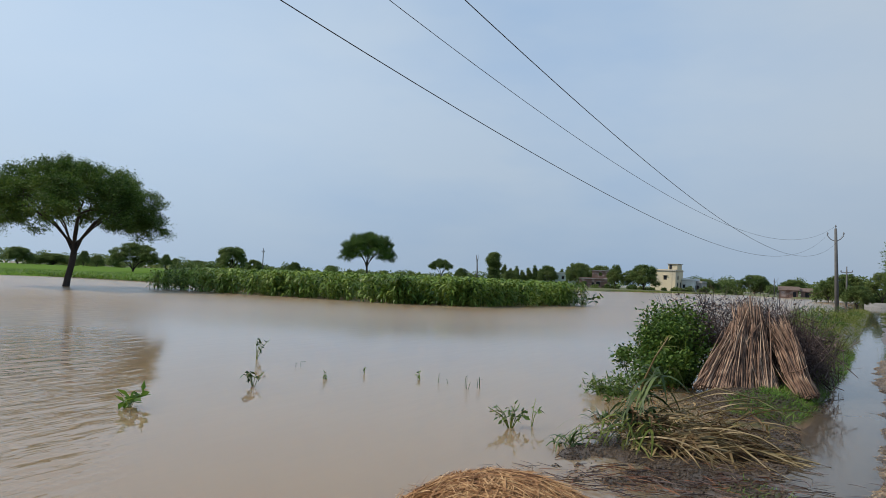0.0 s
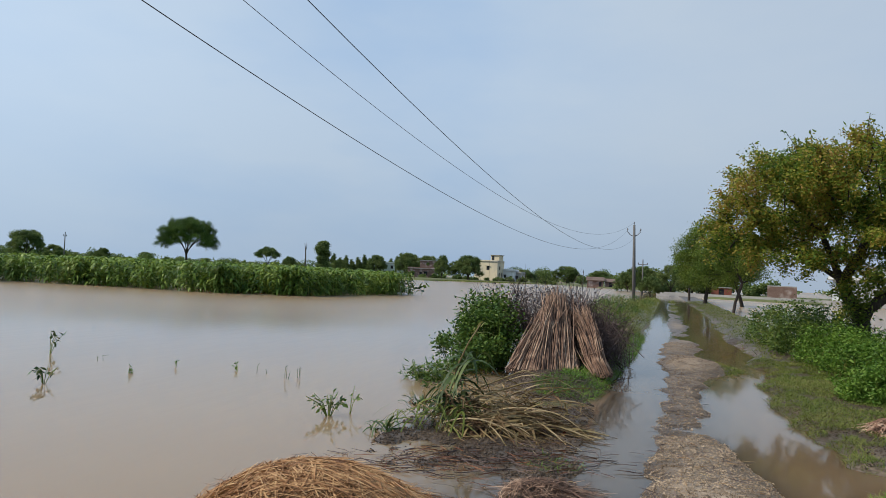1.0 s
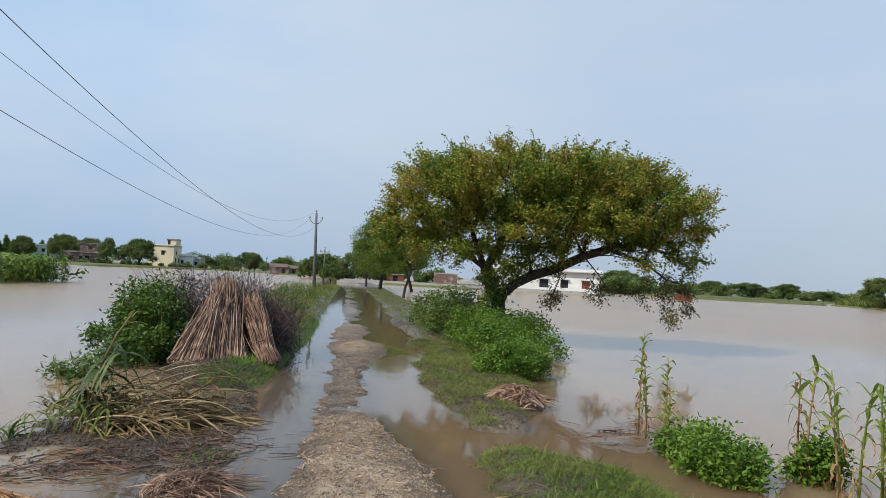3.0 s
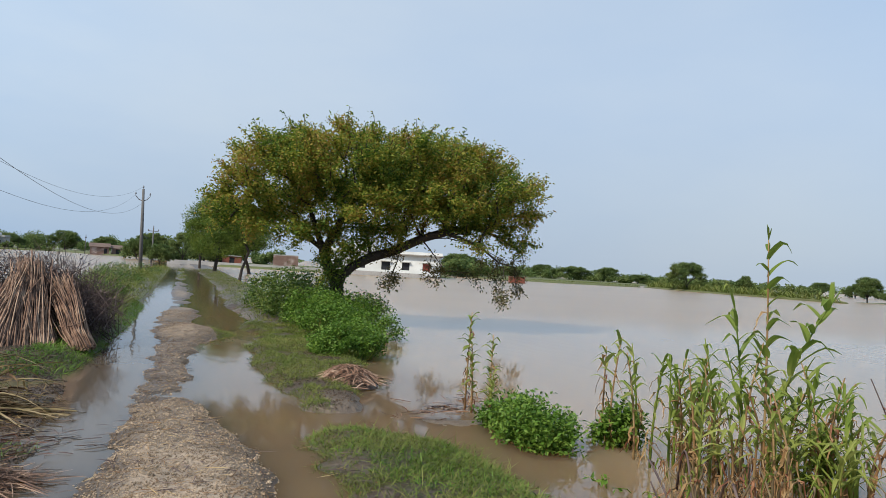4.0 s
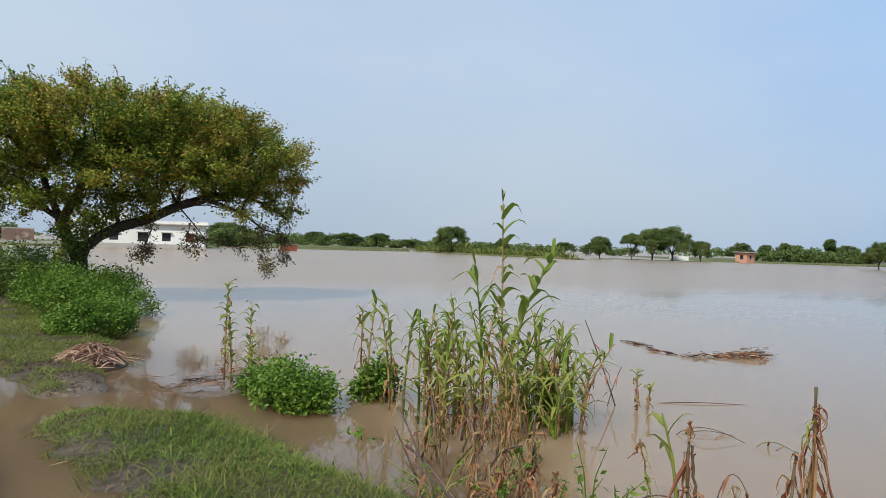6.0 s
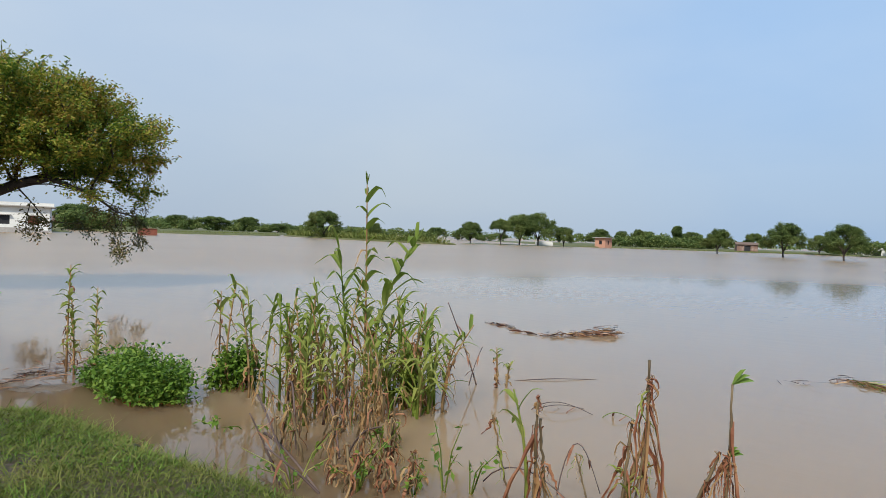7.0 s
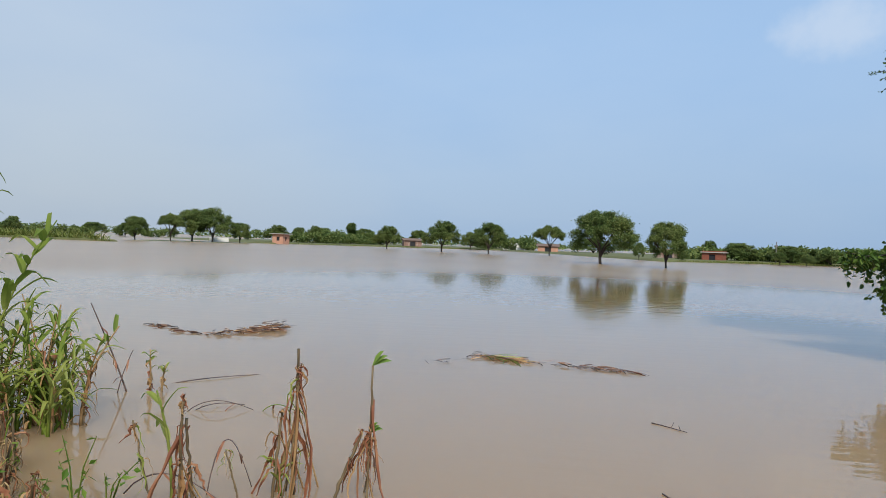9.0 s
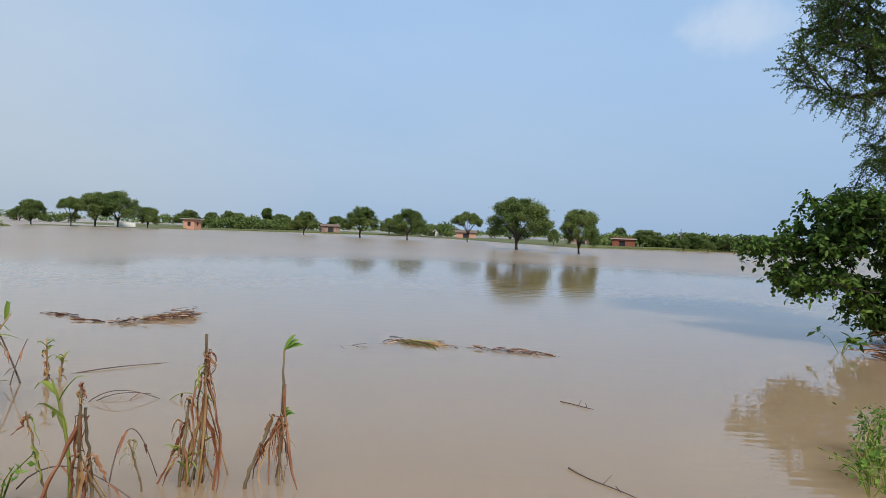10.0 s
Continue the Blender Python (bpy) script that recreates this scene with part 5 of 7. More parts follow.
def strut(p, foot, rng, width):
    """A long dead leaf or side stem slanting from the stalk to the water, crumpled along its edges."""
    s = np.linspace(0, 1, 11)[:, None]
    bow = np.array([rng.normal() * 0.03, rng.normal() * 0.03, rng.uniform(0.0, 0.05)])
    pts = np.asarray(p) * (1 - s) + np.asarray(foot) * s + bow * np.sin(math.pi * s) + rng.normal(size=(11, 3)) * 0.004
    c = Buf()
    a = rng.uniform(0, 6.28)
    c.ribbon(pts, width * (0.45 + 0.55 * np.abs(np.sin(5 * s[:, 0] + rng.uniform(0, 3)))) * (1 - 0.6 * s[:, 0] ** 3), (math.cos(a), math.sin(a), 0.2), 1.1)
    return c


def withered_stalk(place, height, seed, nodes, fresh=False, tip=(0.0, 0.0), r=0.010, label="snapped brown maize stalk hung with withered leaves", green=0.0, dead=0.65, struts=0, wide=0.025):
    """A snapped stalk with dead leaves hanging at nodes (height share, strips, reach, length share) and slanting ones round it."""
    rng = rng_of(seed)
    root = thing("withered_stalk", label, "maize plant", place, "withered stalks")
    b = Buf()
    zs = np.linspace(0, 1, 13)
    axis = np.column_stack([tip[0] * zs + rng.normal(size=13) * 0.003, tip[1] * zs + rng.normal(size=13) * 0.003, -0.15 * (zs == 0) + height * zs])
    b.tube(axis, np.linspace(r, r * 0.75, 13) * np.where(np.arange(13) % 3 == 0, 1.2, 0.95), 7)
    part("stalk", b, M_DEADSTALK, root, smooth=True)

    def on_axis(f):
        return np.array([np.interp(f, zs, axis[:, i]) for i in range(3)])
    for f0, strips, reach, share in nodes:
        for k in range(strips):
            f = f0 + rng.normal() * 0.025
            c = rag(on_axis(f), rng.uniform(0, 6.28), height * f * share * rng.uniform(0.4, 1.15), reach * rng.uniform(0.2, 1.0), rng, rng.uniform(0.3, 1.0) * wide, 0.009)
            q = rng.uniform()
            part("leaf", c, M_MAIZE if q < green else M_RUST if q < dead else M_DRY, root)
    for k in range(struts):
        p = on_axis(rng.uniform(0.35, 0.78))
        a, out = k * 2.4 + rng.uniform(0, 1.2), rng.uniform(0.05, 0.22)
        foot = np.array([p[0] + math.cos(a) * out, p[1] + math.sin(a) * out, -0.05])
        if k % 3 == 2:
            c = Buf()
            c.tube([foot, (foot + p) / 2 + rng.normal(size=3) * 0.02, p + (0, 0, 0.03)], [0.006, 0.005, 0.004], 5)
            part("side_stem", c, M_DEADSTALK if k % 2 else M_DRY, root)
        else:
            part("leaf", strut(p, foot, rng, rng.uniform(0.6, 1.3) * wide), M_RUST if rng.uniform() < dead else M_DRY, root)
    if fresh:
        for f, size in ((1.0, 1.0), (0.5, 0.7)):
            o = on_axis(f)
            c = Buf()
            for k in range(3):
                d = np.array([0.02 - 0.02 * k, -0.12 + 0.03 * k, 0.02 + 0.035 * k]) * size
                c.ribbon([o, o + d * 0.4 + (0, 0, 0.012), o + d * 0.75 + (0, 0, 0.010), o + d], np.array([0.010, 0.036, 0.028, 0.003]) * size, (1, 0.2 * k, 0.7 - 0.3 * k), 0.2)
            part("sprout", c, M_WEED, root, "fresh green sprout")
    return root


withered_stalk((4.42, -1.30, 0), 0.88, 601, [(0.86, 11, 0.05, 0.18), (0.80, 6, 0.09, 0.5), (0.72, 4, 0.15, 1.0), (0.55, 5, 0.10, 0.7), (0.30, 6, 0.11, 0.9)], green=0.10, struts=12, wide=0.026, dead=0.62)
withered_stalk((4.40, -1.17, 0), 0.52, 602, [(0.95, 4, 0.05, 0.4), (0.7, 3, 0.08, 0.6)], tip=(0.02, -0.05), struts=4)
withered_stalk((4.22, -1.70, 0), 0.80, 603, [(0.46, 8, 0.06, 0.8), (0.40, 5, 0.07, 0.9), (0.52, 4, 0.04, 0.3)], struts=6, fresh=True, tip=(0.02, -0.02), r=0.008)
withered_stalk((4.24, -1.50, 0), 0.42, 607, [(0.95, 5, 0.04, 0.5), (0.6, 3, 0.06, 0.7)], tip=(0.0, -0.17), r=0.011)
withered_stalk((4.24, -0.66, 0), 0.64, 604, [(0.99, 6, 0.02, 0.14), (0.75, 3, 0.04, 0.6), (0.45, 3, 0.06, 0.7)], struts=5, dead=0.5)
withered_stalk((4.30, -0.73, 0), 0.52, 605, [(0.9, 4, 0.03, 0.5), (0.5, 3, 0.06, 0.7)], tip=(0.02, 0.05), struts=3)
withered_stalk((4.36, -0.52, 0), 0.50, 608, [(0.95, 4, 0.06, 0.3), (0.6, 3, 0.05, 0.8)], tip=(0.05, 0.12), r=0.006, label="bent green and brown maize shoot", green=0.6)
withered_stalk((4.40, -0.98, 0), 0.30, 609, [(0.98, 5, 0.03, 0.6)], tip=(0.0, 0.08), r=0.006, label="short torn maize shoot", green=0.5)
maize_plant((4.40, -0.62, 0), 0.66, 611, 0.1, leaves=4, length=0.30, tip=(0.02, 0.10), label="bent maize shoot with broad striped leaves", width=0.046, low=0.55)
maize_plant((4.42, -1.22, 0), 0.20, 610, 0.0, leaves=12, length=0.22, lean=0.1, label="yellow-green maize shoot at a dead stalk's foot", width=0.022, low=0.3)
# broken stubs at the foot of the stand
rng = rng_of(651)
for i in range(10):
    withered_stalk((rng.uniform(4.28, 4.55), rng.uniform(0.02, 0.55), 0), rng.uniform(0.12, 0.34), 1200 + i, [(0.95, 4, 0.05, 0.7), (0.5, 4, 0.07, 0.8)],
                   tip=(rng.normal() * 0.06, rng.normal() * 0.08), r=0.011, label="broken brown maize stub at the water's edge", green=0.1, dead=0.6, struts=2, wide=0.026)
rng = rng_of(650)
for i in range(34):
    x = 4.45 + 1.45 * rng.uniform(0, 1) ** 0.7
    y = (x - 4.45) * 0.25 + rng.uniform(-0.05, 1.05)
    withered_stalk((x, y, 0), rng.uniform(0.18, 0.55), 660 + i, [(0.95, 3, 0.07, 0.6), (0.6, 4, 0.10, 0.9)], tip=(rng.normal() * 0.08, rng.normal() * 0.10), r=0.009,
                   label="broken brown maize stub at the water's edge", green=0.15, dead=0.45)


def arching_reed(start, end, height, seed, name="bent_reed", label="bent brown reed arching over the water", r=0.0045, mat=None, drop=0.0):
    p, q = np.array(start, float), np.array(end, float)
    s = np.linspace(0, 1, 12)
    pts = p + (q - p) * s[:, None]
    pts[:, 2] += height * np.sin(math.pi * np.clip(s ** 0.8, 0, 1)) - drop * s ** 3
    root = thing(name, label, "reed", (p[0], p[1], 0))
    b = Buf()
    b.tube(pts - np.array([p[0], p[1], 0]), np.linspace(r, r * 0.6, 12), 5)
    part("stem", b, mat or M_TWIG, root, smooth=True)
    rg = rng_of(seed)
    for k in (4, 8):
        c = Buf()
        a = rg.uniform(0, 6.28)
        o = pts[k] - np.array([p[0], p[1], 0])
        d = np.array([math.cos(a), math.sin(a), -0.8]) * 0.12
        c.ribbon([o, o + d * 0.6 + (0, 0, 0.02), o + d], [0.014, 0.018, 0.003], (-math.sin(a), math.cos(a), 0))
        part("leaf", c, M_RUST, root)
    return root


arching_reed((6.6, -0.65, -0.02), (6.55, -1.22, 0.0), 0.10, 612)
arching_reed((6.62, -0.70, -0.02), (6.75, -1.16, 0.0), 0.05, 613)
arching_reed((7.8, -0.45, -0.01), (8.2, -1.55, -0.01), 0.025, 614, r=0.006)
arching_reed((6.48, -1.28, -0.02), (6.42, -1.58, 0.0), 0.07, 615, mat=M_MAIZE, label="green leaf blade arching from the water")
arching_reed((5.7, 1.02, -0.05), (4.75, 0.62, 0.05), 0.28, 616, r=0.013, label="fallen woody stem leaning from the stand")
arching_reed((5.75, 1.35, -0.05), (5.0, 1.0, -0.02), 0.42, 617, r=0.010, label="bent woody stem leaning from the stand")
arching_reed((5.15, 1.30, 0.06), (4.22, 0.56, -0.02), 0.04, 673, r=0.011, label="fallen woody stem lying across the shallows")
arching_reed((5.30, 1.42, 0.30), (4.20, 0.72, -0.02), 0.03, 674, r=0.009, label="fallen woody stem lying across the shallows")
arching_reed((4.85, 0.62, -0.05), (4.55, 0.30, 0.34), 0.10, 675, r=0.008, label="bent dry stalk leaning from the stand")
arching_reed((4.27, 0.57, -0.05), (4.13, 0.90, 0.30), 0.02, 676, r=0.009, label="thick broken stem slanting from the shallows")
arching_reed((4.35, 0.87, -0.05), (4.23, 1.04, 0.46), 0.03, 677, r=0.008, label="thick broken stem slanting from the shallows")
arching_reed((7.50, -0.12, -0.05), (7.45, 0.22, 0.86), 0.03, 618, r=0.009, label="dry brown stalk leaning over the water")
arching_reed((7.45, -0.02, -0.05), (7.40, -0.16, 0.42), 0.05, 619, r=0.006, label="dry brown stalk leaning over the water")
arching_reed((4.55, -0.80, -0.05), (4.50, -1.06, 0.04), 0.34, 671, label="thin brown stem bent into a hoop")
arching_reed((4.62, -0.35, 0.02), (4.22, -0.95, 0.0), 0.16, 672, r=0.005, label="dry stalk fallen across the water")


def sprig(place, height, seed, leaves=9, size=0.09, label="small green weed rising from the water", mat=None, spread=0.10, name="water_weed"):
    rng = rng_of(seed)
    root = thing(name, label, "weed", place)
    b, c = Buf(), Buf()
    for k in range(max(2, leaves // 4)):
        d = rng.normal(size=2) * spread
        tip = np.array([d[0], d[1], height * rng.uniform(0.55, 1.0)])
        b.tube([(0, 0, -0.05), tip * (0.4, 0.4, 0.6), tip], [0.005, 0.004, 0.002], 4, cap=False)
        at = np.array([tip * f for f in rng.uniform(0.5, 1.0, 4)])
        c.leaves(at, size, size * 0.58, rng, droop=0.1, up=0.8)
    part("stem", b, M_MAIZE, root, kind="stuff")
    part("leaf", c, mat or M_WEED, root, kind="stuff")
    return root


sprig((-3.30, 12.43, 0), 0.48, 621, 22, 0.085, "tall thin weed leaning above open water", M_WILT, 0.14)
sprig((-2.55, 9.52, 0), 0.26, 622, 26, 0.085, "dark leafy weed in open water", M_WILT, 0.11)
sprig((-1.74, 10.43, 0), 0.10, 623, 8, 0.06, "dark weed tip in open water", M_LEAF_DARK, 0.05)
sprig((-1.19, 11.13, 0), 0.12, 624, 8, 0.06, "dark weed tip in open water", M_LEAF_DARK, 0.10)
sprig((-0.27, 10.70, 0), 0.13, 625, 8, 0.06, "dark weed tip in open water", M_LEAF_DARK, 0.10)
for i, (x, y, h, count) in enumerate([(0.09, 10.48, 0.14, 2), (0.42, 10.01, 0.19, 3), (0.70, 10.21, 0.17, 3), (-2.35, 11.6, 0.10, 2)]):
    rg = rng_of(626 + i)
    root = thing("reed", "thin bare reeds standing in open water", "reed", (x, y, 0))
    for k in range(count):
        c, f = Buf(), np.array([rg.normal() * 0.06, rg.normal() * 0.05, -0.05])
        t = f + np.array([rg.normal() * 0.03, rg.normal() * 0.03, h * rg.uniform(0.5, 1.0) + 0.05])
        c.tube([f, (f + t) / 2 + rg.normal(size=3) * 0.008, t, t + np.array([rg.normal() * 0.05, 0, rg.uniform(-0.03, 0.03)])], [0.004, 0.0035, 0.003, 0.0015], 4)
        part("stem", c, M_WILT, root)
sprig((0.82, 7.54, 0), 0.26, 629, 60, 0.075, "leafy green weed in flood water", M_LEAF_MID, 0.13)
sprig((1.06, 7.66, 0), 0.34, 630, 10, 0.075, "thin green weed in flood water", M_LEAF_MID, 0.10)
sprig((-3.47, 7.78, 0), 0.18, 631, 34, 0.13, "floating clump of green weed", None, 0.17)
sprig((4.45, -0.28, 0), 0.34, 632, 16, 0.055, "small leafy weed in the water", None, 0.10)
sprig((4.35, 0.05, 0), 0.25, 633, 18, 0.06, "small leafy weed in the water", None, 0.10)
sprig((4.45, -0.12, 0), 0.42, 637, 18, 0.06, "small leafy weed in the water", None, 0.12)
sprig((4.35, 0.40, 0), 0.30, 638, 24, 0.05, "leafy weed among broken stubs", None, 0.16)
sprig((4.30, 0.78, 0), 0.28, 639, 30, 0.05, "leafy weed among broken stubs", None, 0.18)
sprig((4.9, 0.35, 0), 0.35, 634, 12, 0.055, "small leafy weed in the water", None, 0.10)
sprig((5.35, 1.75, 0), 0.10, 635, 12, 0.06, "low weed in the shallows", None, 0.08)
sprig((5.45, 1.55, 0), 0.08, 636, 10, 0.06, "low weed in the shallows", None, 0.08)
for i in range(4):
    r_ = rng_of(640 + i)
    sprig((2.75 + r_.normal() * 0.13, -5.25 + r_.normal() * 0.15, 0), r_.uniform(0.14, 0.34), 640 + i, 26, 0.05, "feathery green weed on the near bank", M_WEED, 0.16)
sprig((6.45, -10.35, 0), 0.4, 650, 26, 0.16, "dark weed arching at the water's edge", M_LEAF_DARK, 0.22)

# ---- bushes ----
shrub("bush", "feathery light green weed on the near bank", [(3.12, -5.72, 0.16, 0.24, 0.24, 0.20), (2.95, -5.35, 0.10, 0.16, 0.16, 0.12)], 40, 650, (0.045, 0.020, 0.05), M_WEED, 708)
shrub("bush", "bright green leafy bush on the verge", [L(11.2, 3.68, 0.24, 0.62, 0.66, 0.33), L(11.0, 3.3, 0.12, 0.3, 0.3, 0.16)], 170, 9000, (0.055, 0.034, 0.055), M_WEED, 701)
shrub("bush", "sprawling green bushes under the leaning tree", [L(12.9, 4.3, 0.2, 0.6, 0.6, 0.38), L(13.8, 4.1, 0.28, 0.7, 0.75, 0.46), L(13.9, 4.9, 0.25, 0.7, 0.7, 0.42), L(15.0, 4.3, 0.34, 0.75, 0.85, 0.52), L(16.2, 4.2, 0.36, 0.8, 0.9, 0.58), L(16.4, 5.1, 0.3, 0.7, 0.8, 0.5)], 420, 19000, (0.070, 0.042, 0.075), M_WEED, 702)
shrub("bush", "tall leafy scrub behind the leaning tree", [L(18.0, 4.4, 0.4, 1.0, 1.4, 0.7), L(20.6, 4.4, 0.5, 0.9, 1.6, 0.8), L(17.2, 5.4, 0.3, 1.0, 1.2, 0.5), L(23.5, 4.6, 0.4, 0.9, 1.5, 0.55)], 420, 14000, (0.10, 0.05, 0.10), M_LEAF_MID, 703)
shrub("bush", "low green weed bush beside the shallows", [(6.05, 2.72, 0.14, 0.36, 0.34, 0.20), (6.28, 3.0, 0.13, 0.34, 0.30, 0.22), (6.5, 3.35, 0.08, 0.28, 0.28, 0.18), (5.95, 2.5, 0.08, 0.22, 0.2, 0.12)], 185, 7200, (0.055, 0.030, 0.06), M_WEED, 704)
shrub("bush", "small weed bush among maize stalks", [(6.72, 2.22, 0.16, 0.22, 0.22, 0.22)], 50, 1500, (0.06, 0.04, 0.05), M_WEED, 705)
shrub("bush", "glossy green bush growing against stacked stalks", [L(12.15, -2.4, 0.75, 0.55, 0.6, 0.62), L(11.3, -2.55, 0.3, 0.45, 0.5, 0.32), L(11.7, -2.2, 0.5, 0.45, 0.5, 0.5), L(11.9, -2.85, 0.4, 0.4, 0.45, 0.35), L(12.5, -2.5, 0.75, 0.5, 0.45, 0.5)],
      200, 9000, (0.080, 0.050, 0.085), M_LEAF_DARK, 706)
shrub("bush", "low weed patch at the water's edge", [L(10.1, -2.85, 0.06, 0.35, 0.3, 0.16), L(9.4, -2.5, 0.04, 0.22, 0.22, 0.10)], 50, 700, (0.10, 0.03, 0.06), M_LEAF_MID, 707)
for i, (u_, v_, z_, r_, h_) in enumerate([(16.5, -0.3, 0.3, 0.9, 0.38), (19.0, 0.0, 0.3, 1.0, 0.36), (22.5, 0.1, 0.3, 1.2, 0.36), (27, 0.2, 0.3, 1.6, 0.38), (33, 0.5, 0.3, 2.0, 0.42), (41, 0.9, 0.3, 2.6, 0.45), (52, 1.3, 0.3, 3.2, 0.5)]):
    shrub("bush", "olive scrub and tall weeds along the bank", [L(u_, v_ - 0.4 - 0.45 * r_, z_, r_ * 0.6, r_ * 0.85, h_)], 120, 2600, (0.11, 0.035, 0.09), M_GRASS if i % 2 else M_LEAF_DARK, 710 + i)

# ---- stacked stalks and brushwood ----
def stalk_mesh(seed):
    rng = rng_of(seed)
    b = Buf()
    s = np.linspace(0, 1, 5)
    b.tube(np.column_stack([rng.normal() * 0.035 * np.sin(math.pi * s) + rng.normal(size=5) * 0.012, rng.normal() * 0.035 * np.sin(math.pi * s) + rng.normal(size=5) * 0.012, s]), np.linspace(0.0115, 0.006, 5), 5)
    return b.mesh("stalk", M_STICK, True)


STALKS = [stalk_mesh(800 + i) for i in range(6)]


def lean_stalk(foot, head, parent, k):
    d = Vector(head) - Vector(foot)
    ob = new("stalk", STALKS[k % 6])
    ob.parent = parent
    ob.matrix_basis = Matrix.Translation(foot) @ d.to_track_quat("Z", "Y").to_matrix().to_4x4() @ Matrix.Diagonal((0.92, 0.92, d.length, 1))
    return ob


def bundle(name, label, foot0, foot1, head, count, seed, fan=0.30, over=0.1, depth=0.35, cut=(0.85, 1.0), step=0.0, shoulder=0.0):
    """Dry stalks standing on a line of feet and leaning together to a head."""
    rng = rng_of(seed)
    f0, f1, hd = np.array(foot0), np.array(foot1), np.array(head)
    mid = (f0 + f1) / 2
    root = thing(name, label, "stalk stack", tuple(mid))
    rest = Buf()
    for i in range(count):
        s = rng.uniform(-0.03, 1.03)
        foot = f0 + (f1 - f0) * s + np.array([0, 0, rng.uniform(-0.03, 0.05)]) + (hd - mid) * np.array([1, 1, 0]) * (depth * rng.uniform(0, 1) ** 2 - 0.12 * math.sin(math.pi * min(max(s, 0), 1)))
        top = hd + (f1 - f0) * (s - 0.5) * fan + rng.normal(size=3) * np.array([0.10, 0.10, 0.06]) - np.array([0, 0, 0.3 * (s - 0.5) ** 2])
        top = foot + (top - foot) * min(1.0 + over, rng.uniform(*cut) + step * s) * (1.0 - shoulder * max(0.0, 0.5 - s))
        if i < 300:
            lean_stalk(tuple(foot - mid), tuple(top - mid), root, int(rng.integers(6)))
        else:
            bow = rng.normal(size=3) * 0.03
            rest.tube([foot - mid, (foot + top) / 2 - mid + bow, top - mid], [0.011, 0.009, 0.006], 5)
    if count > 300:
        part("packed_stalk", rest, M_STICK, root, kind="stuff")
    return root


bundle("stalk_stack", "tall stack of dry crop stalks leaning together", lane(10.85, -1.80, 0.12), lane(11.30, -0.72, 0.12), lane(12.35, -1.25, 1.36), 640, 811, fan=0.06, over=0.08, cut=(0.62, 1.02), step=0.06, shoulder=0.5)
tied = bundle("stalk_bundle", "tied bundle of dry stalks leaning on the stack", lane(11.15, -0.46, 0.12), lane(11.42, -0.18, 0.12), lane(12.45, -0.88, 1.16), 150, 812, fan=0.5, depth=0.1, over=0.02)
band = Buf()
bc = lane(11.62, -0.52, 0.46)
band.tube([bc + np.array([0.17 * math.cos(a), 0.17 * math.sin(a), 0.06 * math.cos(a)]) for a in np.linspace(0, 6.28, 14)], 0.008, 5)
band.v = [q - np.array(tied.location) for q in band.v]
part("binding", band, M_STICK, tied)


def brush(name, label, blobs, count, seed, length=(0.5, 1.1)):
    rng = rng_of(seed)
    at = blob_points(blobs, count, rng, 0.1)
    mid = at.mean(0)
    root = thing(name, label, "brushwood", (mid[0], mid[1], 0.12))
    b = Buf()
    for p in at:
        p = p - np.array([mid[0], mid[1], 0.12])
        d = rng.normal(size=3)
        d[2] = abs(d[2]) * 0.9 + 0.35
        d /= np.linalg.norm(d)
        ln = rng.uniform(*length)
        a0, a1 = p - d * ln / 2, p + d * ln / 2
        a0[2] = max(a0[2], -0.05)
        a0[2], a1[2] = min(a0[2], 1.5), min(a1[2], 1.55)
        b.tube([a0, (a0 + a1) / 2 + rng.normal(size=3) * 0.05, a1], [0.007, 0.005, 0.002], 3, cap=False)
        for q in range(2):
            o = a0 + (a1 - a0) * rng.uniform(0.4, 0.9)
            e = o + (d + rng.normal(size=3) * 0.6) * ln * 0.28
            b.tube([o, e], [0.004, 0.0015], 3, cap=False)
    part("twig", b, M_TWIG, root, "tangle of thin dark twigs", kind="stuff")
    lv = Buf()
    some = np.repeat(at[rng.integers(len(at), size=420)] - np.array([mid[0], mid[1], 0.12]), 7, 0) + rng.normal(size=(2940, 3)) * 0.07
    some[:, 2] = np.clip(some[:, 2] + 0.10, 0.0, 1.45)
    lv.leaves(some, 0.06, 0.030, rng, droop=0.3)
    part("dead_leaf", lv, M_TWIG, root, "shrivelled dark leaves", kind="stuff")
    for k in range(26):
        p = at[int(rng.integers(len(at)))] - np.array([mid[0], mid[1], 0.12])
        d = rng.normal(size=3)
        d[2] = abs(d[2]) + 0.5
        d /= np.linalg.norm(d)
        c = Buf()
        q0 = np.array([p[0], p[1], max(-0.05, p[2] - 0.6)])
        q1 = q0 + d * rng.uniform(0.5, 0.9)
        q1[2] = min(q1[2], 1.32)
        c.tube([q0, (q0 + q1) / 2 + rng.normal(size=3) * 0.08, q1], [0.016, 0.011, 0.005], 5)
        part("branch", c, M_TWIG, root)
    return root


brush("brushwood_pile", "heap of dark thorny brushwood behind the stalks", [L(12.9, -1.0, 0.6, 0.9, 0.9, 0.55), L(13.9, -0.95, 0.42, 0.85, 0.95, 0.42), L(12.5, -1.9, 0.6, 0.5, 0.6, 0.55), L(12.9, -1.35, 0.9, 0.7, 0.6, 0.5), L(12.9, -2.1, 0.95, 0.6, 0.6, 0.5), L(13.1, -1.1, 1.0, 0.7, 0.7, 0.4), L(14.9, -0.75, 0.34, 0.65, 0.9, 0.34), L(12.7, -0.45, 0.55, 0.5, 0.6, 0.45), L(13.6, -0.5, 0.42, 0.5, 0.8, 0.38)], 1250, 821)

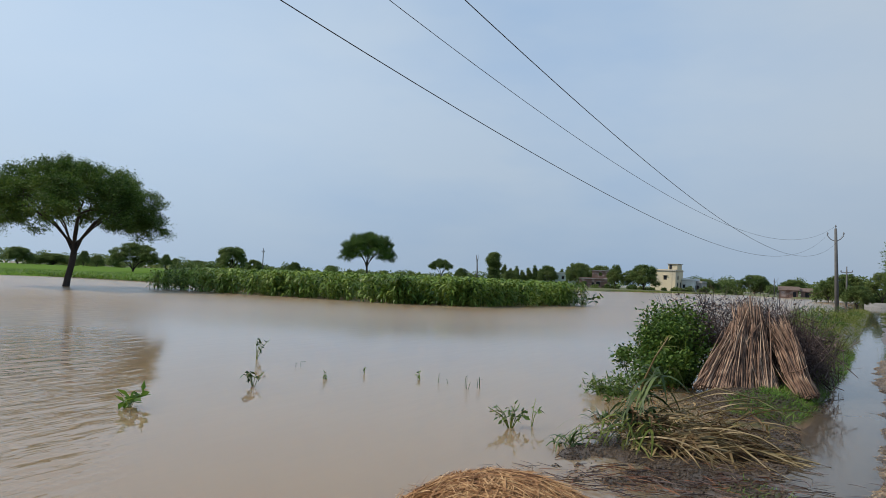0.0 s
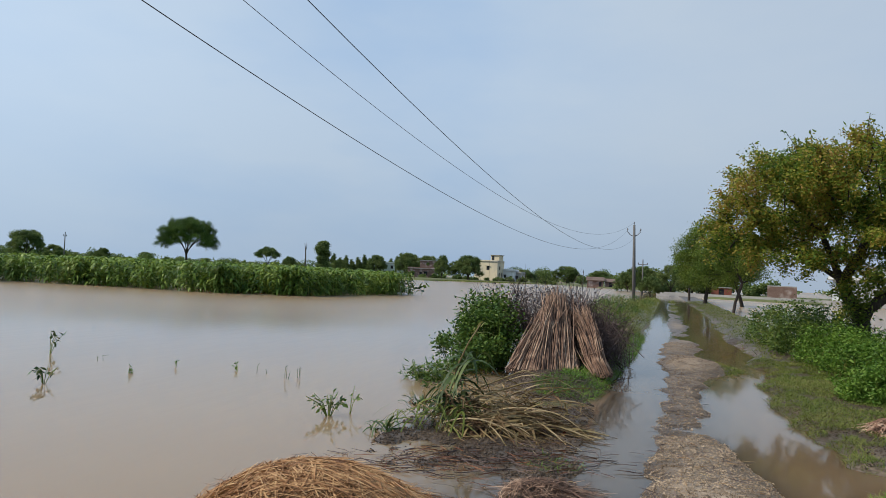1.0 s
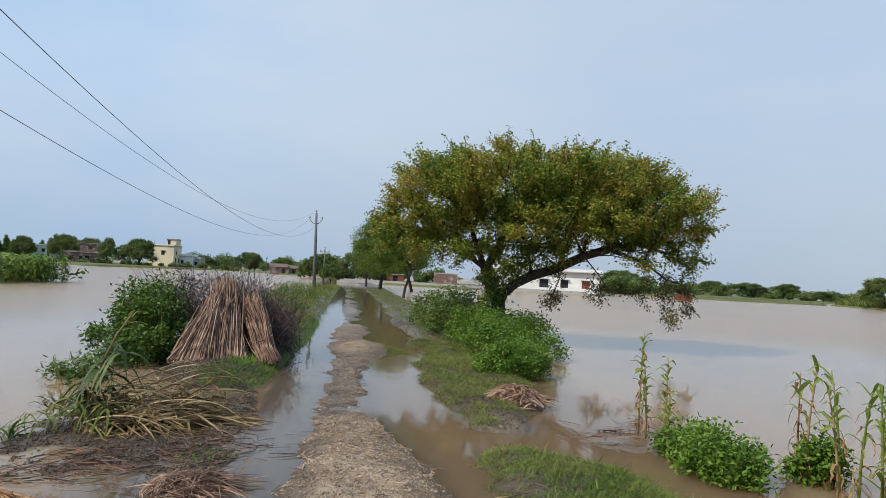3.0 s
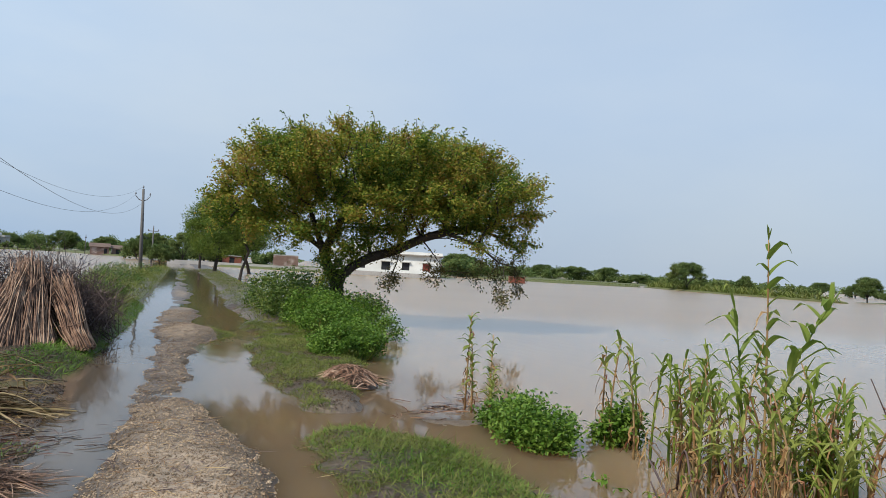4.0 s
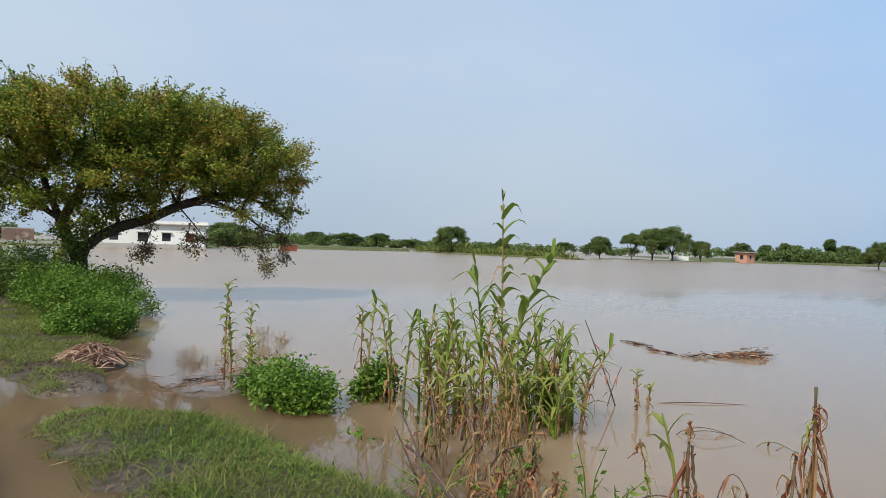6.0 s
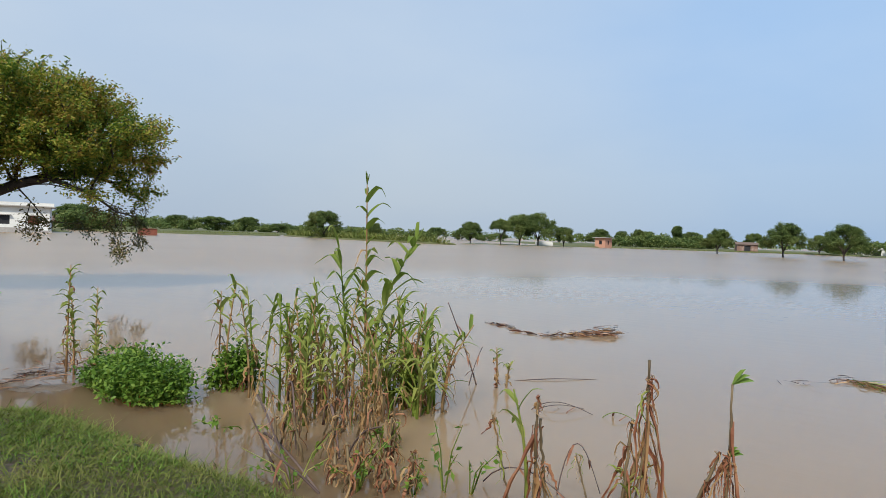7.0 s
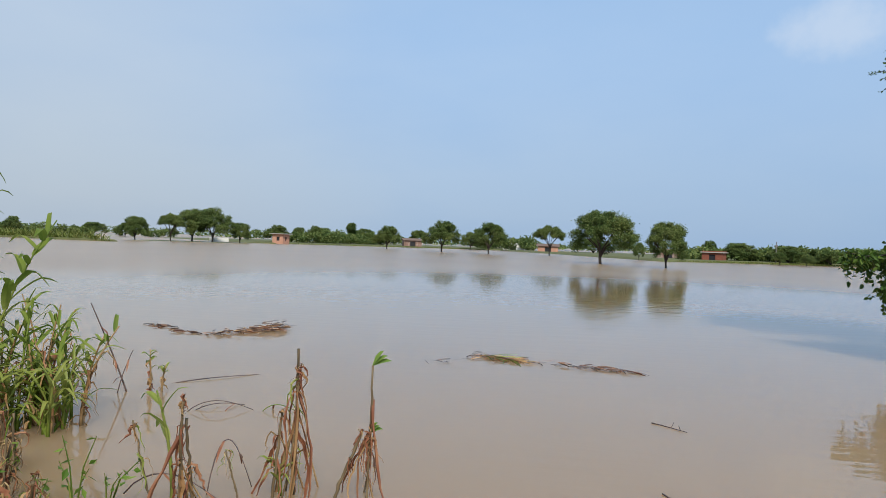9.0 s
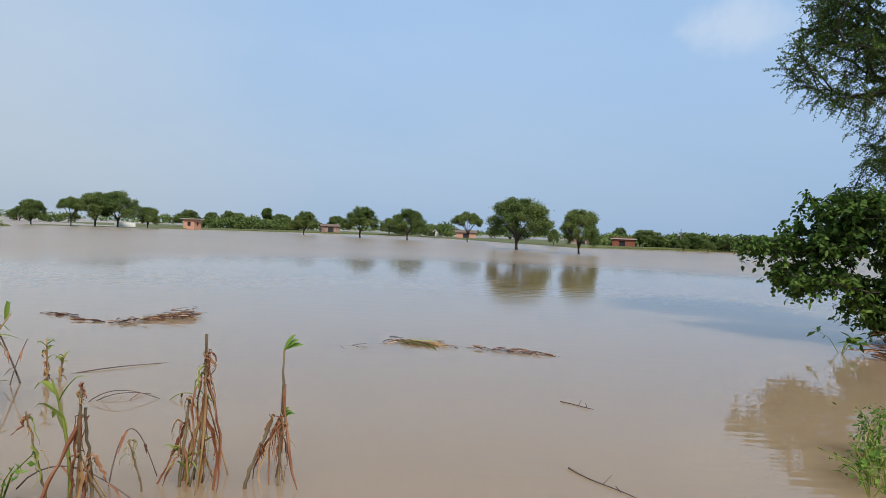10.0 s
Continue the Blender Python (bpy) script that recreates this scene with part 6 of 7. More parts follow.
# ---- heaps of straw and uprooted maize ----
def heap(name, label, centre, rx, ry, h, seed, count, mat, core_mat, length=(0.25, 0.6), width=0.008, flow=None, category="straw heap", spread=0.45, lift=0.0):
    """A mound of loose dry stems: a lumpy core covered with strips that follow its slope."""
    rng = rng_of(seed)
    root = thing(name, label, category, (centre[0], centre[1], lift))
    k, m = 28, 9
    b = Buf()
    rings = []
    for i in range(m):
        f = i / (m - 1)
        a = np.linspace(0, 2 * math.pi, k, endpoint=False)
        rr = 1 + 0.10 * fbm(np.cos(a) * 2, np.sin(a) * 2, 1.0, seed)
        z = h * 0.93 * (1 - f ** 2.2) - 0.06 * f
        rings.append(np.column_stack([rx * f * rr * np.cos(a), ry * f * rr * np.sin(a), z + 0.02 * fbm(a * 3, a * 0 + f * 5, 1, seed) * (1 - f)]))
    b.add(np.concatenate(rings), [(i * k + j, (i + 1) * k + j, (i + 1) * k + (j + 1) % k, i * k + (j + 1) % k) for i in range(m - 1) for j in range(k)])
    part("core", b, core_mat, root, smooth=True)
    c = Buf()
    a = rng.uniform(0, 2 * math.pi, count)
    f = np.sqrt(rng.uniform(0, 1, count))
    x, y = rx * f * np.cos(a), ry * f * np.sin(a)
    z = h * (1 - f ** 2.2) - 0.04 * f + rng.uniform(0, 0.035, count)
    az_ = a + rng.normal(size=count) * 0.7 if flow is None else np.full(count, flow) + rng.normal(size=count) * spread
    ln = rng.uniform(*length, count)
    # slope of the mound along the strip
    x2, y2 = x + np.cos(az_) * ln, y + np.sin(az_) * ln
    f2 = np.sqrt((x2 / rx) ** 2 + (y2 / ry) ** 2)
    z2 = np.where(f2 < 1, h * (1 - np.minimum(f2, 1) ** 2.2), -0.02) + 0.02
    rise = np.clip((z2 - z) / ln, -1.0, 0.5) + 0.12
    arcs(c, np.column_stack([x, y, z]), az_, ln, rise, 0.12, width * rng.uniform(0.6, 1.6, count), rng, 3, taper=0.6)
    part("straw", c, mat, root, kind="stuff")
    return root


M_STRAW_CORE = rough_surface("packed_straw", (0.10, 0.055, 0.03), (0.22, 0.13, 0.065), 9.0, 0.9, 0.8, 6)
heap("straw_heap", "rounded heap of golden-brown straw on the mud", (0.43, 4.30), 0.87, 0.86, 0.37, 831, 6000, M_STRAW, M_STRAW_CORE, (0.14, 0.45), 0.008, flow=-0.6, spread=0.85)
heap("straw_tuft", "flattened tuft of pale dry grass on wet mud", (2.14, 4.74), 0.34, 0.26, 0.10, 832, 800, M_STICK, M_MUD, (0.1, 0.34), 0.007, spread=1.0, flow=0.2)
heap("stalk_heap", "small heap of reddish dry stalks on the verge", (6.86, 5.98), 0.42, 0.40, 0.19, 833, 620, M_REDSTALK, M_MUD, (0.10, 0.32), 0.013, flow=0.0, spread=9.0, lift=0.07)
pt = np.array([2.62, 6.78])
heap("maize_heap", "heap of uprooted maize with dry drooping leaves", (pt[0], pt[1]), 0.78, 0.40, 0.17, 834, 620, M_FADED, M_MUD, (0.2, 0.55), 0.018, flow=-0.1, category="maize heap", spread=1.1)


def tossed_maize():
    """Uprooted plants: a dark limp tuft round one bent stalk, and long dry leaves swept to the east of it."""
    rng = rng_of(840)
    a0 = np.array([2.06, 7.05, 0.03])
    root = thing("uprooted_maize", "uprooted maize plants, dark green tuft and pale bent leaves", "maize plant", tuple(a0))
    c = Buf()
    n = 85
    base = np.column_stack([rng.uniform(0, 1, n) ** 1.4 * 0.8 + rng.normal(size=n) * 0.08, rng.normal(size=n) * 0.20, rng.uniform(0.05, 0.36, n)])
    arcs(c, base, rng.normal(size=n) * 0.5 - 0.12, rng.uniform(0.4, 1.3, n), rng.uniform(0.1, 0.7, n), rng.uniform(0.3, 1.0, n), rng.uniform(0.012, 0.034, n), rng, 8)
    for v in c.v:
        v[:, 2] = np.maximum(v[:, 2], 0.0)
    n = 70
    base = np.column_stack([rng.uniform(-0.35, 0.7, n), rng.normal(size=n) * 0.16 - 0.15, rng.uniform(0.02, 0.14, n)])
    arcs(c, base, rng.normal(size=n) * 0.30 - 0.18, rng.uniform(0.7, 1.35, n), rng.uniform(0.25, 0.75, n), rng.uniform(0.45, 0.85, n), rng.uniform(0.010, 0.022, n), rng, 10, twist=1.5)
    for v in c.v:
        v[:, 2] = np.maximum(v[:, 2], -0.01)
    for k in range(60):
        at = np.array([rng.uniform(-0.4, 1.3), rng.normal() * 0.2 - 0.1, rng.uniform(0.08, 0.42)])
        q = rag(at, rng.uniform(0, 6.28), at[2] * rng.uniform(0.4, 1.0), rng.uniform(0.1, 0.45), rng, rng.uniform(0.012, 0.04), 0.02)
        c.add(np.concatenate(q.v), q.f)
    part("dry_leaf", c, M_FADED, root, "pale dry bent leaves", kind="stuff")
    d = Buf()
    n = 84
    k = rng.uniform(0, 1, n) ** 1.3
    base = np.column_stack([0.02 + 0.24 * k ** 1.5 + rng.normal(size=n) * 0.05, 0.12 - 0.05 * k + rng.normal(size=n) * 0.05, 0.08 + 0.62 * k])
    arcs(d, base, rng.uniform(0, 6.28, n), rng.uniform(0.25, 0.55, n), rng.uniform(0.3, 1.0, n), rng.uniform(0.8, 1.5, n), rng.uniform(0.03, 0.06, n), rng, 6)
    part("green_leaf", d, M_WILT, root, "limp dark green leaves", kind="stuff")
    g_ = Buf()
    n = 60
    base = np.column_stack([rng.normal(size=n) * 0.22 - 0.05, rng.normal(size=n) * 0.12 - 0.1, rng.uniform(0.02, 0.2, n)])
    arcs(g_, base, rng.normal(size=n) * 1.0 + 3.6, rng.uniform(0.25, 0.6, n), rng.uniform(0.3, 0.9, n), rng.uniform(0.7, 1.3, n), rng.uniform(0.015, 0.03, n), rng, 5)
    part("yellow_leaf", g_, M_GRASS, root, "yellowing limp leaves", kind="stuff")
    for q in ([(0.0, 0.15, -0.02), (0.02, 0.14, 0.30), (0.08, 0.10, 0.58), (0.19, 0.07, 0.85), (0.31, 0.04, 1.06)], [(0.05, 0.10, 0.02), (0.30, 0.02, 0.26), (0.75, -0.12, 0.44), (1.15, -0.2, 0.52)],
              [(-0.1, 0.0, 0.05), (0.3, -0.1, 0.2), (0.8, -0.2, 0.22), (1.25, -0.3, 0.10)], [(0.1, 0.2, 0.1), (0.4, 0.2, 0.35), (0.85, 0.1, 0.55), (1.3, 0.0, 0.45)]):
        e = Buf()
        e.tube(q, np.linspace(0.013, 0.006, len(q)), 6)
        part("stalk", e, M_FADED, root, smooth=True)
    tipl = Buf()
    n = 7
    arcs(tipl, np.tile(np.array([[0.27, 0.05, 0.98]]), (n, 1)) + rng.normal(size=(n, 3)) * 0.03, rng.normal(size=n) * 0.9 + 0.3, rng.uniform(0.12, 0.28, n), rng.uniform(0.2, 1.0, n), rng.uniform(0.5, 1.2, n), rng.uniform(0.015, 0.03, n), rng, 4)
    part("tip_leaf", tipl, M_GRASS, root, kind="stuff")
    return root


tossed_maize()
for i, (u_, v_, h_) in enumerate([(6.61, -2.33, 0.36), (8.14, -2.41, 0.26), (8.35, -2.3, 0.24), (10.0, -2.9, 0.3)]):
    p = lane(u_, v_)
    rg = rng_of(850 + i)
    root = thing("maize_tuft", "tuft of limp dark maize leaves in shallow water", "maize plant", (p[0], p[1], 0))
    c = Buf()
    n = 22
    arcs(c, np.column_stack([rg.normal(size=n) * 0.05, rg.normal(size=n) * 0.05, np.zeros(n) - 0.02]), rg.uniform(0, 6.28, n), rg.uniform(0.6, 1.2, n) * h_, rg.uniform(0.8, 1.3, n), rg.uniform(0.5, 1.1, n), rg.uniform(0.02, 0.035, n), rg, 5)
    part("leaf", c, M_WILT, root, kind="stuff")


def raft(name, label, pts, spread, count, seed, mats, bias=0.8, heap_up=0.22, long=0.45, wide=(0.012, 0.030), turn=0.9):
    """Floating stems and rubbish along a line in the water."""
    rng = rng_of(seed)
    pts = np.array(pts, float)
    root = thing(name, label, "debris", (pts[:, 0].mean(), pts[:, 1].mean(), 0))
    off = np.array([pts[:, 0].mean(), pts[:, 1].mean()])
    for k, m in enumerate(mats):
        c = Buf()
        n = count // len(mats)
        s = rng.uniform(0, 1, n) ** bias * (len(pts) - 1)
        i = np.minimum(s.astype(int), len(pts) - 2)
        q = pts[i] + (pts[i + 1] - pts[i]) * (s - i)[:, None]
        w = spread[0] + (spread[1] - spread[0]) * (s / (len(pts) - 1))
        q = q + rng.normal(size=q.shape) * w[:, None] * 0.45 - off
        d = pts[-1] - pts[0]
        az_ = math.atan2(d[1], d[0]) + rng.normal(size=n) * turn
        z = np.abs(rng.normal(size=n)) * w * heap_up + 0.004
        arcs(c, np.column_stack([q, z]), az_, rng.uniform(0.12, long, n), rng.uniform(-0.02, 0.12, n), 0.08, rng.uniform(*wide, n), rng, 2, taper=0.5, twist=1.5)
        part("stem", c, m, root, kind="stuff")
    return root


raft("floating_debris", "raft of broken brown stems floating on the flood", [(11.35, -0.75), (11.45, -1.25), (11.75, -1.75), (11.95, -2.05)], (0.04, 0.19), 340, 861, [M_DRY, M_RUST, M_TWIG, M_STICK], bias=0.55, heap_up=0.36, long=0.19, wide=(0.008, 0.020), turn=1.8)
raft("floating_debris", "thin trail of stems drifting on the flood", [(12.9, 0.1), (12.2, -0.3), (11.35, -0.75)], (0.05, 0.09), 45, 870, [M_TWIG, M_TWIG, M_RUST], long=0.2, turn=1.5)
raft("floating_debris", "line of straw and stems drifting on the flood", [(9.05, -4.2), (8.5, -4.75), (7.8, -5.5), (7.45, -5.95)], (0.06, 0.04), 120, 862, [M_RUST, M_TWIG, M_TWIG], wide=(0.006, 0.016), long=0.30, heap_up=0.4, turn=1.2)
raft("floating_debris", "yellow straw caught on drifting stems", [(8.95, -4.35), (8.5, -4.75)], (0.09, 0.06), 70, 863, [M_STRAW, M_DRY, M_MAIZE], wide=(0.008, 0.020))
for label, p, q, bend in (("thin dark twig afloat on brown water", (5.35, -4.57), (5.02, -4.69), 0.02), ("long thin stick afloat on brown water", (3.85, -3.53), (3.27, -3.58), -0.03)):
    root = thing("floating_stick", label, "stick", (*p, 0))
    d = np.array([q[0] - p[0], q[1] - p[1], 0.0])
    side = np.array([-d[1], d[0], 0.0])
    c = Buf()
    c.tube([d * s + side * bend * math.sin(5 * s) + np.array([0, 0, 0.006]) for s in np.linspace(0, 1, 7)], np.linspace(0.006, 0.003, 7), 5)
    part("stem", c, M_TWIG, root, smooth=True)
    for k, s in enumerate((0.55, 0.8)):
        c = Buf()
        c.tube([d * s + (0, 0, 0.006), d * s + side * (0.12 - 0.2 * k) + (0, 0, 0.05)], [0.004, 0.002], 4)
        part("side_twig", c, M_TWIG, root)
raft("floating_twig", "thin dark twigs afloat on brown water", [(8.7, -3.55), (8.55, -3.85)], (0.02, 0.02), 8, 866, [M_TWIG], heap_up=0.4, wide=(0.005, 0.010))
raft("floating_debris", "dry stalks washed up beside the tree", [(6.2, -10.6), (5.6, -10.9), (4.9, -11.2)], (0.4, 0.4), 420, 867, [M_STRAW, M_RUST], heap_up=0.35)
pa, pb = lane(6.6, 3.0), lane(7.6, 4.3)
raft("twig_litter", "dark twigs washed up along the shallows", [(pa[0], pa[1]), (pb[0], pb[1])], (0.25, 0.3), 130, 868, [M_TWIG, M_RUST], heap_up=0.03, long=0.35, wide=(0.004, 0.011))
pa, pb = lane(5.3, -2.1), lane(6.4, -0.4)
raft("twig_litter", "dark twigs and rotten leaves on the mud", [(pa[0], pa[1]), (pb[0], pb[1])], (0.6, 0.6), 700, 869, [M_TWIG, M_TWIG, M_RUST], heap_up=0.03, long=0.25, wide=(0.004, 0.011))


# ---- grass, gravel and litter on the ground ----
def scatter(count, u0, u1, v0, v1, rng, lowest, highest=9.0, keep=None):
    u = rng.uniform(u0, u1, count)
    v = rng.uniform(v0, v1, count)
    x, y = u * UX + v * VX, u * UY + v * VY
    z = ground_height(x, y)
    ok = (z > lowest) & (z < highest)
    if keep is not None:
        ok &= keep(u, v, x, y)
    return np.column_stack([x, y, z])[ok]


def grass(label, places, height, width, seed, mat=None, steps=2):
    rng = rng_of(seed)
    b = Buf()
    n = len(places)
    arcs(b, places - np.array([0, 0, 0.01]), rng.uniform(0, 6.28, n), height * rng.uniform(0.5, 1.3, n), rng.uniform(0.5, 1.1, n), rng.uniform(0.2, 0.8, n), width * rng.uniform(0.6, 1.3, n), rng, steps)
    return tagged(part("grass", b, mat or M_GRASS, kind="stuff"), label, "grass")


rng = rng_of(900)
patchy = lambda s, lim: (lambda u, v, x, y: fbm(x, y, s, 8) > lim)
grass("short wet grass on the hump beside the lane", scatter(90000, 1.6, 7.0, 1.4, 3.9, rng, -0.03, 9, lambda u, v, x, y: (v > 1.55 + 0.2 * fbm(x, y, 2.0, 3)) & (u + 1.0 * np.maximum(v - 2.35, 0) + 0.3 * fbm(x, y, 0.7, 1) < 6.5) & (fbm(x, y, 1.3, 8) + 0.5 * fbm(x, y, 4.0, 18) > -0.22)), 0.085, 0.006, 901)
grass("short wet grass on the near end of the hump", scatter(60000, -4.5, 1.65, 1.3, 4.2, rng_of(919), -0.02, 9, lambda u, v, x, y: (v > 1.5 + 0.2 * fbm(x, y, 2.0, 3)) & (fbm(x, y, 1.3, 8) + 0.5 * fbm(x, y, 4.0, 18) > -0.15)), 0.085, 0.007, 920)
grass("bright young weeds among the hump's grass", scatter(16000, 1.6, 7.0, 1.5, 3.9, rng, 0.0, 9, lambda u, v, x, y: (fbm(x, y, 2.2, 8) > 0.05) & (u + 1.0 * np.maximum(v - 2.35, 0) < 6.4)), 0.09, 0.011, 908, M_WEED)
grass("longer pale blades standing out of the hump's grass", scatter(9000, 1.6, 7.0, 1.6, 4.0, rng_of(913), -0.03, 9, lambda u, v, x, y: (fbm(x, y, 1.8, 23) > 0.0) & (u + 1.0 * np.maximum(v - 2.35, 0) < 6.6)), 0.17, 0.007, 914)
grass("green grass along the verge", scatter(110000, 6.4, 16, 1.8, 5.2, rng, -0.03, 9, lambda u, v, x, y: (fbm(x, y, 1.1, 8) + 0.6 * fbm(x, y, 5.0, 28) > -0.45) & ((v < 2.35) | (u > 7.9 + 0.3 * fbm(x, y, 1.0, 5)))), 0.10, 0.008, 902)
grass("green grass along the far verge", scatter(26000, 16, 75, 2.4, 7.5, rng, 0.0, 9, patchy(0.5, -0.35)), 0.16, 0.022, 903)
grass("grass and low weeds on the west bank", scatter(60000, 9.4, 22, -2.2, 1.2, rng, -0.01, 9, lambda u, v, x, y: (v - lane_centre(u) > np.where(u < 11.6, -2.0, -1.32) + 0.5 * fbm(x, y, 1, 4)) & (v - lane_centre(u) < -0.45)), 0.13, 0.010, 904, M_WEED)
grass("tall dry olive weeds behind the brushwood", scatter(16000, 12.2, 22, -2.6, 0.3, rng_of(915), 0.02, 9, lambda u, v, x, y: v - lane_centre(u) < -1.15 + 0.3 * fbm(x, y, 1, 5)), 0.32, 0.014, 916)
grass("dead stems on the west bank", scatter(9000, 12.0, 22, -2.6, 0.3, rng_of(917), 0.02, 9, lambda u, v, x, y: v - lane_centre(u) < -1.2 + 0.3 * fbm(x, y, 1, 5)), 0.34, 0.010, 918, M_TWIG)
grass("tall olive grass on the far bank", scatter(22000, 20, 75, -2.5, 3.0, rng, 0.03, 9, lambda u, v, x, y: v - lane_centre(u) < -0.8), 0.30, 0.025, 905)
grass("sparse grass on trampled mud", scatter(9000, 5.0, 9.8, -2.6, 0.2, rng, -0.01, 9, patchy(1.4, 0.2)), 0.09, 0.007, 906, M_WEED)
grass("weedy grass on the near bank", scatter(5000, -6.5, -0.5, 1.5, 5.5, rng, 0.0), 0.14, 0.009, 907)


def gravel(p, small, large, seed, mat, label):
    """Loose stones or clods strewn at the given places."""
    rng = rng_of(seed)
    b = Buf()
    n = len(p)
    r = rng.uniform(small, large, n) * np.where(rng.uniform(size=n) < 0.05, 1.9, 1.0)
    octa = np.array([(1, 0, 0), (0, 1, 0), (-1, 0, 0), (0, -1, 0), (0, 0, 0.75), (0, 0, -0.6)])
    a = rng.uniform(0, 6.28, n)
    sc = rng.uniform(0.6, 1.3, (n, 6, 1))
    vv = octa[None] * sc * r[:, None, None]
    ca, sa = np.cos(a)[:, None], np.sin(a)[:, None]
    vx = vv[..., 0] * ca - vv[..., 1] * sa
    vy = vv[..., 0] * sa + vv[..., 1] * ca
    verts = np.stack([vx + p[:, :1], vy + p[:, 1:2], vv[..., 2] + p[:, 2:3] + 0.003], -1).reshape(-1, 3)
    b.v.append(verts)
    b.n = len(verts)
    o = (np.arange(n) * 6)[:, None]
    tri = np.array([(0, 1, 4), (1, 2, 4), (2, 3, 4), (3, 0, 4), (1, 0, 5), (2, 1, 5), (3, 2, 5), (0, 3, 5)])
    b.f = list(map(tuple, (o[:, None] + tri[None]).reshape(-1, 3).tolist()))
    return tagged(part("gravel", b, mat, kind="stuff"), label, "gravel")


gravel(scatter(60000, 2.4, 20, -0.7, 3.2, rng_of(910), -0.005, 9, lambda u, v, x, y: np.abs(v - lane_centre(u) - 0.1) < 0.95 + 0.1 * fbm(x, y, 2, 3)), 0.004, 0.012, 911, M_STONE,
       "loose brown gravel and clods on the lane")
gravel(scatter(36000, 4.6, 11.5, -3.0, -0.15, rng_of(912), -0.002, 9, patchy(2.0, -0.45)), 0.004, 0.014, 913, M_CLOD, "dark clods of wet mud and rotten leaves")
gravel(scatter(16000, 5.2, 12.0, 1.7, 4.6, rng_of(914), 0.035, 9, patchy(2.0, -0.2)), 0.004, 0.013, 915, M_CLOD, "dark clods of wet mud on the verge")
gravel(scatter(30000, 2.4, 7.6, -0.7, 2.0, rng_of(916), 0.0, 9, lambda u, v, x, y: np.abs(v - lane_centre(u) - 0.12) < 0.62 + 0.25 * fbm(x, y, 2.5, 13)), 0.003, 0.010, 917, M_STONE,
       "coarse pale stones and crumbled earth on the near lane")
near = scatter(1300, 2.8, 9.0, -0.7, 2.0, rng_of(918), 0.0)
sticks = Buf()
rg = rng_of(919)
arcs(sticks, near + np.array([0, 0, 0.014]), rg.uniform(0, 6.28, len(near)), rg.uniform(0.04, 0.20, len(near)), 0.04, 0.04, rg.uniform(0.004, 0.010, len(near)), rg, 2)
tagged(part("lane_straw", sticks, M_DRY, kind="stuff"), "straw ends and snapped twigs scattered on the lane", "litter")
p = scatter(2600, 4.5, 16, -0.8, 2.2, rng_of(920), 0.0)
litter = Buf()
rg = rng_of(921)
arcs(litter, p + np.array([0, 0, 0.012]), rg.uniform(0, 6.28, len(p)), rg.uniform(0.05, 0.22, len(p)), 0.05, 0.05, rg.uniform(0.006, 0.014, len(p)), rg, 2)
tagged(part("lane_litter", litter, M_TWIG, kind="stuff"), "dark rotting leaves and twigs on the lane", "litter")


# ---- power line ----
def v_pole(place, height, label, lean=(0, 0), turn=0.0):
    """A tapered concrete pole with a V crossarm, three pins and insulators."""
    root = thing("utility_pole", label, "utility pole", place, "power line poles", turn)
    h = height
    lx, ly = lean
    b = Buf()
    b.tube([(0, 0, -0.5), (lx * 0.5, ly * 0.5, h * 0.5), (lx, ly, h)], [0.15, 0.125, 0.09], 8)
    part("shaft", b, M_CONCRETE, root, smooth=True)
    c = Buf()
    for s in (-1, 1):
        c.tube([(lx, ly, h - 0.95), (lx + s * 0.30, ly, h - 0.82), (lx + s * 0.52, ly, h - 0.55)], 0.035, 6)
    arm_ob = part("crossarm", c, M_STEEL, root)
    for s, z in ((-1, h - 0.55), (1, h - 0.55), (0, h)):
        d = Buf()
        x = lx + s * 0.52
        d.tube([(x, ly, z), (x, ly, z + 0.10), (x, ly, z + 0.12), (x, ly, z + 0.18), (x, ly, z + 0.20), (x, ly, z + 0.27)], [0.02, 0.02, 0.06, 0.06, 0.045, 0.03], 8)
        part("insulator", d, M_STEEL, arm_ob if s else root)
    return root


v_pole((29.2, 50.3, 0.1), 6.35, "slender concrete power pole with a V-shaped crossarm", (-0.18, 0.12), -30.0)


def t_pole(place, height, label, turn, arm=1.3, slim=1.0):
    root = thing("utility_pole", label, "utility pole", place, "power line poles", turn)
    b = Buf()
    b.tube([(0, 0, -0.5), (0.03, 0, height * 0.5), (0.0, 0, height)], [0.13 * slim, 0.11 * slim, 0.08 * slim], 7)
    part("shaft", b, M_CONCRETE, root, smooth=True)
    c = Buf()
    c.tube([(-arm / 2, 0, height - 0.5), (arm / 2, 0, height - 0.5)], 0.055, 4)
    arm_ob = part("crossarm", c, M_STEEL, root)
    for x in (-arm / 2, 0, arm / 2):
        d = Buf()
        z = height - 0.5 if x else height
        d.tube([(x, 0, z), (x, 0, z + 0.1), (x, 0, z + 0.15), (x, 0, z + 0.28)], [0.03, 0.09, 0.09, 0.05], 6)
        part("insulator", d, M_STEEL, arm_ob if x else root)
    return root


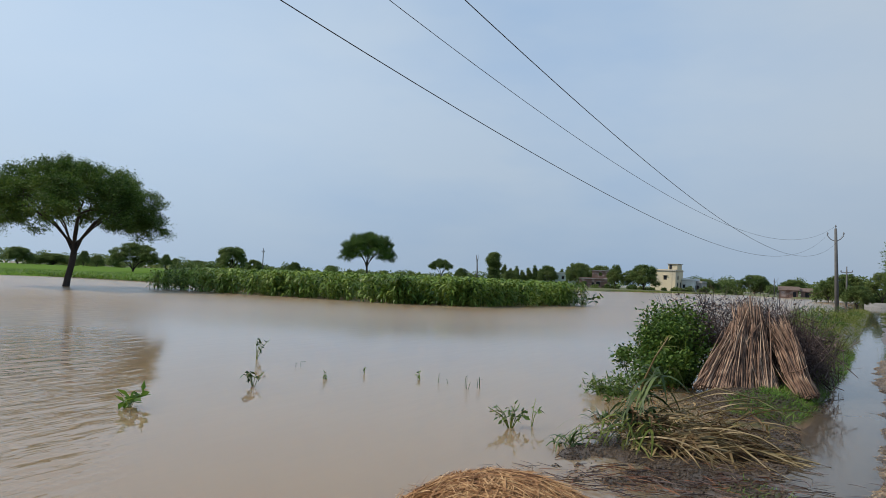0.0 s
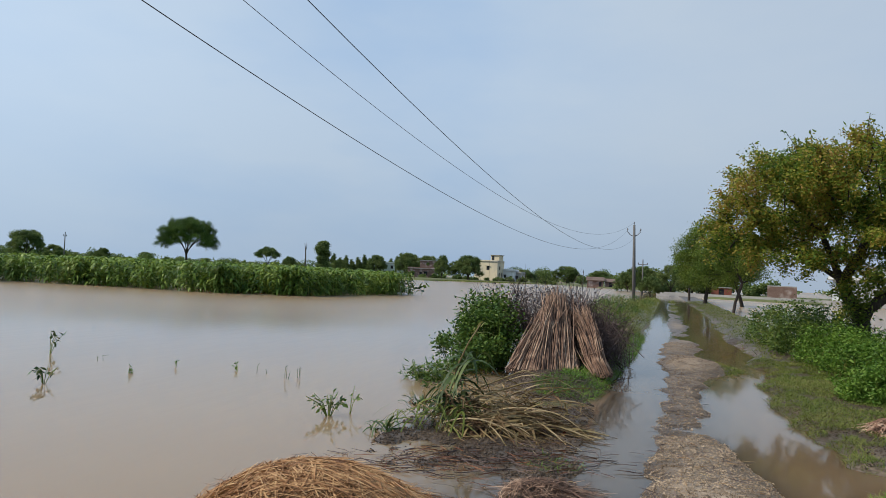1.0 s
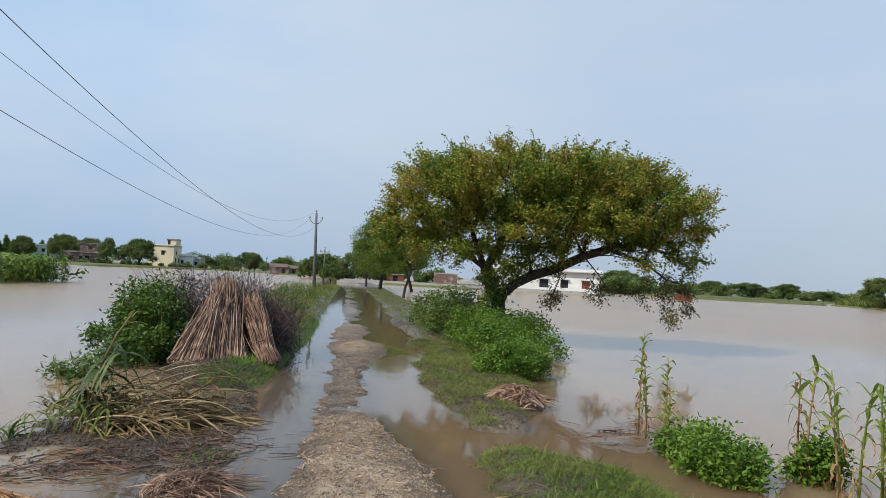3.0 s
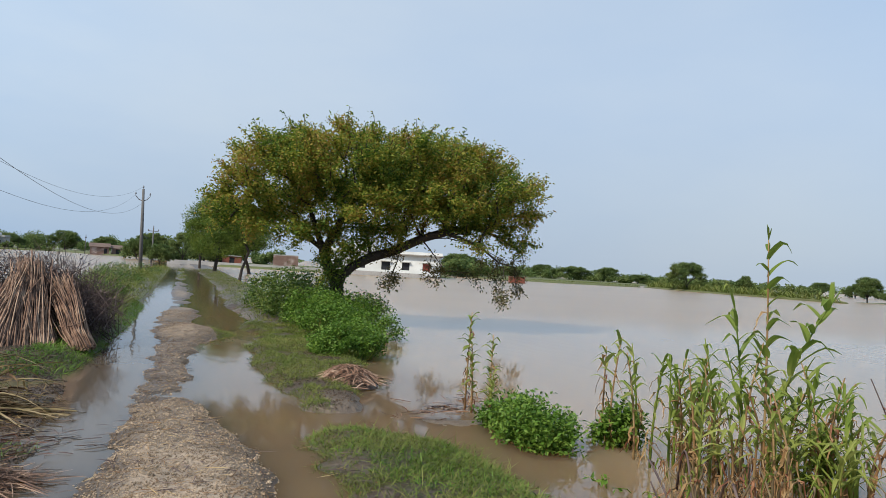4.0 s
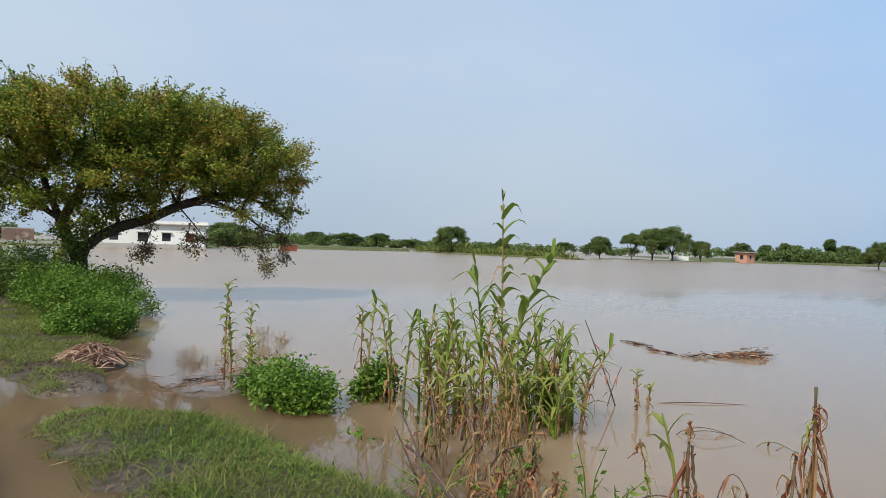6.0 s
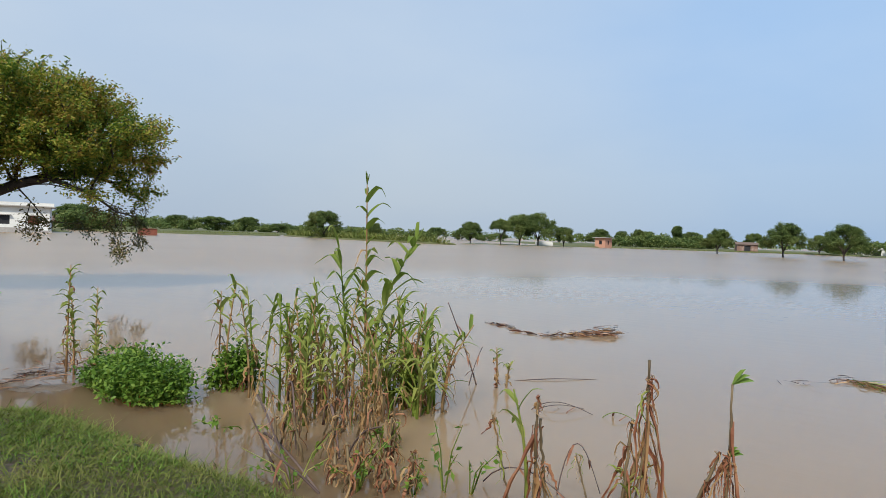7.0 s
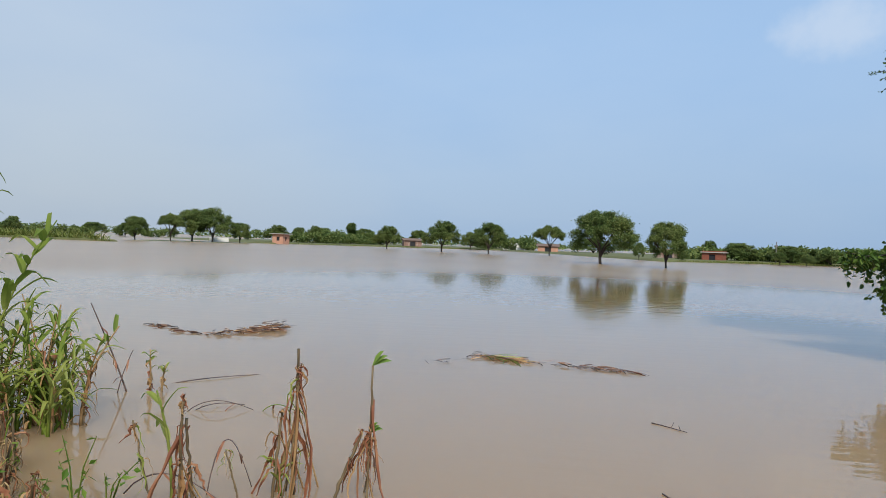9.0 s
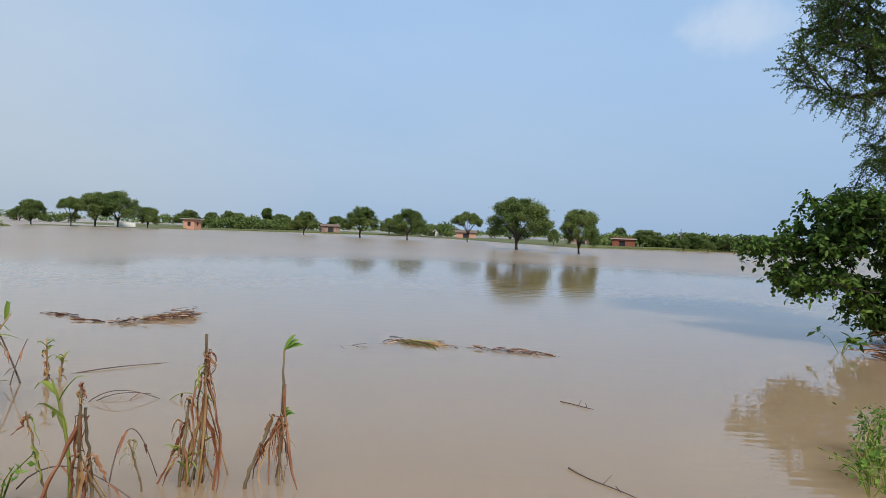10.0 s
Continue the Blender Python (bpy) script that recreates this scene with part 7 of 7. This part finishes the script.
t_pole((53.6, 90.3, 0.1), 4.9, "shorter concrete power pole with a straight crossarm", -30.0)
t_pole((-38.2, 145.0, 0.3), 5.7, "thin distant power pole beyond the maize field", 10.0, 0.5)
t_pole((83.3, 170.8, 0.3), 4.2, "thin distant power pole beside brick sheds", 10.0, 0.3, 0.8)
snag = Buf()
snag.tube([(0, 0, -0.3), (0.1, 0, 3.0), (0.0, 0, 5.0), (-0.25, 0, 6.6)], [0.2, 0.17, 0.13, 0.05], 6)
snag.tube([(0.0, 0, 5.0), (0.2, 0, 5.8), (0.15, 0, 6.8)], [0.1, 0.07, 0.03], 5)
root = thing("dead_tree", "bare forked dead trunk beyond the maize field", "tree", (7.6, 149.8, 0.3))
part("trunk", snag, M_BARK_PALE, root, smooth=True)


def wire(label, offset, z0, slope, curve, bearing, s_end=66.0):
    """One sagging line from the near pole's pin back over the camera's west side."""
    a0, a = radians(218.0), radians(bearing)
    d = np.array([math.sin(a), math.cos(a)])
    pin = np.array([29.05 + math.cos(a0) * offset, 50.45 - math.sin(a0) * offset])
    s = np.linspace(0, s_end, 70)
    root = thing("power_line", label, "wire", (0, 0, 0), "overhead wires")
    b = Buf()
    b.tube(np.column_stack([pin[None] + d[None] * s[:, None], z0 + slope * s + curve * s ** 2]), 0.0058, 5)
    part("wire", b, M_WIRE, root, smooth=True)
    return root


wire("thin dark overhead wire sagging to the pole", 0.5, 5.98, -0.18157, 0.0027437, 214.25)
wire("thin dark overhead wire sagging to the pole", 0.0, 6.62, -0.18650, 0.0033963, 216.75)
wire("thin dark overhead wire sagging to the pole", -0.5, 5.98, -0.18957, 0.0031123, 214.25)


# ---- the maize field ----
def maize_field():
    rng = rng_of(950)
    front = np.array([(-20.5, 47.6), (-10.8, 43.4), (-2.6, 38.9), (2.0, 39.2), (10.6, 49.7)])
    b = Buf()
    stalks = Buf()
    base = []
    for i in range(4):
        p, q = front[i], front[i + 1]
        ln = np.linalg.norm(q - p)
        inward = np.array([-(q - p)[1], (q - p)[0]]) / ln
        n = int(ln * (42 if i == 3 else 28))
        s, dpt = rng.uniform(0, 1, n), rng.uniform(0, 1, n) ** 1.5 * 8.5
        base.append(p + (q - p) * s[:, None] + inward * dpt[:, None])
    for corner, away in ((front[1], (0.42, 0.91)), (front[2], (0.2, 0.98)), (front[3], (-0.4, 0.92))):
        r = rng.uniform(0, 1, 150) ** 0.8 * 8.5
        turn = rng.normal(size=150) * 0.25
        c, s = np.cos(turn), np.sin(turn)
        base.append(corner + r[:, None] * np.column_stack([away[0] * c - away[1] * s, away[0] * s + away[1] * c]))
    # the body of the field behind its edge
    n = 1500
    s = rng.uniform(0, 1, n)
    deep = 52 + rng.uniform(0, 1, n) * 26
    back = np.column_stack([-19 + (19 + 0.185 * deep) * s, deep])
    base.append(back)
    base = np.concatenate(base)
    n = len(base)
    h = rng.uniform(1.32, 1.66, n) * (1 + 0.08 * fbm(base[:, 0], base[:, 1], 0.25, 2))
    h *= np.interp(base[:, 0], [-22, -17, 8, 12], [0.72, 1.0, 1.0, 1.0])
    per = 17
    at = np.repeat(base, per, 0)
    f = np.tile(np.linspace(0.12, 1.02, per), n) + rng.normal(size=n * per) * 0.04
    z = np.repeat(h, per) * np.clip(f, 0.1, 1)
    arcs(b, np.column_stack([at, z]), rng.uniform(0, 6.28, n * per), rng.uniform(0.28, 0.52, n * per), rng.uniform(0.25, 0.85, n * per), rng.uniform(0.5, 1.4, n * per), rng.uniform(0.09, 0.16, n * per), rng, 4)
    root = thing("maize_field", "dense dark green maize field standing in flood water", "maize field", (0, 0, 0))
    part("leaves", b, M_MAIZE_FIELD, root, kind="stuff")
    o = np.array([(1, 0), (-0.5, 0.87), (-0.5, -0.87)]) * 0.014
    v = np.concatenate([np.column_stack([base + o[k], np.full(n, -0.2)]) for k in range(3)] + [np.column_stack([base + o[k] * 0.5, h]) for k in range(3)])
    j = np.arange(n)
    fc = []
    for k in range(3):
        m = (k + 1) % 3
        fc += np.stack([k * n + j, m * n + j, (3 + m) * n + j, (3 + k) * n + j], 1).tolist()
    stalks.add(v, fc)
    part("stalks", stalks, M_MAIZE, root, kind="stuff")
    return root


maize_field()
# a bent straggler at the field's corner
sprig((11.3, 49.8, 0), 0.9, 955, 12, 0.5, "straggling maize stems at the field corner", M_LEAF_DARK, 0.5)


def tall_grass(label, count, poly, h, seed, mat, width=0.10):
    """Tall grass or crop filling a triangle fan of plan points."""
    rng = rng_of(seed)
    pts = np.array(poly, float)
    tri = [(pts[0], pts[i], pts[i + 1]) for i in range(1, len(pts) - 1)]
    area = np.array([abs(np.cross(b - a, c - a)) for a, b, c in tri])
    which = rng.choice(len(tri), count, p=area / area.sum())
    r1, r2 = np.sqrt(rng.uniform(0, 1, count)), rng.uniform(0, 1, count)
    A, B, C = [np.array([t[k] for t in tri])[which] for k in range(3)]
    xy = A * (1 - r1)[:, None] + B * (r1 * (1 - r2))[:, None] + C * (r1 * r2)[:, None]
    b = Buf()
    arcs(b, np.column_stack([xy, np.full(count, 0.05)]), rng.uniform(0, 6.28, count), h * rng.uniform(0.7, 1.35, count), rng.uniform(0.8, 1.2, count), rng.uniform(0.15, 0.5, count), width * rng.uniform(0.6, 1.4, count), rng, 2)
    return tagged(part("tall_grass", b, mat, kind="stuff"), label, "grass")


tall_grass("bright green low crop beyond the flooded tree", 30000, [(-75, 90), (-46, 72), (-38, 75), (-28, 69), (-22, 63), (-14, 85), (-40, 110)], 0.45, 961, M_WEED, 0.12)
tall_grass("tall reeds on the narrow spit", 6000, [(114, 11.5), (118, 14), (160, 44), (176, 60), (160, 57), (130, 31)], 1.5, 962, M_GRASS, 0.16)
tall_grass("weeds along the distant shore", 5000, [(126, 81), (129, 66), (152, 55.5), (178, 66), (180, 74), (150, 68)], 0.5, 963, M_GRASS, 0.10)
tall_grass("grass along the eastern shore", 7000, [(80, -63), (84.5, -78), (83, -98), (81, -125), (90, -125), (92, -96), (92, -70)], 0.32, 964, M_GRASS, 0.07)
tall_grass("weeds below the pump house", 5000, [(160, -13), (163, -23), (181, -60), (178, -88), (188, -88), (192, -50), (170, -14)], 0.35, 965, M_GRASS, 0.09)
tall_grass("weeds along the village bank", 5000, [(37, 152), (53, 182), (85, 198), (90, 208), (70, 200), (45, 185)], 0.35, 966, M_GRASS, 0.10)
tall_grass("weeds on the far shore left of the houses", 5000, [(88, 168), (97, 163), (150, 217), (160, 240), (110, 205)], 0.6, 967, M_GRASS, 0.2)


# ---- houses ----
def plaster(name, c, stain):
    return rough_surface(name, tuple(q * 0.86 for q in c), c, 0.5, 0.85, 0.15, 8, stain=stain, depth=0.01)


M_CREAM = plaster("cream_paint", (0.72, 0.61, 0.42), (0.55, 0.48, 0.36))
M_WHITE = plaster("white_lime_wash", (0.78, 0.78, 0.74), (0.60, 0.60, 0.56))
M_PINK = plaster("salmon_paint", (0.50, 0.27, 0.19), (0.40, 0.21, 0.15))
M_TEAL = plaster("pale_green_paint", (0.60, 0.68, 0.60), (0.50, 0.57, 0.50))
M_BRICK = rough_surface("weathered_brick", (0.14, 0.085, 0.065), (0.27, 0.17, 0.135), 1.2, 0.9, 0.5, 9, stain=(0.42, 0.34, 0.30))
M_REDBRICK = rough_surface("red_brick", (0.17, 0.055, 0.035), (0.28, 0.10, 0.065), 1.5, 0.9, 0.5, 9)
M_DARKIN = rough_surface("dark_opening", (0.015, 0.015, 0.018), (0.03, 0.03, 0.035), 2.0, 0.6, 0.0)
M_SLAB = rough_surface("roof_slab", (0.30, 0.28, 0.26), (0.45, 0.43, 0.40), 1.0, 0.9, 0.3)
M_TILE = rough_surface("old_roof_tiles", (0.10, 0.07, 0.06), (0.20, 0.14, 0.11), 1.6, 0.9, 0.6, 8)
M_REDDOOR = rough_surface("red_shutter", (0.22, 0.05, 0.04), (0.32, 0.09, 0.06), 2.0, 0.6, 0.1)


def box_part(name, lo, hi, mat, parent, label=""):
    b = Buf()
    b.box(lo, hi)
    return part(name, b, mat, parent, label)


def wall_with_holes(x0, x1, z0, z1, y, thick, holes):
    """One wall in the plane y (its outer face), with rectangular openings (x0, x1, z0, z1) cut through."""
    b = Buf()
    xs = sorted({x0, x1, *[h[0] for h in holes], *[h[1] for h in holes]})
    zs = sorted({z0, z1, *[h[2] for h in holes], *[h[3] for h in holes]})
    nx, nz = len(xs), len(zs)

    def solid(i, j):
        if not (0 <= i < nx - 1 and 0 <= j < nz - 1):
            return False
        cx, cz = (xs[i] + xs[i + 1]) / 2, (zs[j] + zs[j + 1]) / 2
        return not any(h[0] < cx < h[1] and h[2] < cz < h[3] for h in holes)

    def at(i, j, k):
        return (k * nx + i) * nz + j
    verts = [(xs[i], y + k * thick, zs[j]) for k in (0, 1) for i in range(nx) for j in range(nz)]
    faces = []
    for i in range(nx - 1):
        for j in range(nz - 1):
            if not solid(i, j):
                continue
            faces.append((at(i, j, 0), at(i + 1, j, 0), at(i + 1, j + 1, 0), at(i, j + 1, 0)))
            faces.append((at(i, j, 1), at(i, j + 1, 1), at(i + 1, j + 1, 1), at(i + 1, j, 1)))
            for di, dj, p, q in ((-1, 0, (i, j), (i, j + 1)), (1, 0, (i + 1, j + 1), (i + 1, j)), (0, -1, (i + 1, j), (i, j)), (0, 1, (i, j + 1), (i + 1, j + 1))):
                if not solid(i + di, j + dj):
                    faces.append((at(*p, 0), at(*q, 0), at(*q, 1), at(*p, 1)))
    b.add(verts, faces)
    return b


def house(name, label, place, turn, w, d, h, mat, holes=(), side_holes=(), parapet=0.35, slab=0.25, roof=None, ledge=True, z0=-0.6, category="house", shutters=None, tower=None, eave=None):
    """A flat-roofed block: front wall on y=0 (facing -y), side walls, back wall, slab, parapet, windows with ledges."""
    root = thing(name, label, category, place, "", turn)
    t = 0.23
    part("wall", wall_with_holes(-w / 2, w / 2, z0, h, 0, t, list(holes)), mat, root)
    for s in (-1, 1):
        sb = wall_with_holes(0.0, d, z0, h, 0, t, list(side_holes) if s == 1 else [])
        for q in sb.v:
            x, y = q[:, 0].copy(), q[:, 1].copy()
            q[:, 0], q[:, 1] = (w / 2 - y if s == 1 else -w / 2 + y), x + t
        if s == -1:
            sb.f = [f[::-1] for f in sb.f]
        else:
            sb.f = [f for f in sb.f]
        part("wall", sb, mat, root)
    box_part("wall", (-w / 2, d + t, z0), (w / 2, d + 2 * t, h), mat, root)
    if roof is None:
        e = eave if eave is not None else slab
        box_part("roof", (-w / 2 - e, -e, h), (w / 2 + e, d + 2 * t + e, h + 0.14), M_SLAB, root, "concrete roof slab")
        if parapet:
            pb = Buf()
            pb.box((-w / 2, 0, h + 0.14), (w / 2, 0.12, h + 0.14 + parapet))
            pb.box((-w / 2, d + 2 * t - 0.12, h + 0.14), (w / 2, d + 2 * t, h + 0.14 + parapet))
            pb.box((-w / 2, 0.12, h + 0.14), (-w / 2 + 0.12, d + 2 * t - 0.12, h + 0.14 + parapet))
            pb.box((w / 2 - 0.12, 0.12, h + 0.14), (w / 2, d + 2 * t - 0.12, h + 0.14 + parapet))
            part("parapet", pb, mat, root)
    else:
        rb = Buf()
        e = 0.35
        x0, x1, y0, y1 = -w / 2 - e, w / 2 + e, -e, d + 2 * t + e
        ym = (y0 + y1) / 2
        rb.add([(x0, y0, h - 0.1), (x1, y0, h - 0.1), (x1, ym, h + roof), (x0, ym, h + roof), (x0, y1, h - 0.1), (x1, y1, h - 0.1),
                (x0, y0, h - 0.02), (x1, y0, h - 0.02), (x1, ym, h + roof + 0.1), (x0, ym, h + roof + 0.1), (x0, y1, h - 0.02), (x1, y1, h - 0.02)],
               [(6, 7, 8, 9), (9, 8, 11, 10), (0, 3, 2, 1), (3, 4, 5, 2), (0, 1, 7, 6), (4, 10, 11, 5), (0, 6, 9, 3), (3, 9, 10, 4), (1, 2, 8, 7), (2, 5, 11, 8)])
        part("roof", rb, M_TILE, root, "old tiled pitched roof")
        gb = Buf()
        for gx in (-w / 2, w / 2 - t):
            gb.add([(gx, 0, h - 0.1), (gx, d + 2 * t, h - 0.1), (gx, (d + 2 * t) / 2, h + roof), (gx + t, 0, h - 0.1), (gx + t, d + 2 * t, h - 0.1), (gx + t, (d + 2 * t) / 2, h + roof)],
                   [(0, 2, 1), (3, 4, 5), (0, 1, 4, 3), (1, 2, 5, 4), (2, 0, 3, 5)])
        part("gable", gb, mat, root)
    for k, (a, b_, c, e) in enumerate(holes):
        win = box_part("window", (a, 0.14, c), (b_, 0.18, e), shutters if shutters and k == len(holes) - 1 else M_DARKIN, root, "dark recessed window")
        if ledge and e - c < 1.7:
            box_part("sunshade", (a - 0.15, -0.40, e + 0.05), (b_ + 0.15, -0.003, e + 0.13), M_SLAB, win)
    for a, b_, c, e in side_holes:
        box_part("window", (w / 2 - 0.18, a + t, c), (w / 2 - 0.14, b_ + t, e), M_DARKIN, root, "dark recessed window")
    return root


def face_to(x, y, extra=0.0):
    """The turn that faces a house's front towards the lane's end."""
    return math.degrees(math.atan2(-x, y)) + extra


x, y = 69.0, 213.0
cream = house("house", "two-storey cream-painted village house with a stair tower", (x, y, 0.1), face_to(x, y, -25), 8.2, 5.0, 6.5, M_CREAM,
              [(0.2, 1.3, 3.7, 5.0)], [(1.2, 2.2, 3.8, 5.0), (3.2, 4.2, 1.0, 3.0), (1.0, 2.0, 0.9, 2.9)], parapet=0.3)
tw = Buf()
tw.box((1.1, 1.2, 6.94), (4.1, 4.4, 8.6))
part("stair_tower", tw, M_CREAM, cream)
box_part("tower_roof", (0.8, 0.9, 8.6), (4.4, 4.7, 8.75), M_SLAB, cream)
box_part("tower_door", (1.5, 1.17, 6.95), (2.3, 1.2, 8.4), M_DARKIN, cream)
x, y = 46.7, 209.9
brick = house("house", "unfinished two-storey brick house with open windows", (x, y, 0.1), face_to(x, y, -6), 8.6, 6.0, 3.0, M_BRICK, [(-3.2, -2.2, 1.1, 2.2), (0.8, 1.9, 1.0, 2.2), (-0.6, 0.2, -0.2, 1.9)], [(1.5, 2.6, 1.0, 2.1)], parapet=0.3)
ub = wall_with_holes(-0.6, 4.3, 3.44, 5.6, 0.8, 0.23, [(1.4, 2.4, 4.1, 5.1)])
ub.box((4.07, 1.03, 3.44), (4.3, 5.5, 5.6))
ub.box((-0.6, 1.03, 3.44), (-0.37, 5.5, 5.6))
part("upper_wall", ub, M_BRICK, brick)
box_part("upper_roof", (-0.8, 0.6, 5.6), (4.5, 5.7, 5.75), M_SLAB, brick)
x, y = 76.3, 212.5
house("house", "small white-washed house with a low parapet", (x, y, 0.1), face_to(x, y, -18), 4.6, 5.0, 3.6, M_WHITE, [(-1.2, -0.4, 1.3, 2.4), (0.8, 1.6, 0.0, 2.1)], [(1.0, 1.9, 1.2, 2.2)], parapet=0.6)
x, y = 79.8, 212.5
house("house", "small grey plastered house beside a white one", (x, y, 0.1), face_to(x, y, -18), 2.6, 4.0, 3.1, M_SLAB, [(-0.6, 0.4, 1.0, 2.2)], parapet=0.4)
x, y = 38.2, 226.8
house("house", "pale green village house among trees", (x, y, 0.3), face_to(x, y, 0), 6.0, 5.0, 4.2, M_TEAL, [(1.6, 2.4, 2.4, 3.4)], parapet=0.3)
house("house", "low pale green wall and shed", (43.5, 221.5, 0.3), face_to(43.5, 221.5, 0), 5.0, 3.0, 2.3, M_TEAL, [], parapet=0.0)
x, y = 86.2, 169.4
house("shed", "low brick shed with an old tiled roof", (x, y, 0.15), face_to(x, y, 0), 4.2, 3.0, 1.9, M_BRICK, [(1.0, 1.7, 0.2, 1.5)], roof=0.8, ledge=False)
house("shed", "low brick shed with an old tiled roof", (90.6, 168.6, 0.15), face_to(90.6, 168.6, 0), 3.2, 3.0, 1.7, M_BRICK, [(-0.6, 0.3, 0.1, 1.4)], roof=0.7, ledge=False)

# white block behind the leaning tree
x, y = 82.2, 72.0
white = house("house", "long white flat-roofed building at the water's edge", (x, y, 0.0), face_to(x, y, -6), 18.0, 8.0, 3.45, M_WHITE,
              [(-7.8, -6.6, 1.0, 2.2), (-4.0, -2.8, 1.0, 2.2), (-0.2, 1.2, 0.9, 2.2), (3.1, 4.3, 1.0, 2.2), (6.4, 7.6, 1.0, 2.2)], [(1.5, 2.5, 0.9, 2.0)], parapet=0.0, eave=0.6, shutters=M_REDDOOR)
box_part("plinth", (-9.3, -0.9, -0.5), (9.3, -0.002, 0.28), M_SLAB, white, "grey concrete plinth")
box_part("parapet", (-9.5, -0.5, 3.59), (9.5, -0.3, 4.0), M_WHITE, white)
ur = Buf()
ur.box((-5.6, 1.0, 3.59), (-1.5, 5.0, 5.4))
part("upper_room", ur, M_WHITE, white)
box_part("upper_roof", (-5.9, 0.7, 5.4), (-1.2, 5.3, 5.55), M_SLAB, white)
box_part("window", (-4.2, 0.96, 3.9), (-3.0, 1.0, 4.8), M_DARKIN, white, "dark window")
x, y = 75.2, 87.0
house("shed", "low brown brick wall of a roofless shed", (x, y, 0.2), face_to(x, y, 0), 4.0, 4.0, 2.0, M_BRICK, [], parapet=0.0, slab=0.0)
x, y = 69.5, 93.5
house("shed", "small ruined red brick shed", (x, y, 0.2), face_to(x, y, 0), 3.0, 2.6, 1.4, M_REDBRICK, [(-0.4, 0.4, 0.1, 1.2)], parapet=0.0, slab=0.1, ledge=False)
wallb = Buf()
wallb.box((-19, 0, -0.4), (19, 0.3, 0.62))
root = thing("boundary_wall", "long low grey wall along the water", "wall", (69.0, 77.0, 0), "", face_to(69, 77, -8))
part("wall", wallb, M_SLAB, root)
# dark lean-to beside the white block
root = thing("lean_to", "dark thatched lean-to beside the white building", "shed", (97.0, 73.1, 0), "", face_to(97.0, 73.1))
for sx in (-1.3, 1.3):
    for sy in (0.0, 2.2):
        pbuf = Buf()
        pbuf.tube([(sx, sy, -0.4), (sx, sy, 1.7)], 0.06, 6)
        part("post", pbuf, M_BARK, root)
rb = Buf()
rb.add([(-1.7, -0.4, 1.6), (1.7, -0.4, 1.6), (1.5, 2.6, 2.3), (-1.5, 2.6, 2.3), (-1.7, -0.4, 1.75), (1.7, -0.4, 1.75), (1.5, 2.6, 2.45), (-1.5, 2.6, 2.45)],
       [(3, 2, 1, 0), (4, 5, 6, 7), (0, 1, 5, 4), (1, 2, 6, 5), (2, 3, 7, 6), (3, 0, 4, 7)])
part("roof", rb, M_TILE, root)
box_part("back_wall", (-1.4, 2.25, -0.4), (1.4, 2.4, 2.2), M_BRICK, root)

# red brick tank almost drowned
root = thing("brick_tank", "red brick water tank almost covered by the flood", "tank", (97.1, 55.8, 0), "", face_to(97.1, 55.8, 8))
tb = Buf()
for lo, hi in (((-1.25, 0, -0.5), (1.25, 0.2, 0.92)), ((-1.25, 1.6, -0.5), (1.25, 1.8, 0.92)), ((-1.25, 0.2, -0.5), (-1.05, 1.6, 0.92)), ((1.05, 0.2, -0.5), (1.25, 1.6, 0.92))):
    tb.box(lo, hi)
part("wall", tb, M_REDBRICK, root)
cp = Buf()
cp.box((-1.32, -0.07, 0.92), (1.32, 1.87, 1.0))
part("coping", cp, M_REDBRICK, root)

# salmon pump house on the far shore
x, y = 160.6, -17.8
house("pump_house", "small salmon-painted pump house with a flat roof", (x, y, 0.05), face_to(x, y, -30), 2.7, 2.6, 2.2, M_PINK,
      [(-0.3, 0.5, 0.7, 1.6)], [(0.9, 1.6, 0.7, 1.6)], parapet=0.0, slab=0.5, ledge=False)
for k, (x, y, w, h, mat, lab) in enumerate([(88.9, -78.6, 3.2, 1.4, M_REDBRICK, "low red brick shed on the grassy shore"), (97.0, -76.5, 4.0, 1.5, M_BRICK, "low brick shed behind flooded trees"),
                                            (181.8, -56.9, 5.0, 1.9, M_BRICK, "low brick house with an open front"), (180.6, -87.2, 6.0, 1.8, M_WHITE, "low white house beyond the flood"),
                                            (150.0, -82.0, 5.0, 1.6, M_PINK, "low pink house beyond the flood")]):
    house("house", lab, (x, y, 0.1), face_to(x, y, 10 * (k % 3) - 10), w, 3.0, h, mat, [(-w * 0.15, w * 0.15, 0.1, h * 0.8)], roof=0.45 if k in (2, 4) else None, parapet=0.15, ledge=False)
wallp = Buf()
wallp.box((-2.0, 0, -0.3), (2.0, 0.2, 0.9))
root = thing("boundary_wall", "short white wall under distant trees", "wall", (158.5, -5.0, 0.1), "", face_to(158, -5))
part("wall", wallp, M_WHITE, root)
t_pole((83.6, -86.4, 0.3), 3.0, "thin pole beside the shore sheds", 60.0, 0.3, 0.7)
